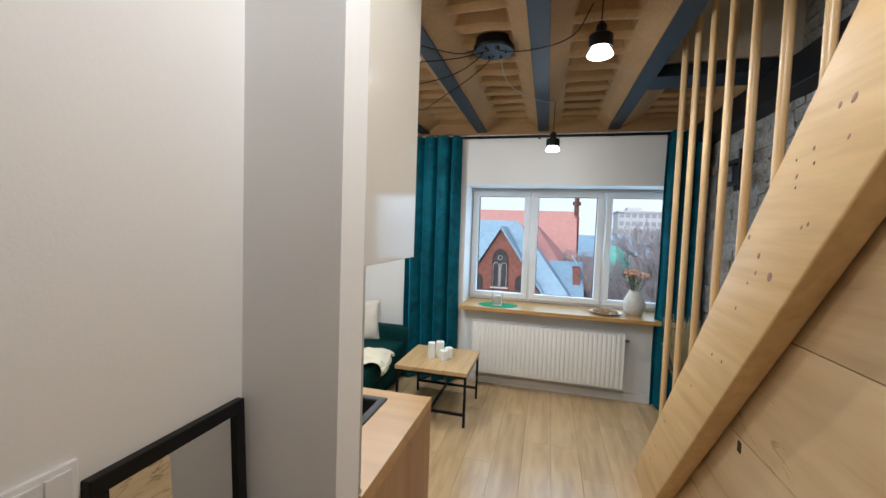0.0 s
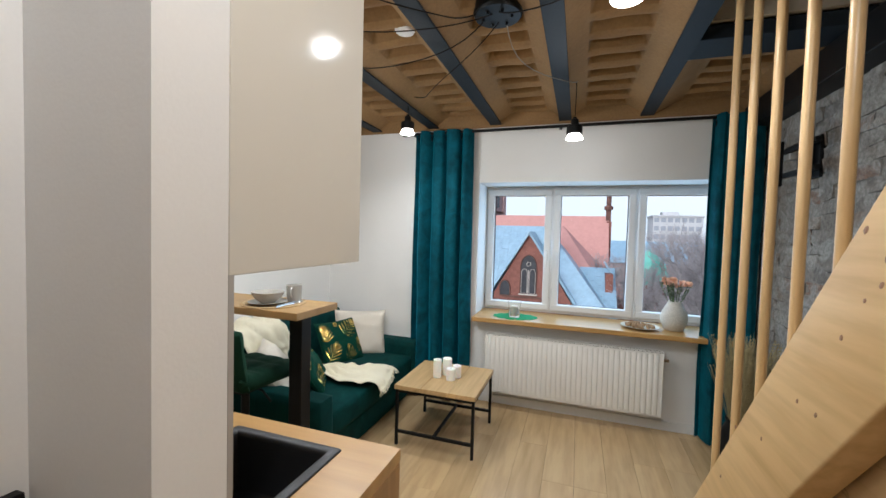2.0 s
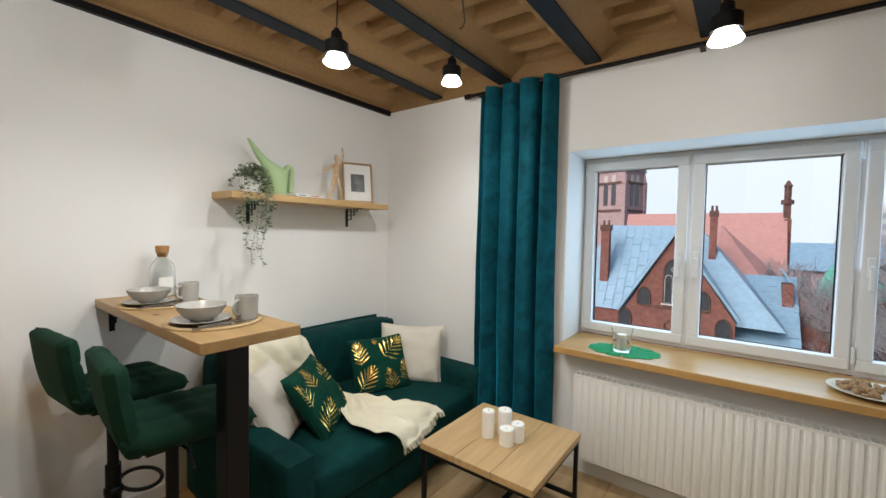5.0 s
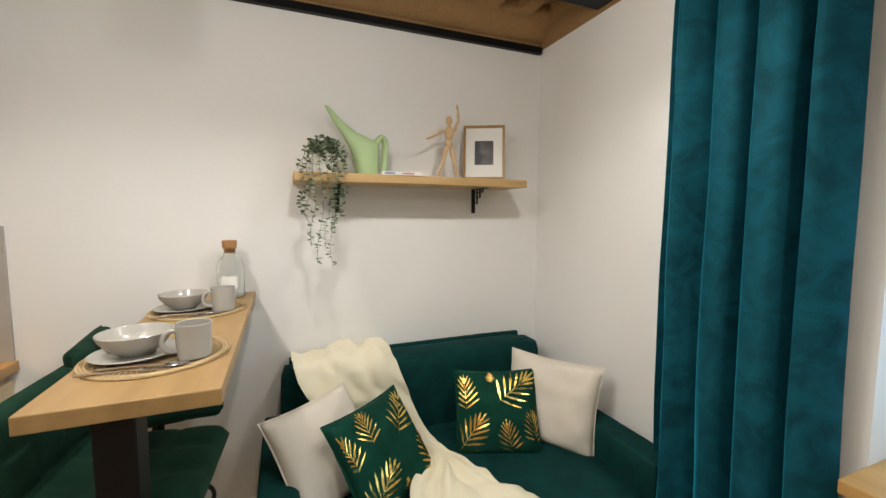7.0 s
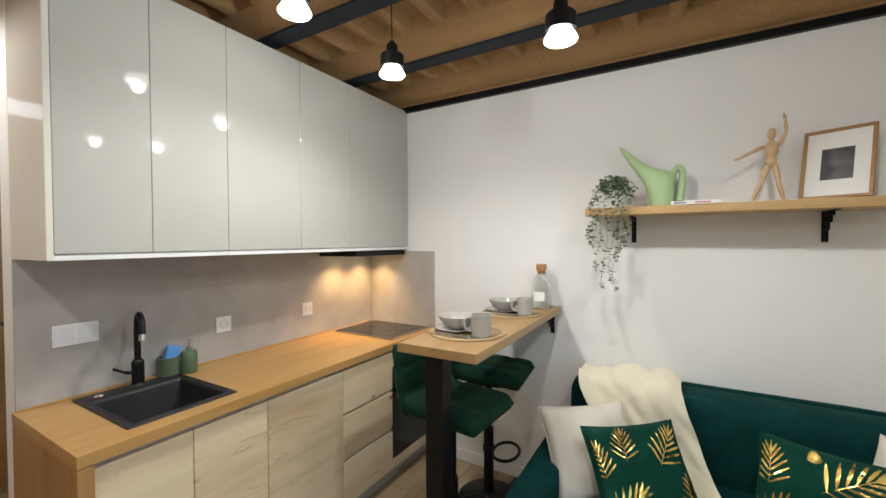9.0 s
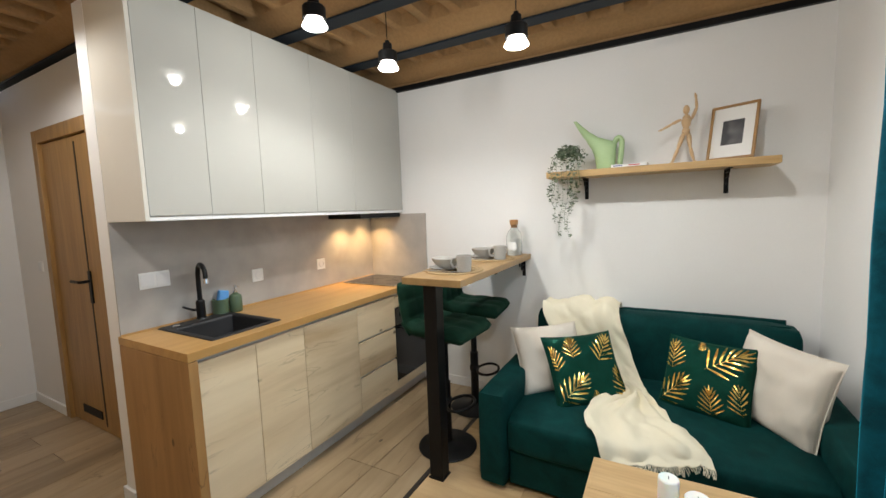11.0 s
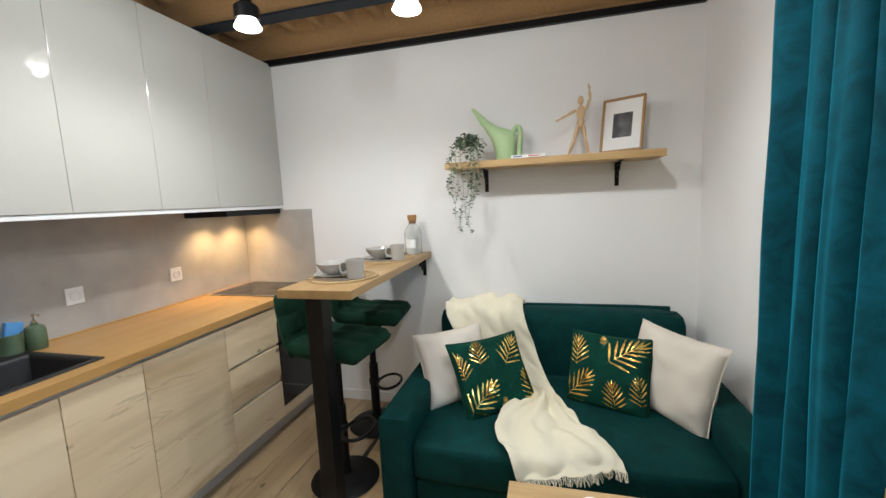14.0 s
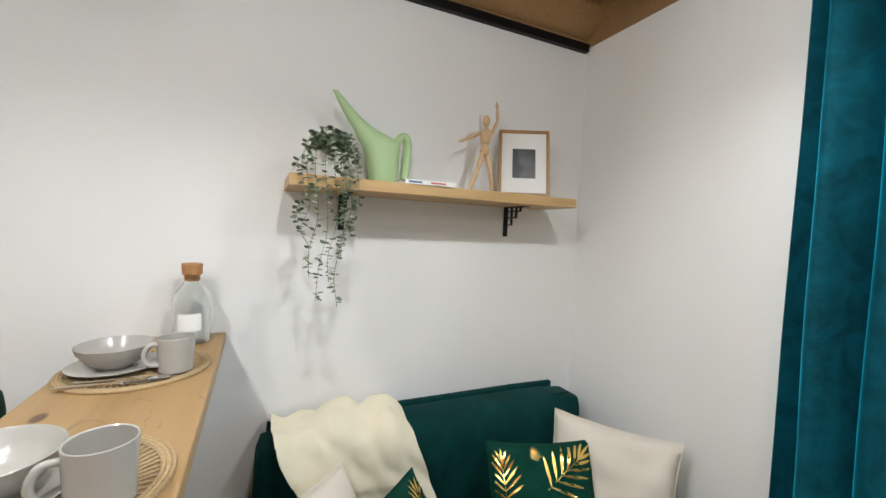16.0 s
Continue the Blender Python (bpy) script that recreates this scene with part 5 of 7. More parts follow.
def pillow(name, m, w, h, t, mat, label, leaves=()):
    ob = thing(name, 0, 0, 0, 0, label, "cushion", "cushions on the sofa")
    ob.matrix_world = m
    bm = bmesh.new()
    n = 22
    grids = []
    for side in (1, -1):
        g = [[bm.verts.new(pillow_point(2 * i / n - 1, 2 * j / n - 1, w, h, t, side)) for j in range(n + 1)] for i in range(n + 1)]
        grids.append(g)
        for i in range(n):
            for j in range(n):
                q = (g[i][j], g[i + 1][j], g[i + 1][j + 1], g[i][j + 1])
                bm.faces.new(q if side == 1 else q[::-1])
    bmesh.ops.remove_doubles(bm, verts=bm.verts, dist=0.0005)
    cover = part("cover", bm, mat, ob, "", 1.3)
    rim = [(-1 + 2 * k / 14, -1) for k in range(14)] + [(1, -1 + 2 * k / 14) for k in range(14)] + [(1 - 2 * k / 14, 1) for k in range(14)] + [(-1, 1 - 2 * k / 14) for k in range(14)]
    part("seam", tube(bmesh.new(), [pillow_point(a, b, w, h, t, 0) for a, b in rim], 0.0028, 6, True), mat, ob, "", 1.3)
    if leaves:
        for u0, v0, u1, v1 in leaves:
            lb = bmesh.new()
            d = Vector((u1 - u0, v1 - v0))
            size = d.length
            d.normalize()

            def at(s, side_):
                uu, vv = u0 + d.x * s - d.y * side_, v0 + d.y * s + d.x * side_
                if abs(uu) > 0.97 or abs(vv) > 0.97:
                    return None
                return pillow_point(uu, vv, w, h, t, 1) + Vector((0, 0, 0.0022))

            def blade(s, lean_, ln, wide):
                pts = []
                for f, wd in ((0.0, 0.25), (0.3, 0.9), (0.6, 1.0), (0.85, 0.6), (1.0, 0.0)):
                    cs, cw = s + ln * f * math.cos(lean_), ln * f * math.sin(lean_)
                    hw = wide * wd
                    pts.append((at(cs - hw * math.sin(lean_), cw + hw * math.cos(lean_)), at(cs + hw * math.sin(lean_), cw - hw * math.cos(lean_))))
                for (p1, p2), (p3, p4) in zip(pts, pts[1:]):
                    if None not in (p1, p2, p3, p4):
                        lb.faces.new([lb.verts.new(q) for q in (p1, p2, p4, p3)])

            nl = 6
            for k in range(nl):
                f = k / (nl - 1)
                ln = size * (0.30 + 0.20 * math.sin(math.pi * (0.25 + 0.55 * f)))
                for sd in (-1, 1):
                    blade(size * (0.06 + 0.60 * f), radians(58 - 36 * f) * sd, ln * (1 - 0.25 * f), size * 0.024)
            blade(size * 0.62, 0.0, size * 0.38, size * 0.024)
            blade(0.0, 0.0, size * 0.72, size * 0.010)
            bmesh.ops.remove_doubles(lb, verts=lb.verts, dist=0.0003)
            part("gold_leaf_print", lb, GOLD, cover, "gold foil palm leaf")
    return ob


def square(centre, across_, up_):
    """A cushion's frame from its middle and the directions of its width and height."""
    a = Vector(across_).normalized()
    n = a.cross(Vector(up_)).normalized()
    u = n.cross(a)
    return Matrix.Translation(centre) @ Matrix((a, u, n)).transposed().to_4x4()


PALMS_A = [(-0.36, 0.26, -0.26, 0.98), (0.32, 0.14, 0.86, 0.92), (-0.82, -0.02, -0.93, 0.72), (-0.88, -0.80, -0.05, -0.16), (0.93, -0.88, 0.74, 0.0), (0.0, -0.92, 0.06, -0.58)]
PALMS_B = [(-0.74, 0.02, -0.78, 0.90), (0.0, 0.20, 0.93, 0.92), (-0.94, -0.86, -0.28, -0.02), (0.28, -0.93, 0.14, -0.16), (0.88, -0.70, 0.72, 0.05), (-0.12, 0.66, -0.18, 0.95)]
pillow("linen_cushion", square((-1.562, 2.622, 0.552), (-0.225, 0.328, 0.014), (-0.188, -0.125, 0.326)), 0.42, 0.42, 0.075, LINEN, "oatmeal linen cushion leaning in the sofa corner")
pillow("green_cushion", square((-1.468, 2.836, 0.545), (-0.225, 0.328, 0.014), (-0.188, -0.125, 0.326)), 0.415, 0.415, 0.062, GREENC, "green velvet cushion with gold palm leaves", PALMS_A)
pillow("green_cushion", square((-1.578, 3.420, 0.552), (0.137, 0.377, 0.0), (-0.162, 0.060, 0.332)), 0.415, 0.400, 0.062, GREENC, "green velvet cushion with gold palm leaves", PALMS_B)
pillow("linen_cushion", square((-1.545, 3.705, 0.572), (0.362, 0.245, -0.01), (-0.056, 0.092, 0.386)), 0.475, 0.43, 0.080, LINEN, "oatmeal linen cushion beside the sofa arm")

# throw: over the back, down to the seat and across it
spine = bend([(-2.07, 2.74, 0.60), (-2.06, 2.74, 0.76), (-1.96, 2.74, 0.800), (-1.835, 2.75, 0.785), (-1.80, 2.80, 0.66), (-1.77, 2.89, 0.50), (-1.67, 3.02, 0.43), (-1.50, 3.11, 0.42), (-1.33, 3.08, 0.42), (-1.17, 3.11, 0.425), (-1.045, 3.18, 0.412), (-1.002, 3.20, 0.335)], 8)
wid = bend([(0.44, 0, 0), (0.46, 0, 0), (0.47, 0, 0), (0.47, 0, 0), (0.45, 0, 0), (0.39, 0, 0), (0.25, 0, 0), (0.16, 0, 0), (0.34, 0, 0), (0.45, 0, 0), (0.45, 0, 0), (0.42, 0, 0)], 8)
sidev = bend([(0, 1, 0), (0, 1, 0), (0, 1, 0), (0, 1, 0), (0, 1, 0), (0.12, 0.98, 0), (0.4, 0.9, 0), (0.45, 0.88, 0), (0.2, 0.97, 0), (-0.1, 1, 0), (-0.2, 1, 0.0), (-0.2, 1, 0)], 8)
nS = len(spine) - 1


def throw_at(u, v):
    i = min(nS, max(0, u * nS))
    k = min(nS - 1, int(i))
    f = i - k
    c = spine[k].lerp(spine[k + 1], f)
    w = wid[k].lerp(wid[k + 1], f).x
    s = sidev[k].lerp(sidev[k + 1], f).normalized()
    d = (spine[k + 1] - spine[k]).normalized()
    nrm = s.cross(d)
    if nrm.z < 0 and u > 0.1:
        nrm = -nrm
    if u <= 0.1:
        nrm = Vector((-0.3, 0, 0.3)) if u > 0.05 else Vector((-1, 0, 0))
    gather = max(0.0, 0.44 - w) / 0.31
    fold = (0.012 + 0.022 * gather) * (0.5 + 0.5 * math.sin(v * (15 + 10 * gather) + 9 * u + 3 * noise.noise((u * 5, v * 2, 3)))) + 0.042 * abs(noise.noise((u * 9 + v * 2.5, v * 4 - u * 5, 8))) + 0.010 * abs(noise.noise((u * 22, v * 9, 4)))
    if 0.12 < u < 0.4:
        fold += 0.055 * max(0.0, noise.noise((u * 8, v * 3.2, 14)) + 0.25)
    wav = 0.025 * noise.noise((u * 5, 0, 2 + round(v)))
    p = c + s * ((v - 0.5) * w + wav) + nrm * fold
    if u > 0.45:
        seat = 0.416 if p.x < -1.06 else 0.416 - max(0, (p.x + 1.06)) * 0.6
        p.z = max(p.z, seat)
    return p


bm = sheet(bmesh.new(), throw_at, 120, 34, 0.004)
th = thing("throw_blanket", 0, 0, 0, 0, "cream fringed throw draped over the sofa back and seat", "blanket")
part("cloth", bm, THROW, th, "", 1.4)
rnd = random.Random(21)
bm = bmesh.new()
for k in range(90):
    v = k / 89
    p = throw_at(1.0, v)
    q = throw_at(0.985, v)
    d = (p - q).normalized() + Vector((rnd.uniform(0.0, 0.3), rnd.uniform(-0.3, 0.3), rnd.uniform(-0.8, -0.3)))
    d.normalize()
    tube(bm, [p, p + d * 0.014, p + d * 0.024 + Vector((0.002, rnd.uniform(-0.01, 0.01), -0.012))], 0.0016, 4)
tagged(part("fringe", bm, THROW, th, "short knotted fringe"), kind="stuff")

# ---- coffee table and candles ----
TX0, TX1, TY0, TY1, TZ = -0.833, -0.232, 2.977, 3.581, 0.440
tb = thing("coffee_table", (TX0 + TX1) / 2, (TY0 + TY1) / 2, 0, 0, "low oak plank coffee table on black steel legs", "coffee table")
hx, hy = (TX1 - TX0) / 2, (TY1 - TY0) / 2
for k in range(3):
    a = -hx + k * 2 * hx / 3
    part("plank", cube(a + 0.001, a + 2 * hx / 3 - 0.001, -hy, hy, TZ - 0.032, TZ, 0.0025), TABLE, tb)
q = 0.010
for sx in (-1, 1):
    for sy in (-1, 1):
        lx, ly = sx * (hx - 0.018), sy * (hy - 0.018)
        part("leg", cube(lx - q, lx + q, ly - q, ly + q, 0, TZ - 0.033, 0.0015), BLACK, tb)
for sy in (-1, 1):
    ly = sy * (hy - 0.018)
    part("top_rail", cube(-hx + 0.028, hx - 0.028, ly - q, ly + q, TZ - 0.053, TZ - 0.033, 0.0015), BLACK, tb)
    part("stretcher", cube(-hx + 0.028, hx - 0.028, ly - q, ly + q, 0.09, 0.11, 0.0015), BLACK, tb)
for sx in (-1, 1):
    lx = sx * (hx - 0.018)
    part("top_rail", cube(lx - q, lx + q, -hy + 0.028, hy - 0.028, TZ - 0.053, TZ - 0.033, 0.0015), BLACK, tb)
part("stretcher", cube(-q, q, -hy + 0.028, hy - 0.028, 0.09, 0.11, 0.0015), BLACK, tb)


def candle(x, y, z, h, r, label="white pillar candle on the coffee table", group="candles on the table"):
    ob = thing("candle", x, y, z, 0, label, "candle", group)
    part("wax", lathe(bmesh.new(), [(0, 0), (r - 0.002, 0), (r, 0.002), (r, h - 0.004), (r - 0.003, h), (r * 0.55, h - 0.003), (0, h - 0.005)], 28), WAX, ob, "", 0.6)
    part("wick", tube(bmesh.new(), [(0, 0, h - 0.006), (0.0005, 0, h + 0.003), (0.0015, 0, h + 0.006)], 0.001, 5), WICK, ob)


candle(-0.599, 3.240, TZ, 0.138, 0.031, "tall white pillar candle on the coffee table")
candle(-0.545, 3.318, TZ, 0.130, 0.036)
candle(-0.487, 3.228, TZ, 0.085, 0.035, "short white pillar candle on the coffee table")
candle(-0.461, 3.299, TZ, 0.090, 0.033, "short white pillar candle on the coffee table")

# ---- curtains, rail, radiator ----
def curtain(x0, x1, folds, seed, label):
    ob = thing("curtain", (x0 + x1) / 2, 3.895, 0, 0, label, "curtain", "velvet curtains")
    w = x1 - x0

    def at(u, v):
        z = 2.47 - 2.455 * v
        a = 2 * math.pi * (folds * u + 0.34 * noise.noise((u * 3.3, v * 0.8, seed)) + 0.05 * noise.noise((u * 9, v * 3, seed)))
        deep = 0.060 + 0.030 * noise.noise((u * 6, 1, seed)) + 0.012 * v
        x = (u - 0.5) * w * (1 + 0.05 * v) + 0.018 * math.sin(a * 1.0 + 1.3) + 0.012 * noise.noise((u * 3, v * 3, seed + 2))
        deep_small = 0.010 * math.sin(2.6 * a + 4 * noise.noise((u * 3, v * 1.2, seed + 9))) + 0.008 * noise.noise((u * 17, v * 2.5, seed + 3))
        return Vector((x, deep_small + deep * math.sin(a) + 0.012 * noise.noise((u * 5, v * 4, seed + 5)), z))

    part("cloth", sheet(bmesh.new(), at, int(folds * 22), 44, 0.004), CURTAIN, ob, "", 1.4)
    for k in range(int(folds * 2)):
        u = (k + 0.5) / (folds * 2)
        p = at(u, 0.025)
        part("eyelet", tube(bmesh.new(), [(p.x, 0.022 * math.cos(t), p.z + 0.022 * math.sin(t)) for t in [i * math.pi / 6 for i in range(12)]], 0.004, 6, True), BLACK, ob)
    return ob


curtain(-1.115, -0.56, 4, 1, "floor-length petrol velvet curtain beside the window")
curtain(1.275, 1.60, 3, 7, "floor-length petrol velvet curtain near the brick wall")
rl = thing("curtain_rail", 0.2, 3.895, 2.455, 0, "black metal curtain rail over the window", "curtain rail")
part("rod", tube(bmesh.new(), [(-1.40, 0, 0), (1.44, 0, 0)], 0.0125, 12), BLACK, rl, "", 0.9)
part("finial", tube(bmesh.new(), [(-1.43, 0, 0), (-1.39, 0, 0)], 0.018, 12), BLACK, rl)
for x in (-1.33, 0.0, 1.35):
    bm = cube(x - 0.012, x + 0.012, 0.0, 0.104, -0.006, 0.006, 0.001)
    box(bm, x - 0.018, x + 0.018, 0.097, 0.104, -0.035, 0.035, 0.002)
    part("rail_bracket", bm, BLACK, rl)

rd = thing("radiator", 0.337, 3.83, 0.154, 0, "white ribbed panel radiator below the window board", "radiator")
rw, rh, rdp = 0.70, 0.498, 0.10
bm = bmesh.new()
nrib = 34
xs = []
for i in range(nrib):
    a = -rw + 0.02 + i * (2 * rw - 0.04) / nrib
    p = (2 * rw - 0.04) / nrib
    xs += [(a, 0.008), (a + p * 0.18, 0.0), (a + p * 0.62, 0.0), (a + p * 0.80, 0.008)]
xs.append((rw - 0.02, 0.008))
zs = [(0.0, 1), (0.012, 1), (0.035, 0), (rh - 0.035, 0), (rh - 0.012, 1), (rh, 1)]
g = [[bm.verts.new((x, 0.008 if flat else y, z)) for x, y in [(-rw, 0.008)] + xs + [(rw, 0.008)]] for z, flat in zs]
for a, b in zip(g, g[1:]):
    for i in range(len(a) - 1):
        bm.faces.new((a[i], a[i + 1], b[i + 1], b[i]))
part("front_panel", bm, RADW, rd, "ribbed steel front panel", 0.5)
part("back_panel", cube(-rw, rw, rdp - 0.012, rdp, 0.0, rh), RADW, rd)
for s in (-1, 1):
    part("side_cover", cube(s * rw - 0.003, s * rw + 0.003, 0.004, rdp, 0.0, rh, 0.002), RADW, rd)
bm = bmesh.new()
for k in range(46):
    x = -rw + 0.02 + k * (2 * rw - 0.04) / 45
    box(bm, x - 0.003, x + 0.003, 0.016, rdp - 0.016, rh - 0.006, rh)
box(bm, -rw, rw, 0.006, 0.018, rh - 0.004, rh + 0.002)
box(bm, -rw, rw, rdp - 0.018, rdp, rh - 0.004, rh + 0.002)
part("top_grille", bm, RADW, rd, "slotted top grille")
part("convector", cube(-rw + 0.02, rw - 0.02, 0.03, rdp - 0.03, 0.01, rh - 0.03), PLINTH, rd)
bm = tube(bmesh.new(), [(rw, 0.05, rh - 0.06), (rw + 0.045, 0.05, rh - 0.06)], 0.012, 10)
tube(bm, [(rw + 0.03, 0.05, rh - 0.06), (rw + 0.03, 0.168, rh - 0.06)], 0.008, 8)
part("valve", bm, CHROME, rd, "small chrome valve")
for x in (-0.5, 0.5):
    part("wall_hook", cube(x - 0.015, x + 0.015, rdp, 0.169, 0.05, rh - 0.05), RADW, rd)

# ---- things on the window board ----
fm = thing("leaf_mat", -0.135, 4.01, Z0, 8, "green felt leaf-shaped mat on the window board", "mat")
bm = bmesh.new()
ring = []
for k in range(288):
    a = 2 * math.pi * k / 288
    slit = max(0.0, 1 - abs(math.sin(a * 6)) * 4.5)
    r = 0.20 * (1 - 0.5 * slit) * (0.93 + 0.07 * abs(math.sin(a * 6)))
    ring.append((r * math.cos(a), 0.72 * r * math.sin(a)))
lo = [bm.verts.new((x, y, 0.0005)) for x, y in ring]
hi = [bm.verts.new((x, y, 0.004)) for x, y in ring]
c0 = bm.verts.new((0, 0, 0.004))
c1 = bm.verts.new((0, 0, 0.0005))
for k in range(288):
    j = (k + 1) % 288
    bm.faces.new((hi[k], hi[j], c0))
    bm.faces.new((lo[j], lo[k], c1))
    bm.faces.new((lo[k], lo[j], hi[j], hi[k]))
part("felt", bm, FELT, fm)
ch = thing("candle_glass", -0.140, 3.985, Z0 + 0.005, 0, "clear glass holder with a white candle on the green mat", "candle holder")
part("glass_cup", lathe(bmesh.new(), [(0, 0), (0.046, 0), (0.049, 0.004), (0.052, 0.10), (0.061, 0.135), (0.0585, 0.135), (0.049, 0.10), (0.046, 0.010), (0, 0.009)], 32), THIN, ch, "", 0.7)
part("wax", lathe(bmesh.new(), [(0, 0.010), (0.026, 0.010), (0.027, 0.012), (0.027, 0.097), (0.024, 0.10), (0, 0.097)], 24), WAX, ch, "white candle", 0.6)

vs_ = thing("flower_vase", 1.140, 4.065, Z0, 0, "speckled stone vase with peach carnations", "vase")
part("vase_body", lathe(bmesh.new(), [(0, 0), (0.062, 0), (0.070, 0.006), (0.094, 0.06), (0.100, 0.10), (0.090, 0.15), (0.066, 0.195), (0.052, 0.222), (0.053, 0.235), (0.048, 0.235), (0.046, 0.22), (0.05, 0.19), (0, 0.16)], 40), VASE, vs_, "rough speckled vase", 1.0)
rnd = random.Random(4)
for k in range(20):
    a = rnd.uniform(0, 2 * math.pi)
    r = rnd.uniform(0.05, 0.15)
    hgt = rnd.uniform(0.34, 0.44)
    ex, ey = r * math.cos(a) + (-0.035 if k < 8 else 0.03), 0.6 * r * math.sin(a) - 0.02
    ln = bend([(0.3 * ex, 0.3 * ey, 0.19), (0.6 * ex, 0.6 * ey, 0.28), (ex, ey, hgt)], 5)
    part("stem", tube(bmesh.new(), ln, 0.0022, 5), STEM, vs_)
    bm = bmesh.new()
    if k < 8:
        for q_ in range(34):
            d = Vector((rnd.uniform(-1, 1), rnd.uniform(-1, 1), rnd.uniform(-0.2, 1))).normalized()
            leaf(bm, ln[-1] + d * 0.006, d, Vector((rnd.uniform(-1, 1), rnd.uniform(-1, 1), 1)), rnd.uniform(0.026, 0.038))
        part("blossom", bm, PETAL, vs_, "peach carnation")
    else:
        for q_ in range(12):
            d = Vector((rnd.uniform(-1, 1), rnd.uniform(-1, 1), rnd.uniform(-0.2, 0.8))).normalized()
            leaf(bm, ln[len(ln) // 2 + q_ % (len(ln) // 2)], d, Vector((0, 0, 1)), rnd.uniform(0.02, 0.035))
        part("greenery", bm, LEAF, vs_)
bp = thing("nut_plate", 0.885, 4.02, Z0, 0, "pale plate of nuts on the window board", "plate")
part("dish", lathe(bmesh.new(), [(0, 0), (0.07, 0), (0.08, 0.003), (0.142, 0.020), (0.145, 0.024), (0.140, 0.024), (0.08, 0.009), (0, 0.007)], 40), DISH, bp, "", 0.8)
for k in range(72):
    a, r = rnd.uniform(0, 2 * math.pi), 0.108 * math.sqrt(rnd.random())
    bm = bmesh.new()
    bmesh.ops.create_icosphere(bm, subdivisions=1, radius=rnd.uniform(0.010, 0.015), matrix=Matrix.Translation((r * math.cos(a), r * math.sin(a), 0.020 + 0.016 * (1 - r / 0.1) + rnd.uniform(0, 0.006))) @ Euler((rnd.uniform(0, 3), rnd.uniform(0, 3), 0)).to_matrix().to_4x4() @ Matrix.Diagonal((1.25, 0.9, 0.9, 1)))
    part("nut", bm, NUT, bp, "", 1.2)

# ---- corner by the brick wall ----
gr = thing("dried_grass_vase", 1.43, 3.50, 0, 0, "bundle of dried grass in a dark floor vase", "dried grass")
part("floor_vase", lathe(bmesh.new(), [(0, 0), (0.085, 0), (0.10, 0.01), (0.115, 0.12), (0.10, 0.26), (0.07, 0.33), (0.075, 0.36), (0.068, 0.36), (0.06, 0.33), (0, 0.30)], 32), BLACK, gr, "", 0.8)
bm = bmesh.new()
for k in range(520):
    a = rnd.uniform(0, 2 * math.pi)
    r = rnd.uniform(0.02, 0.20)
    h = rnd.uniform(0.66, 0.93)
    ex, ey = r * math.cos(a), r * math.sin(a)
    p0 = Vector((0.2 * ex, 0.2 * ey, 0.30))
    p1 = Vector((ex, ey, h))
    md = p0.lerp(p1, 0.55) + Vector((rnd.uniform(-0.01, 0.01), rnd.uniform(-0.01, 0.01), 0.02))
    tube(bm, [p0, md, p1], [0.0012, 0.0016, 0.0006], 4)
    if k % 3 == 0:
        for j in range(7):
            c = md.lerp(p1, 0.45 + 0.08 * j)
            d = (p1 - md).normalized() + Vector((rnd.uniform(-0.4, 0.4), rnd.uniform(-0.4, 0.4), 0))
            leaf(bm, c, d, Vector((rnd.uniform(-1, 1), rnd.uniform(-1, 1), 0.2)), 0.013)
tagged(part("dry_grass", bm, DRY, gr, "straw-coloured dried stalks"), kind="stuff")

tv = thing("tv_bracket", E, 3.32, 2.03, 0, "black folding television wall mount on the brick wall", "wall mount")
part("wall_plate", cube(-0.02, 0.008, -0.11, 0.11, -0.12, 0.12, 0.003), BLACK, tv)
bm = cube(-0.085, -0.055, -0.20, 0.20, 0.06, 0.09, 0.003)
box(bm, -0.085, -0.055, -0.20, 0.20, -0.09, -0.06, 0.003)
part("cross_bar", bm, BLACK, tv)
for y in (-0.17, 0.17):
    part("upright", cube(-0.105, -0.083, y - 0.015, y + 0.015, -0.14, 0.14, 0.003), BLACK, tv)
part("arm", cube(-0.06, -0.018, -0.05, 0.05, -0.05, 0.05, 0.005), BLACK, tv)
part("hook_plate", cube(-0.065, -0.018, 0.12, 0.20, 0.02, 0.10, 0.004), PLINTH, tv, "bare metal hook plate")

# ---- hallway things ----
mr = thing("leaning_mirror", HX + 0.055, 0.575, 0, 0, "black-framed mirror leaning on the hallway wall", "mirror")
mr.matrix_world = pose(HX + 0.055, 0.575, 0.0, 0, -2.4, 0)
mw, mh, mf = 0.158, 1.165, 0.028
bm = bmesh.new()
box(bm, -0.012, 0.012, -mw, mw, 0.0, mf, 0.002)
box(bm, -0.012, 0.012, -mw, mw, mh - mf, mh, 0.002)
box(bm, -0.012, 0.012, -mw, -mw + mf, mf, mh - mf, 0.002)
box(bm, -0.012, 0.012, mw - mf, mw, mf, mh - mf, 0.002)
part("mirror_frame", bm, BLACK, mr, "flat black frame")
part("mirror_glass", cube(-0.008, 0.004, -mw + mf - 0.002, mw - mf + 0.002, mf - 0.002, mh - mf + 0.002), MIRROR, mr, "silvered glass")
sw = thing("hall_switch", HX, 0.365, 1.165, 0, "white double light switch on the hallway wall", "switch")
part("cover_plate", cube(0.0, 0.008, -0.045, 0.045, -0.04, 0.04, 0.002), TRIM, sw)
part("rocker", cube(0.006, 0.0115, -0.035, -0.002, -0.03, 0.03, 0.001), PVC, sw)
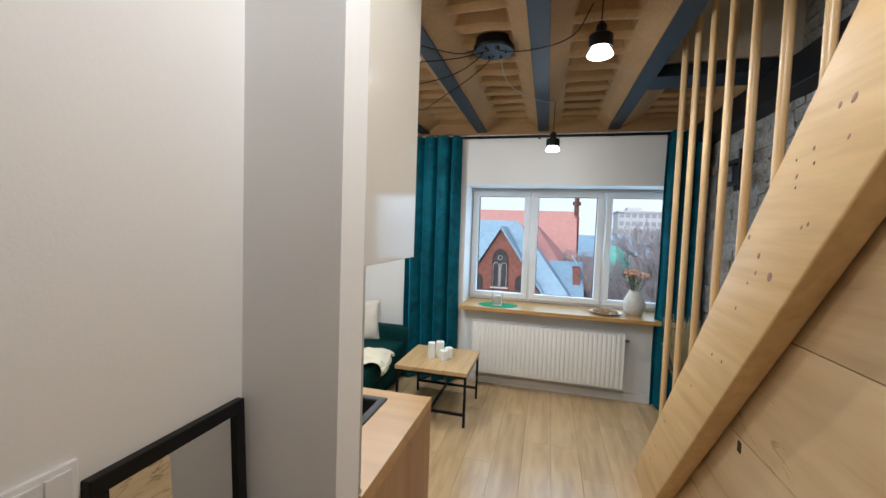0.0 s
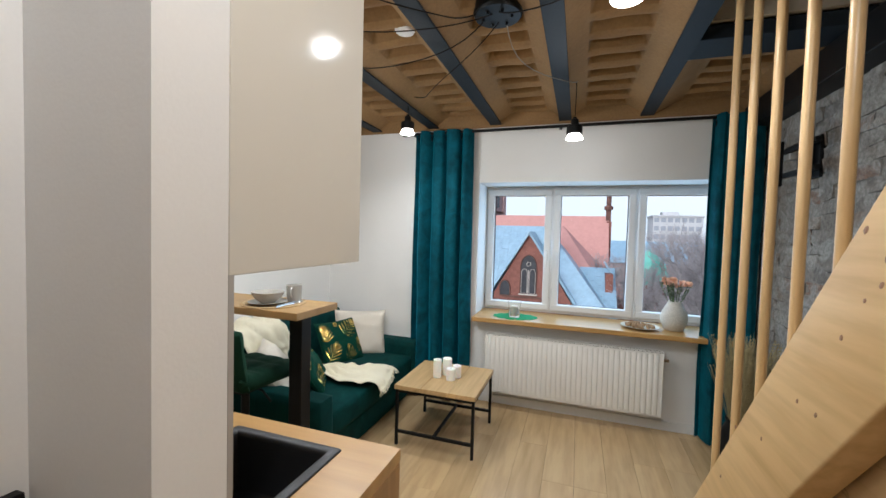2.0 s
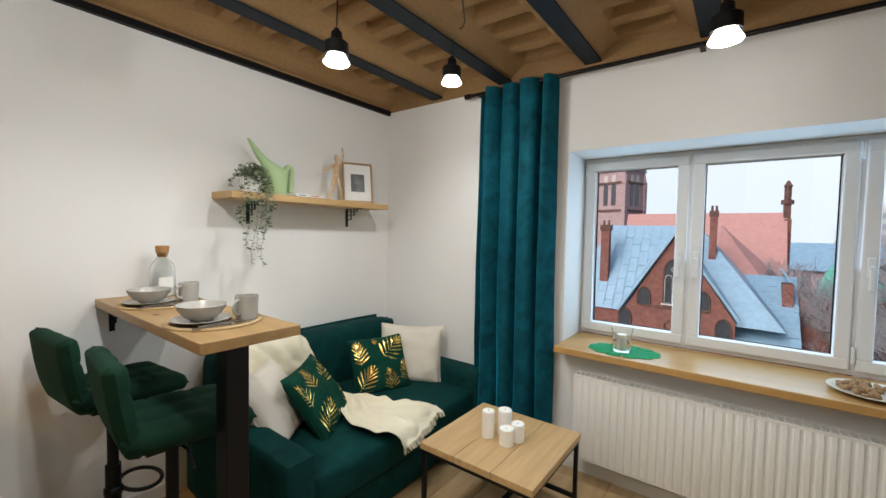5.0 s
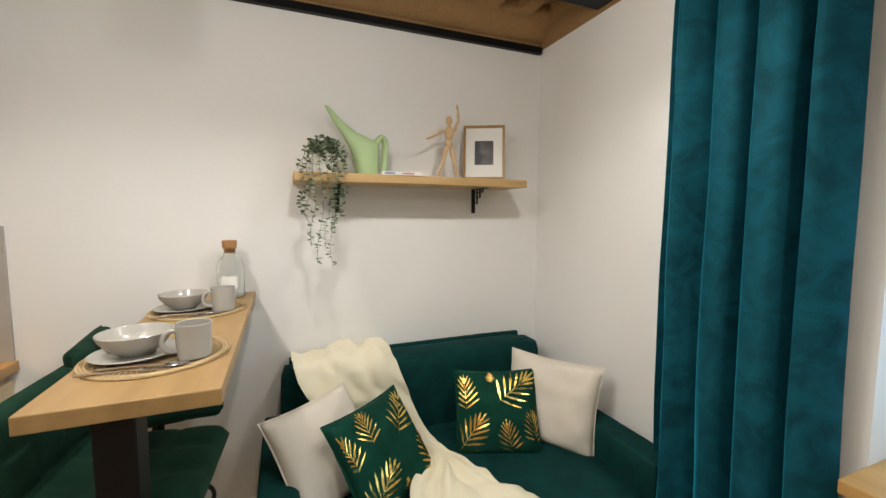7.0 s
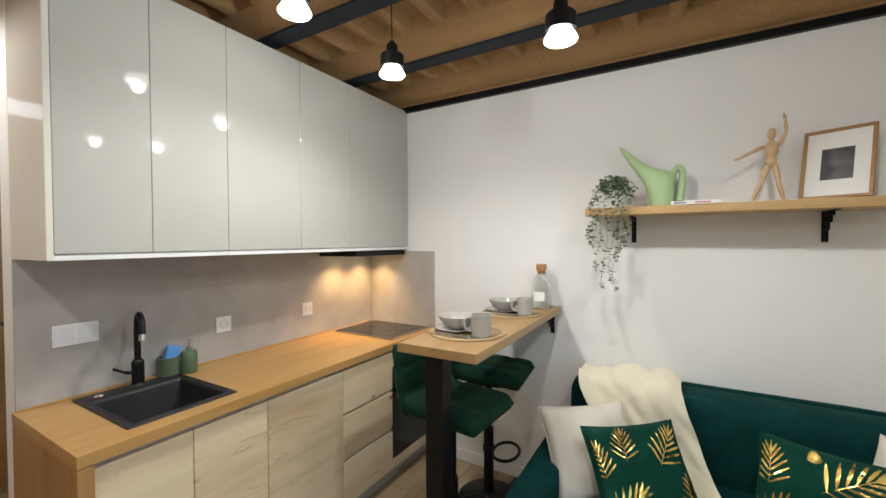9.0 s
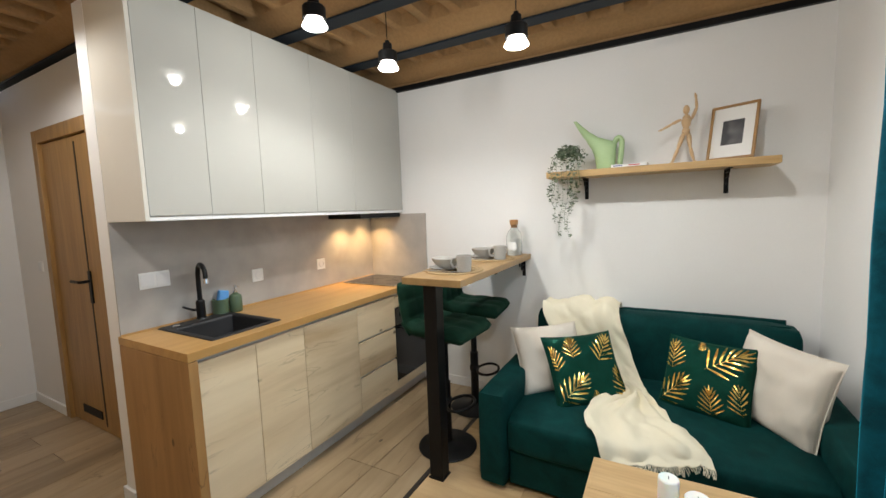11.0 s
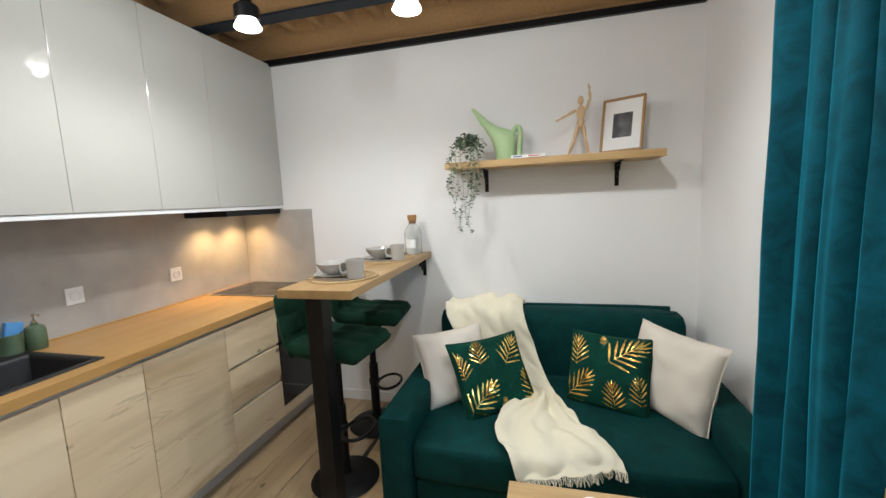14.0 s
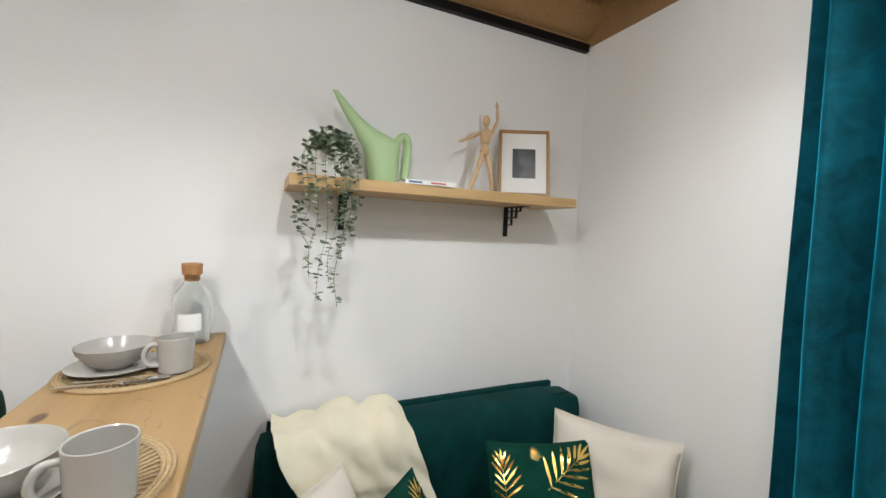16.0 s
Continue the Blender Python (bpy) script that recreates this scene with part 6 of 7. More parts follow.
part("rocker", cube(0.006, 0.0115, 0.002, 0.035, -0.03, 0.03, 0.001), PVC, sw)
sw2 = thing("hall_switch", HX, -0.92, 1.15, 0, "small white light switch beside the door", "switch")
part("cover_plate", cube(0.0, 0.008, -0.04, 0.04, -0.04, 0.04, 0.002), TRIM, sw2)
part("rocker", cube(0.006, 0.0115, -0.03, 0.03, -0.03, 0.03, 0.001), PVC, sw2)
hl = thing("hall_ceiling_lamp", 0.45, 0.52, 2.44, 0, "round lit ceiling lamp in the hallway", "ceiling lamp")
part("lamp_base", lathe(bmesh.new(), [(0, 0.16), (0.03, 0.16), (0.03, 0.075), (0.062, 0.07), (0.066, 0.05), (0, 0.05)], 32), TRIM, hl, "", 0.6)
part("diffuser", lathe(bmesh.new(), [(0.038, 0.05), (0.035, 0.035), (0.02, 0.026), (0, 0.024)], 32), glow("hall_diffuser", (1.0, 0.95, 0.88), 2.0), hl, "glowing white diffuser", 0.7)
hall = lamp_at("hall_ceiling_lamp_light", 0.45, 0.52, 2.44, 9.7, 0.03, (1.0, 0.98, 0.95), 'SPOT')
hall.data.spot_size, hall.data.spot_blend = radians(172), 0.3

# ---- outside the window: church, town and trees, four storeys below ----
GZ = -14.0
BRICKR = plain("red_church_brick", (0.19, 0.078, 0.062), 0.9, grain=9.0, vary=0.35, bump=0.3)
# distance haze is put into this brick's paler, greyer colour
BRICKP = plain("hazed_far_brick", (0.36, 0.25, 0.255), 0.9, grain=4.0, vary=0.25, bump=0.3)
BRICKD = plain("dark_weathered_brick", (0.11, 0.055, 0.045), 0.9, grain=2.0, vary=0.35, bump=0.3)
SHEET = plain("blue_grey_sheet_roof", (0.22, 0.35, 0.46), 0.4, grain=0.8, vary=0.14, bump=0.05)
# red tile, paled towards pink for the haze over the nave
REDT = plain("hazed_red_tile", (0.43, 0.225, 0.205), 0.85, grain=1.2, vary=0.08, bump=0.2)
COPPER = plain("green_copper", (0.12, 0.40, 0.34), 0.6, grain=1.2, vary=0.2)
PALE = plain("pale_limestone", (0.46, 0.43, 0.40), 0.8, grain=2.0, vary=0.12)
DARKPANE = plain("dark_window_glass", (0.045, 0.05, 0.06), 0.2, vary=0.3, grain=1.0, bump=0.0)
# far concrete, lightened and blued to stand in for haze
CONCRETE = plain("hazed_concrete_panel", (0.44, 0.46, 0.49), 0.85, grain=0.6, vary=0.1)
# bark greyed and lightened, so its colour carries the haze
BARK = plain("hazed_bark", (0.29, 0.275, 0.29), 0.9, grain=3.0, vary=0.3)
SOIL = plain("winter_ground", (0.085, 0.075, 0.055), 0.95, grain=0.15, vary=0.35)
setting("ground", cube(-900, 900, N + 3, 1800, GZ - 1, GZ), SOIL, "winter grass and soil far below the window")


HAZE = glow("pale_overcast_sky", (0.81, 0.895, 1.0), 0.36)
HAZE.node_tree.nodes["Principled BSDF"].inputs["Base Color"].default_value = (0, 0, 0, 1)
setting("backdrop", sheet(bmesh.new(), lambda u, v: Vector((900 * math.cos(math.pi * u), 300 + 900 * math.sin(math.pi * u), GZ - 5 + 700 * v)), 24, 2), HAZE, "pale overcast sky at the horizon")


def prism(bm, a, b, left, right):
    """A gable roof: ridge from a to b, with eaves left and right given as offsets (x, y, z)."""
    a, b, l, r = Vector(a), Vector(b), Vector(left), Vector(right)
    t = Vector((0, 0, 0.18))
    for s in (l, r):
        top = [bm.verts.new(q) for q in (a, b, b + s, a + s)]
        low = [bm.verts.new(q - t) for q in (a, b, b + s, a + s)]
        bm.faces.new(top)
        bm.faces.new(low[::-1])
        for i in range(4):
            j = (i + 1) % 4
            bm.faces.new((top[j], top[i], low[i], low[j]))
    return bm


def seams(parent, a, b, s, n, r=0.045, courses=5):
    a, b, s = Vector(a), Vector(b), Vector(s)
    bm = bmesh.new()
    for k in range(n + 1):
        p = a.lerp(b, k / n) + Vector((0, 0, 0.03))
        tube(bm, [p, p + s], r, 4)
    for c in range(1, courses + 1):
        for k in range(n):
            f = (c + 0.5 * (k % 2)) / (courses + 1)
            tube(bm, [a.lerp(b, k / n) + s * f + Vector((0, 0, 0.03)), a.lerp(b, (k + 1) / n) + s * f + Vector((0, 0, 0.03))], 0.025, 3)
    tagged(part("roof_seam", bm, SHEET, parent, "standing seams of the sheet roof"), kind="stuff")


def arch(x, z, w, h, y, d, point=1.0, n=7):
    """Outline of a pointed arch, foot centre at x, z."""
    pts = [(x - w / 2, z), (x + w / 2, z)]
    hs = h - w * 0.8 * point
    for k in range(n + 1):
        f = k / n
        pts.append((x + w / 2 * math.cos(f * math.pi / 2) ** 1.0, z + hs + (h - hs) * math.sin(f * math.pi / 2)))
    for k in range(n - 1, -1, -1):
        f = k / n
        pts.append((x - w / 2 * math.cos(f * math.pi / 2), z + hs + (h - hs) * math.sin(f * math.pi / 2)))
    return pts


def slab(pts, y0, y1):
    bm = bmesh.new()
    a = [bm.verts.new((x, y0, z)) for x, z in pts]
    b = [bm.verts.new((x, y1, z)) for x, z in pts]
    bm.faces.new(a)
    bm.faces.new(b[::-1])
    for i in range(len(a)):
        j = (i + 1) % len(a)
        bm.faces.new((a[i], b[i], b[j], a[j]))
    return bm


def band(pts, r, y):
    return tube(bmesh.new(), [(x, y, z) for x, z in pts], r, 4, True)


def gothic(parent, x, z, w, h, y, tracery=False, frame=None):
    win_ = part("window", slab(arch(x, z, w, h, y, 0), y - 0.06, y + 0.1), DARKPANE, parent, "dark pointed window")
    part("window_surround", band(arch(x, z, w, h, y, 0), 0.07, y - 0.08), frame or BRICKD, win_)
    if tracery:
        bm = bmesh.new()
        tube(bm, [(x, y - 0.1, z), (x, y - 0.1, z + h * 0.62)], 0.05, 4)
        for s in (-1, 1):
            tube(bm, [(px, y - 0.1, pz) for px, pz in arch(x + s * w / 4, z + 0.1, w * 0.36, h * 0.62, y, 0)], 0.032, 4, True)
        tube(bm, [(x + 0.26 * w / 2 * math.cos(t), y - 0.1, z + h * 0.77 + 0.26 * w / 2 * math.sin(t)) for t in [i * math.pi / 6 for i in range(12)]], 0.032, 4, True)
        part("tracery", bm, PALE, win_, "pale stone tracery")
    return win_


church = thing("church_wing", -4.7, 45, GZ, 0, "red brick church wing with a blue-grey sheet roof", "church")
C = Vector((-4.7, 45, GZ))


def loc(*p):
    return Vector(p) - C


def shifted(bm):
    bmesh.ops.translate(bm, verts=bm.verts, vec=-C)
    return bm


AP, EL, ER = (-4.75, 1.75), (-9.6, -6.2), (0.45, -6.0)
part("gable_wall", shifted(slab([(EL[0] + 0.4, GZ), (ER[0] - 0.3, GZ), (ER[0] - 0.3, ER[1]), AP, (EL[0] + 0.4, EL[1])], 45, 45.5)), BRICKR, church, "red brick gable wall")
D = Vector((0, 6.5, 0))
rb = bmesh.new()
a = Vector((AP[0], 44.8, AP[1] + 0.25))
prism(rb, a, a + D, (EL[0] - AP[0], 0, EL[1] - AP[1]), (ER[0] - AP[0], 0, ER[1] - AP[1]))
roof = part("roof", shifted(rb), SHEET, church, "blue-grey sheet metal roof")
for s in (EL, ER):
    part("verge", shifted(tube(bmesh.new(), [(AP[0], 44.75, AP[1] + 0.15), (s[0], 44.75, s[1] + 0.15)], 0.16, 4)), SHEET, church)
seams(church, a - C, a + D - C, (ER[0] - AP[0], 0, ER[1] - AP[1]), 9)
big = gothic(church, 0, -4.9 - GZ, 1.75, 4.3, -0.02, True)
part("sill", cube(-1.0, 1.0, -0.25, 0.02, -5.05 - GZ, -4.9 - GZ), PALE, big, "pale stone sill")
for gx in (-2.55, 2.35):
    gothic(church, gx, -5.2 - GZ, 1.15, 1.7, -0.02)
for gx in (-4.2, 4.0):
    gothic(church, gx, -7.6 - GZ, 1.2, 1.8, -0.02)
part("roundel", tube(bmesh.new(), [(0.7 * math.cos(t), -0.05, -7.0 - GZ + 0.5 * math.sin(t)) for t in [i * math.pi / 8 for i in range(16)]], 0.1, 4, True), BRICKD, church)
for gx in (-1.9, -0.6, 0.6, 1.9):
    w = gothic(church, gx, -10.6 - GZ, 0.9, 2.4, -0.02, False, PALE)
    part("glazing_bar", cube(gx - 0.05, gx + 0.05, -0.14, -0.06, -10.5 - GZ, -8.7 - GZ), PALE, w)
for z in (-5.3, -8.0):
    part("string_course", cube(-4.6 if z < -6 else -2.9, 4.6 if z < -6 else 2.9, -0.12, 0.05, z - GZ - 0.1, z - GZ + 0.1), BRICKD, church)
def hipped(bm, a, b, eaves):
    """A hipped roof: ridge from a to b, eaves as four corners from the front left on, anticlockwise."""
    r = [bm.verts.new(q) for q in (a, b)]
    e = [bm.verts.new(q) for q in eaves]
    for f in ((e[0], e[1], r[1], r[0]), (e[1], e[2], r[1]), (e[2], e[3], r[0], r[1]), (e[3], e[0], r[0])):
        bm.faces.new(f)
    bm.faces.new(e[::-1])
    return bm


# main roof on the far side, with hipped ends
part("main_roof", shifted(hipped(bmesh.new(), (-12.1, 51.5, 2.75), (-3.4, 51.5, 2.75), [(-15.6, 45.3, -6.0), (3.6, 45.3, -6.4), (3.6, 57.5, -6.0), (-15.6, 57.5, -6.0)])), SHEET, church, "blue-grey hipped sheet metal roof")
seams(church, loc(-12.1, 51.5, 2.75), loc(-3.4, 51.5, 2.75), (0, -6.2, -8.75), 10)
part("side_wall", shifted(cube(-15.3, -9.3, 45.6, 57, GZ, -6.1)), BRICKR, church, "red brick side wall")
for gx in (-14.2, -12.6, -11.0):
    gothic(church, gx + 4.75, -9.6 - GZ, 1.0, 2.2, 0.58)
rb = bmesh.new()
prism(rb, (-0.5, 53.5, -2.2), (4.7, 53.5, -2.2), (0, 5, -5), (0, -7.5, -5.9))
part("low_roof", shifted(rb), SHEET, church, "lower blue-grey sheet metal roof")
seams(church, loc(-0.5, 53.5, -2.2), loc(4.7, 53.5, -2.2), (0, -7.5, -5.9), 7)
part("low_wall", shifted(cube(0.3, 4.6, 46.4, 58, GZ, -8.2)), BRICKD, church, "dark brick lower wall")
dm = part("dormer", shifted(cube(3.55, 4.35, 50.2, 52.6, -5.0, -2.7)), BRICKR, church, "small brick roof turret")
rb = bmesh.new()
box(rb, -0.62, 0.62, -1.3, 1.3, -0.08, 0.08, m=pose(3.75, 51.3, -1.9, 0, 58, 0))
part("dormer_roof", shifted(rb), SHEET, dm, "steep blue-grey sheet roof")
part("annexe", shifted(cube(4.7, 9.5, 50.5, 57, GZ, -6.5)), BRICKR, church, "red brick annexe wall")
for lx, lz in ((0.15, -5.6), (0.75, -5.9)):
    part("snow_guard", shifted(rail(bmesh.new(), lx, lx + 0.5, lz, lz + 1.5, 48.7, 48.9, 0.07, 0)), PALE, church, "pale snow guard rail")
for cx, cy, z0, z1, w in ((-2.0, 49.5, -2.5, 4.1, 0.62), (-11.7, 47.5, -4.0, 2.6, 0.85)):
    ch_ = part("chimney", shifted(cube(cx - w / 2, cx + w / 2, cy - w / 2, cy + w / 2, z0, z1)), BRICKR, church, "red brick chimney")
    part("chimney_cap", shifted(cube(cx - w * 0.62, cx + w * 0.62, cy - w * 0.62, cy + w * 0.62, z1 - 0.5, z1 + 0.1)), BRICKD, ch_)
    for s in (-0.3, 0.3):
        part("chimney_pot", shifted(lathe(bmesh.new(), [(0, 0.0), (0.12, 0.0), (0.10, 0.45), (0.14, 0.5), (0, 0.5)], 8, cx + s * w, cy, z1 + 0.1)), BRICKD, ch_)

nave = thing("church_nave", -4, 66, GZ, 0, "church nave with a steep red tiled roof", "church")
rb = bmesh.new()
prism(rb, (-13.5, 66, 4.8), (4.6, 66, 4.8), (0, 7, -12), (0, -7, -12))
bmesh.ops.translate(rb, verts=rb.verts, vec=(4, -66, -GZ))
part("nave_roof", rb, REDT, nave, "red tiled roof")
part("nave_wall", cube(-9.3, 8.4, -6.6, 6.6, 0, 6.9), BRICKR, nave)
part("end_gable", slab([(8.3, 0), (9.0, 0), (9.0, 18), (8.3, 18)], -0.6, 0.6), BRICKR, nave)
pin = part("pinnacle", cube(8.2, 8.9, -0.4, 0.4, 0, 19.8), BRICKD, nave, "dark brick pinnacle")
part("pinnacle_top", lathe(bmesh.new(), [(0.62, 19.8), (0.62, 20.3), (0.34, 20.4), (0.36, 21.9), (0.45, 22.0), (0.1, 22.7), (0, 22.75)], 8, 8.55, 0), BRICKD, pin)
part("choir_roof", lathe(bmesh.new(), [(8.6, 8), (0.2, 16.9), (0, 17.0)], 8, 2.3, -8.5), REDT, nave, "red tiled polygonal roof")
part("choir_wall", lathe(bmesh.new(), [(7.6, 0), (7.6, 8.6), (0, 8.6)], 8, 2.3, -8.5), BRICKR, nave)

tower = thing("church_tower", -17.0, 75, GZ, -20.5, "red brick clock tower with a green copper spire", "church tower")
T = 2.75
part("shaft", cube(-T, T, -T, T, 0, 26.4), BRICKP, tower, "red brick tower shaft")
for s in (-1, 1):
    for t in (-1, 1):
        part("corner_buttress", cube(s * T - 0.35, s * T + 0.35, t * T - 0.35, t * T + 0.35, 0, 24.6), BRICKP, tower)
        part("corner_pinnacle", lathe(bmesh.new(), [(0.45, 24.6), (0.1, 26.2), (0, 26.3)], 6, s * T, t * T), BRICKP, tower)


def tower_face(turn):
    """One gabled face with a clock, two small belfry lights and two tall slits."""
    face = part("gable_face", slab([(-T, 26.2), (T, 26.2), (0, 30.6)], -T - 0.15, -T + 0.4), BRICKP, tower, "brick gable of the tower")
    face.matrix_basis = pose(0, 0, 0, 0, 0, turn)
    cl = part("clock_face", lathe(bmesh.new(), [(0, 0.0), (0.82, 0.0), (0.82, 0.12), (0, 0.14)], 24), PALE, face, "pale round clock face")
    cl.matrix_basis = pose(0, -T - 0.14, 27.2, 90)
    part("clock_ring", tube(bmesh.new(), [(0.86 * math.cos(t), -T - 0.22, 27.2 + 0.86 * math.sin(t)) for t in [i * math.pi / 10 for i in range(20)]], 0.09, 4, True), BRICKD, face)
    for lx in (-0.75, 0.75):
        part("belfry_light", slab(arch(lx, 24.5, 0.75, 1.2, 0, 0), -T - 0.1, -T + 0.1), PALE, face, "pale arched belfry light")
        part("belfry_slit", slab(arch(lx, 20.6, 0.8, 3.6, 0, 0), -T - 0.06, -T + 0.1), DARKPANE, face, "tall dark slit")
    for e in (-1, 1):
        part("gable_verge", tube(bmesh.new(), [(0, -T - 0.2, 30.7), (e * (T + 0.1), -T - 0.2, 26.3)], 0.14, 4), COPPER, face)


for turn in (0, 90, 180, 270):
    tower_face(turn)
part("spire", lathe(bmesh.new(), [(T * 1.36, 26.4), (T * 0.72, 32.0), (0.1, 50.0), (0, 50.1)], 4, 0, 0, 0, math.pi / 4, 2.25 * math.pi), COPPER, tower, "green copper spire")
for z in (10.0, 19.6, 24.2):
    part("string_course", cube(-T - 0.2, T + 0.2, -T - 0.2, T + 0.2, z, z + 0.35), BRICKD, tower)

flats = thing("apartment_block", 31, 160, GZ, 0, "distant concrete apartment block, paled for haze", "apartment building")
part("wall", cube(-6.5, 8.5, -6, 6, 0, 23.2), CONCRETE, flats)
part("roof", cube(-6.8, 8.8, -6.3, 6.3, 23.2, 23.8), CONCRETE, flats)
part("roof_house", cube(-3, 2, -2, 3, 23.8, 25.2), CONCRETE, flats)
base_w = cube(-0.75, 0.75, -0.05, 0.05, -0.75, 0.75)
wme = finish(base_w)
# panes kept light and bluish: the haze is in their colour
wme.materials.append(plain("hazed_far_window", (0.26, 0.29, 0.34), 0.5, vary=0.2))
for r in range(8):
    for c_ in range(7):
        o = new("window", wme)
        o.parent = flats
        o.location = (-5.4 + c_ * 2.1, -6.03, 2.2 + r * 2.85)
low = thing("town_house", 20, 95, GZ, 0, "long brick town house, paled for haze, behind bare trees", "house")
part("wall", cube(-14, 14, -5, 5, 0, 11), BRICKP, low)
rb = bmesh.new()
prism(rb, (-14.5, 0, 15), (14.5, 0, 15), (0, 5.6, -4.4), (0, -5.6, -4.4))
part("roof", rb, SHEET, low, "grey roof")
for c_ in range(9):
    o = new("window", wme)
    o.parent = low
    o.location = (-12 + c_ * 3.0, -5.03, 8.6)
pav = thing("copper_pavilion", 9.5, 60, GZ, 0, "small building with a green copper roof", "house")
part("wall", cube(-2.4, 2.4, -2.4, 2.4, 0, 9.5), BRICKR, pav)
part("roof", lathe(bmesh.new(), [(2.9, 9.5), (1.8, 12.4), (0.1, 14.2), (0, 14.2)], 4, 0, 0), COPPER, pav, "green copper roof")


def bare_tree(seed, height):
    rn = random.Random(seed)
    trunk, crown = bmesh.new(), bmesh.new()

    def grow(p, d, ln, r, depth):
        q = p + d * ln
        bow = Vector((rn.uniform(-1, 1), rn.uniform(-1, 1), 0)) * ln * 0.06
        r = max(r, 0.010)
        tube(trunk if depth < 2 else crown, [p, p.lerp(q, 0.5) + bow, q], [r, r * 0.85, r * 0.66], 6 if depth < 2 else 3, caps=False)
        if depth >= 7:
            return
        for k in range(3 if depth < 5 else 2):
            ax = Vector((rn.uniform(-1, 1), rn.uniform(-1, 1), rn.uniform(-0.3, 0.5)))
            nd = (d + ax.normalized() * rn.uniform(0.45, 0.85) + Vector((0, 0, 0.12))).normalized()
            grow(p.lerp(q, rn.uniform(0.6, 1.0)), nd, ln * rn.uniform(0.62, 0.82), r * 0.58, depth + 1)

    ob = thing("bare_tree", 0, 0, 0, 0, "tall bare winter tree with fine twigs", "tree", "bare trees outside")
    grow(Vector((0, 0, 0)), Vector((0, 0, 1)), height * 0.27, height * 0.018, 0)
    part("trunk", trunk, BARK, ob)
    tagged(part("crown", crown, BARK, ob, "fine bare branches and twigs"), kind="stuff")
    return ob


kinds = [bare_tree(1, 17.0), bare_tree(2, 15.0)]
spots = [(10.5, 44, 0, 1.05), (13.5, 47, 40, 1.45), (9.0, 50, 80, 1.0), (12.0, 55, 120, 1.25), (17, 60, 200, 1.35), (7.2, 53, 10, 0.92), (13.5, 38, 70, 0.95), (8.3, 39, 150, 0.7), (16, 70, 30, 1.3), (20, 75, 90, 1.2), (4.6, 60, 300, 1.1), (11, 66, 160, 1.2), (-14.5, 42.5, 20, 0.5), (-9, 70, 60, 1.45), (15.5, 52, 60, 1.3), (9.8, 34, 210, 0.62), (11.5, 41, 250, 0.85), (12.3, 36, 20, 0.8), (7.8, 46, 110, 0.8), (14.6, 43, 310, 1.25), (17.5, 50, 15, 1.4), (10.2, 47, 330, 1.15), (6.0, 57, 45, 1.0), (5.2, 52, 190, 0.72), (12.8, 50, 275, 1.35), (-6.5, 78, 100, 1.5), (10.9, 40, 85, 1.38), (13.0, 48, 140, 1.6), (9.6, 42, 35, 0.95)]
for i, (x, y, rz, s) in enumerate(spots):
    m = pose(x, y, GZ, 0, 0, rz)
    if i < 2:
        kinds[i].matrix_world = m @ Matrix.Diagonal((s, s, s, 1))
    else:
        c_ = copy_thing(kinds[i % 2], m)
        c_.matrix_world = m @ Matrix.Diagonal((s, s, s, 1))

# ---- floor boards and bricks ----
def boards(parent, x0, x1, y0, y1, along, wide, length, mat, name, gap=0.0012):
    """Boards of one width laid in a shifted bond; alike boards share a mesh."""
    cache = {}
    rnd = random.Random(3)
    a0, a1, b0, b1 = (y0, y1, x0, x1) if along == 'y' else (x0, x1, y0, y1)
    b = b0
    while b < b1 - 0.01:
        w = min(wide, b1 - b)
        a = a0 - rnd.choice((0.0, 0.33, 0.6)) * length
        while a < a1 - 0.005:
            s, e = max(a, a0), min(a + length, a1)
            L = e - s
            if L > 0.01:
                key = (round(L, 3), round(w, 3))
                if key not in cache:
                    hl, hw = L / 2 - gap, w / 2 - gap
                    bm = bmesh.new()
                    xs, ys = (hw, hl) if along == 'y' else (hl, hw)
                    lo = [bm.verts.new((x, y, -0.010)) for x, y in ((-xs, -ys), (xs, -ys), (xs, ys), (-xs, ys))]
                    md = [bm.verts.new((x, y, -0.0012)) for x, y in ((-xs, -ys), (xs, -ys), (xs, ys), (-xs, ys))]
                    c = 0.0007
                    hi = [bm.verts.new((x, y, 0.0)) for x, y in ((-xs + c, -ys + c), (xs - c, -ys + c), (xs - c, ys - c), (-xs + c, ys - c))]
                    for p, q in ((lo, md), (md, hi)):
                        for i in range(4):
                            bm.faces.new((p[i], p[(i + 1) % 4], q[(i + 1) % 4], q[i]))
                    bm.faces.new(hi)
                    me = finish(bm)
                    me.materials.append(mat)
                    cache[key] = me
                ob = new(name, cache[key])
                ob.parent = parent
                ca, cb = (s + e) / 2, b + w / 2
                ob.location = (cb, ca, 0) if along == 'y' else (ca, cb, 0)
            a += length
        b += wide


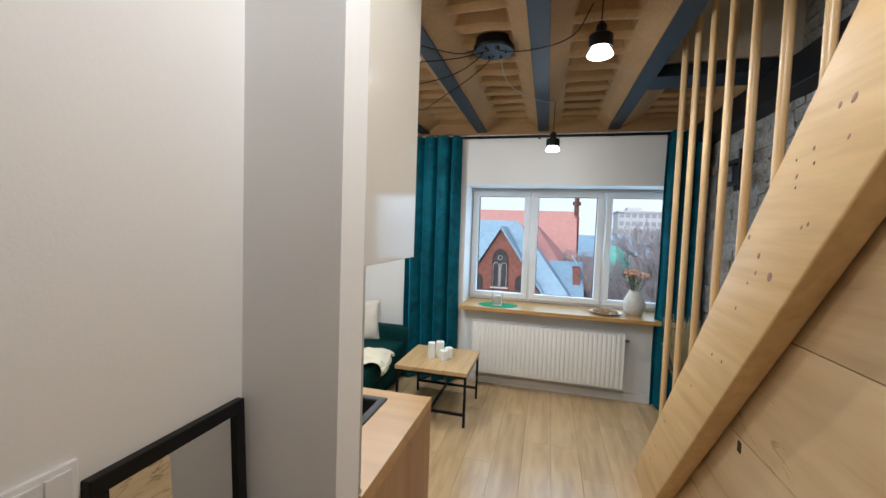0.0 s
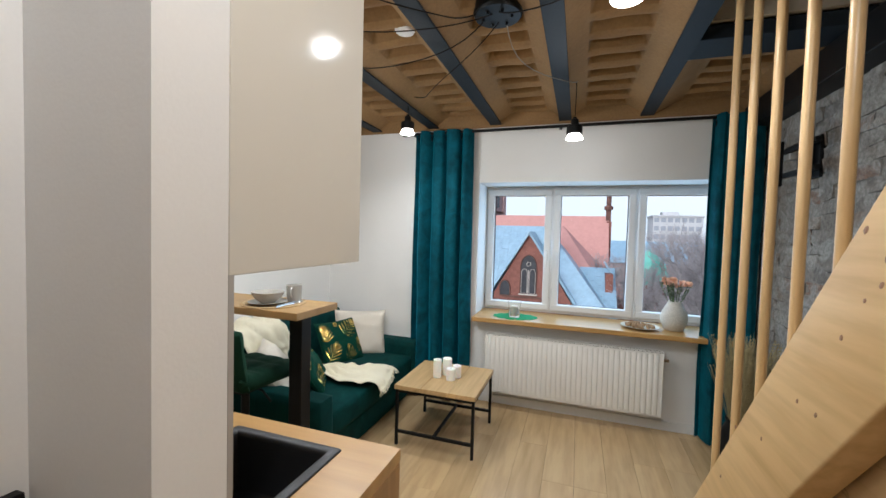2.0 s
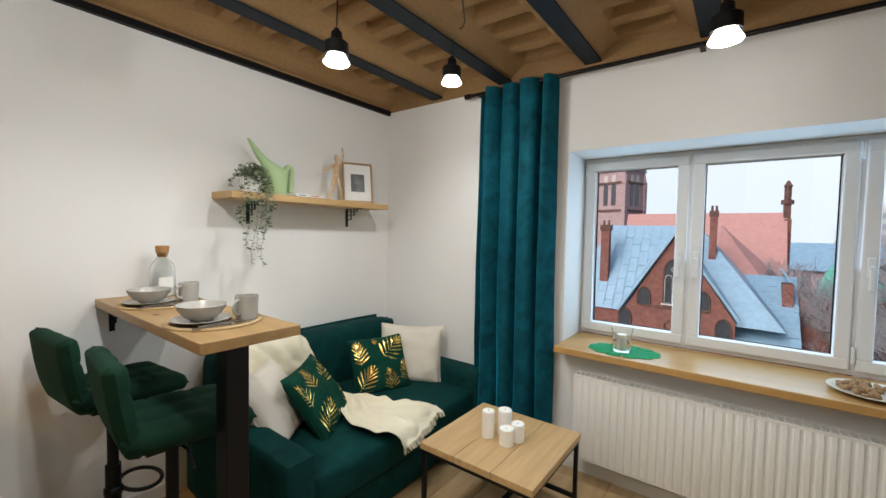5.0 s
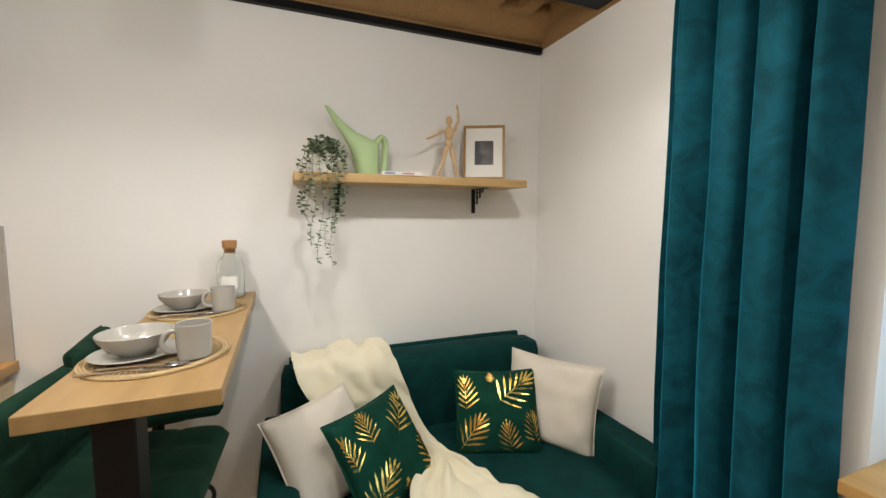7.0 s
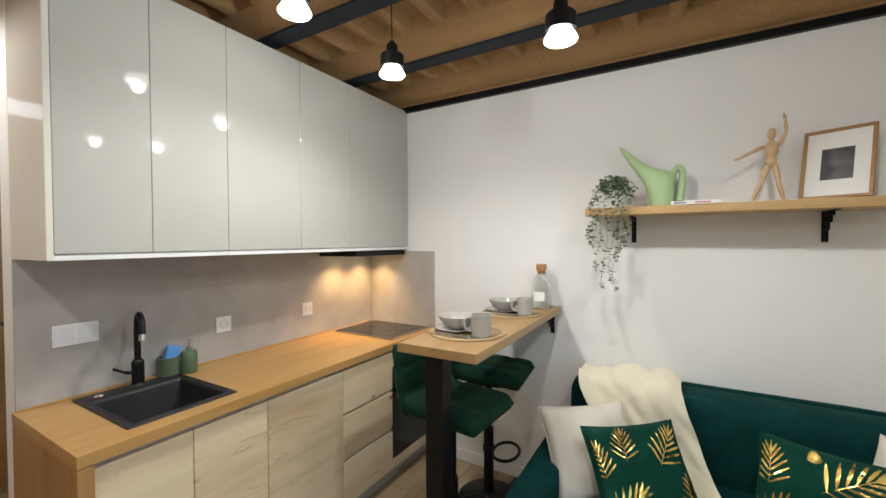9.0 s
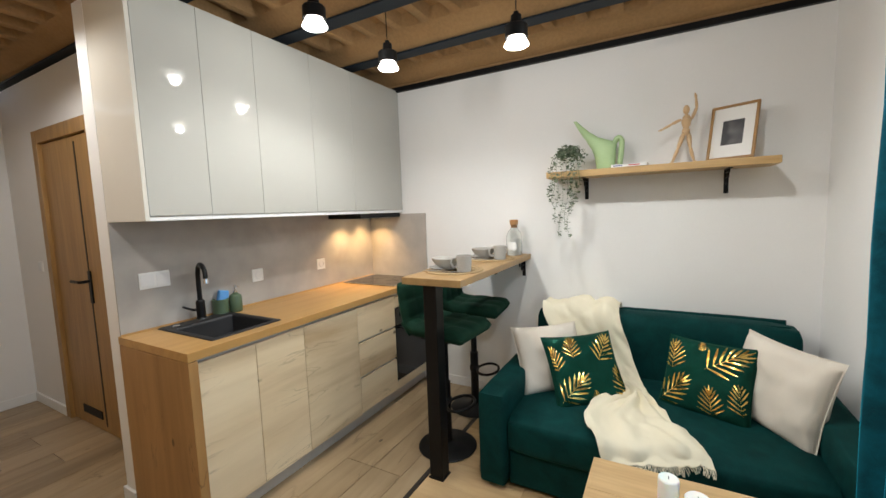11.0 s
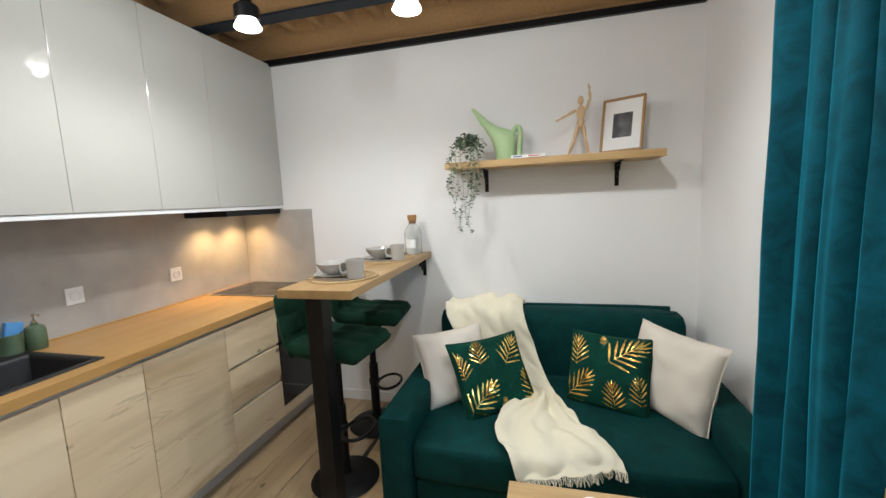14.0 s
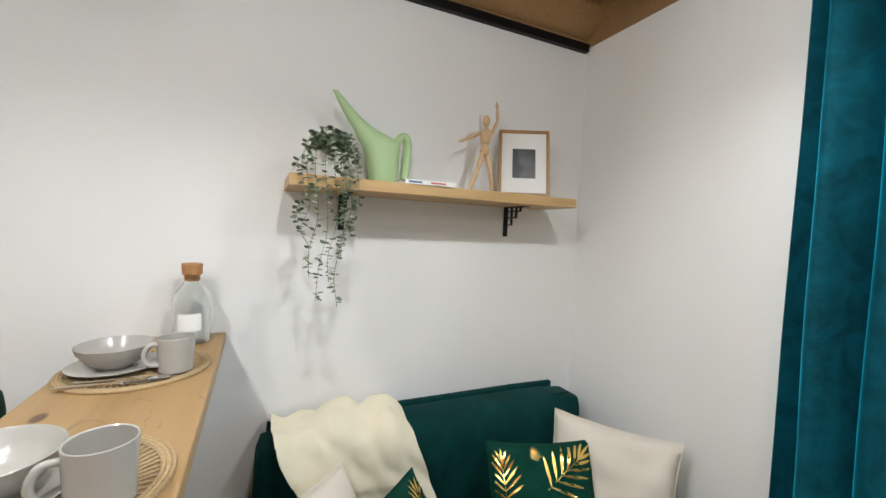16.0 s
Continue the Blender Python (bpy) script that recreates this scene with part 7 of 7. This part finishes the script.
fl = setting("floor", cube(W - 0.15, E + 0.15, S - 0.15, N + 0.4, -0.20, -0.008), CHURCHWOOD, "oak laminate living floor and darker wood-look hall tiles")
boards(fl, W, E, 2.085, N, 'y', 0.192, 1.285, LAMINATE, "floor_board", 0.0005)
boards(fl, W, E, S, 2.058, 'x', 0.196, 1.2, TILEWOOD, "floor_tile", 0.0016)
part("threshold_strip", cube(W, 1.0, 2.059, 2.084, -0.009, 0.003, 0.001), STRIP, fl, "dark threshold strip")

we = bpy.data.objects["wall_east"]
rnd = random.Random(9)
shapes = []
for k in range(12):
    bm = bmesh.new()
    hw = (0.122, 0.118, 0.10, 0.062, 0.126, 0.11)[k % 6]
    box(bm, -0.012, 0.02, -hw, hw, -0.0365, 0.0365)
    bmesh.ops.subdivide_edges(bm, edges=bm.edges[:], cuts=2, use_grid_fill=True)
    for v in bm.verts:
        j = noise.noise(v.co * 20 + Vector((k * 5, 0, 0)))
        v.co += Vector((0.014 * j if v.co.x < 0.0 else 0, 0.012 * noise.noise(v.co * 26 + Vector((0, k * 3, 0))), 0.012 * noise.noise(v.co * 26 + Vector((k, 3, 9)))))
    me = finish(bm, 1.2)
    me.materials.append(BRICKG)
    shapes.append((hw, me))
rest = bmesh.new()
z, r = 0.04, 0
while z < 3.85:
    y = 3.99 - rnd.uniform(0.0, 0.09)
    while y > S + 0.13:
        hw, me = shapes[rnd.randrange(12)]
        y -= hw
        near = 2.35 < y < 4.0 and z < 2.5
        if near and rnd.random() < 0.90:
            ob = new("brick", me)
            ob.parent = we
            ob.matrix_world = pose(E + 0.010 + rnd.uniform(-0.008, 0.006), y, z + rnd.uniform(-0.006, 0.006), rnd.uniform(-4, 4), rnd.uniform(-3, 3), 0)
        elif not near and z > 1.9:
            dx = rnd.uniform(-0.006, 0.006)
            box(rest, E - 0.002 + dx, E + 0.02, y - hw, y + hw, z - 0.033, z + 0.033, m=Matrix.Translation((0, 0, rnd.uniform(-0.005, 0.005))))
        y -= hw + rnd.uniform(0.002, 0.010)
    z += 0.077
    r += 1
tagged(part("bricks_beyond", rest, BRICKG, we), kind="stuff")
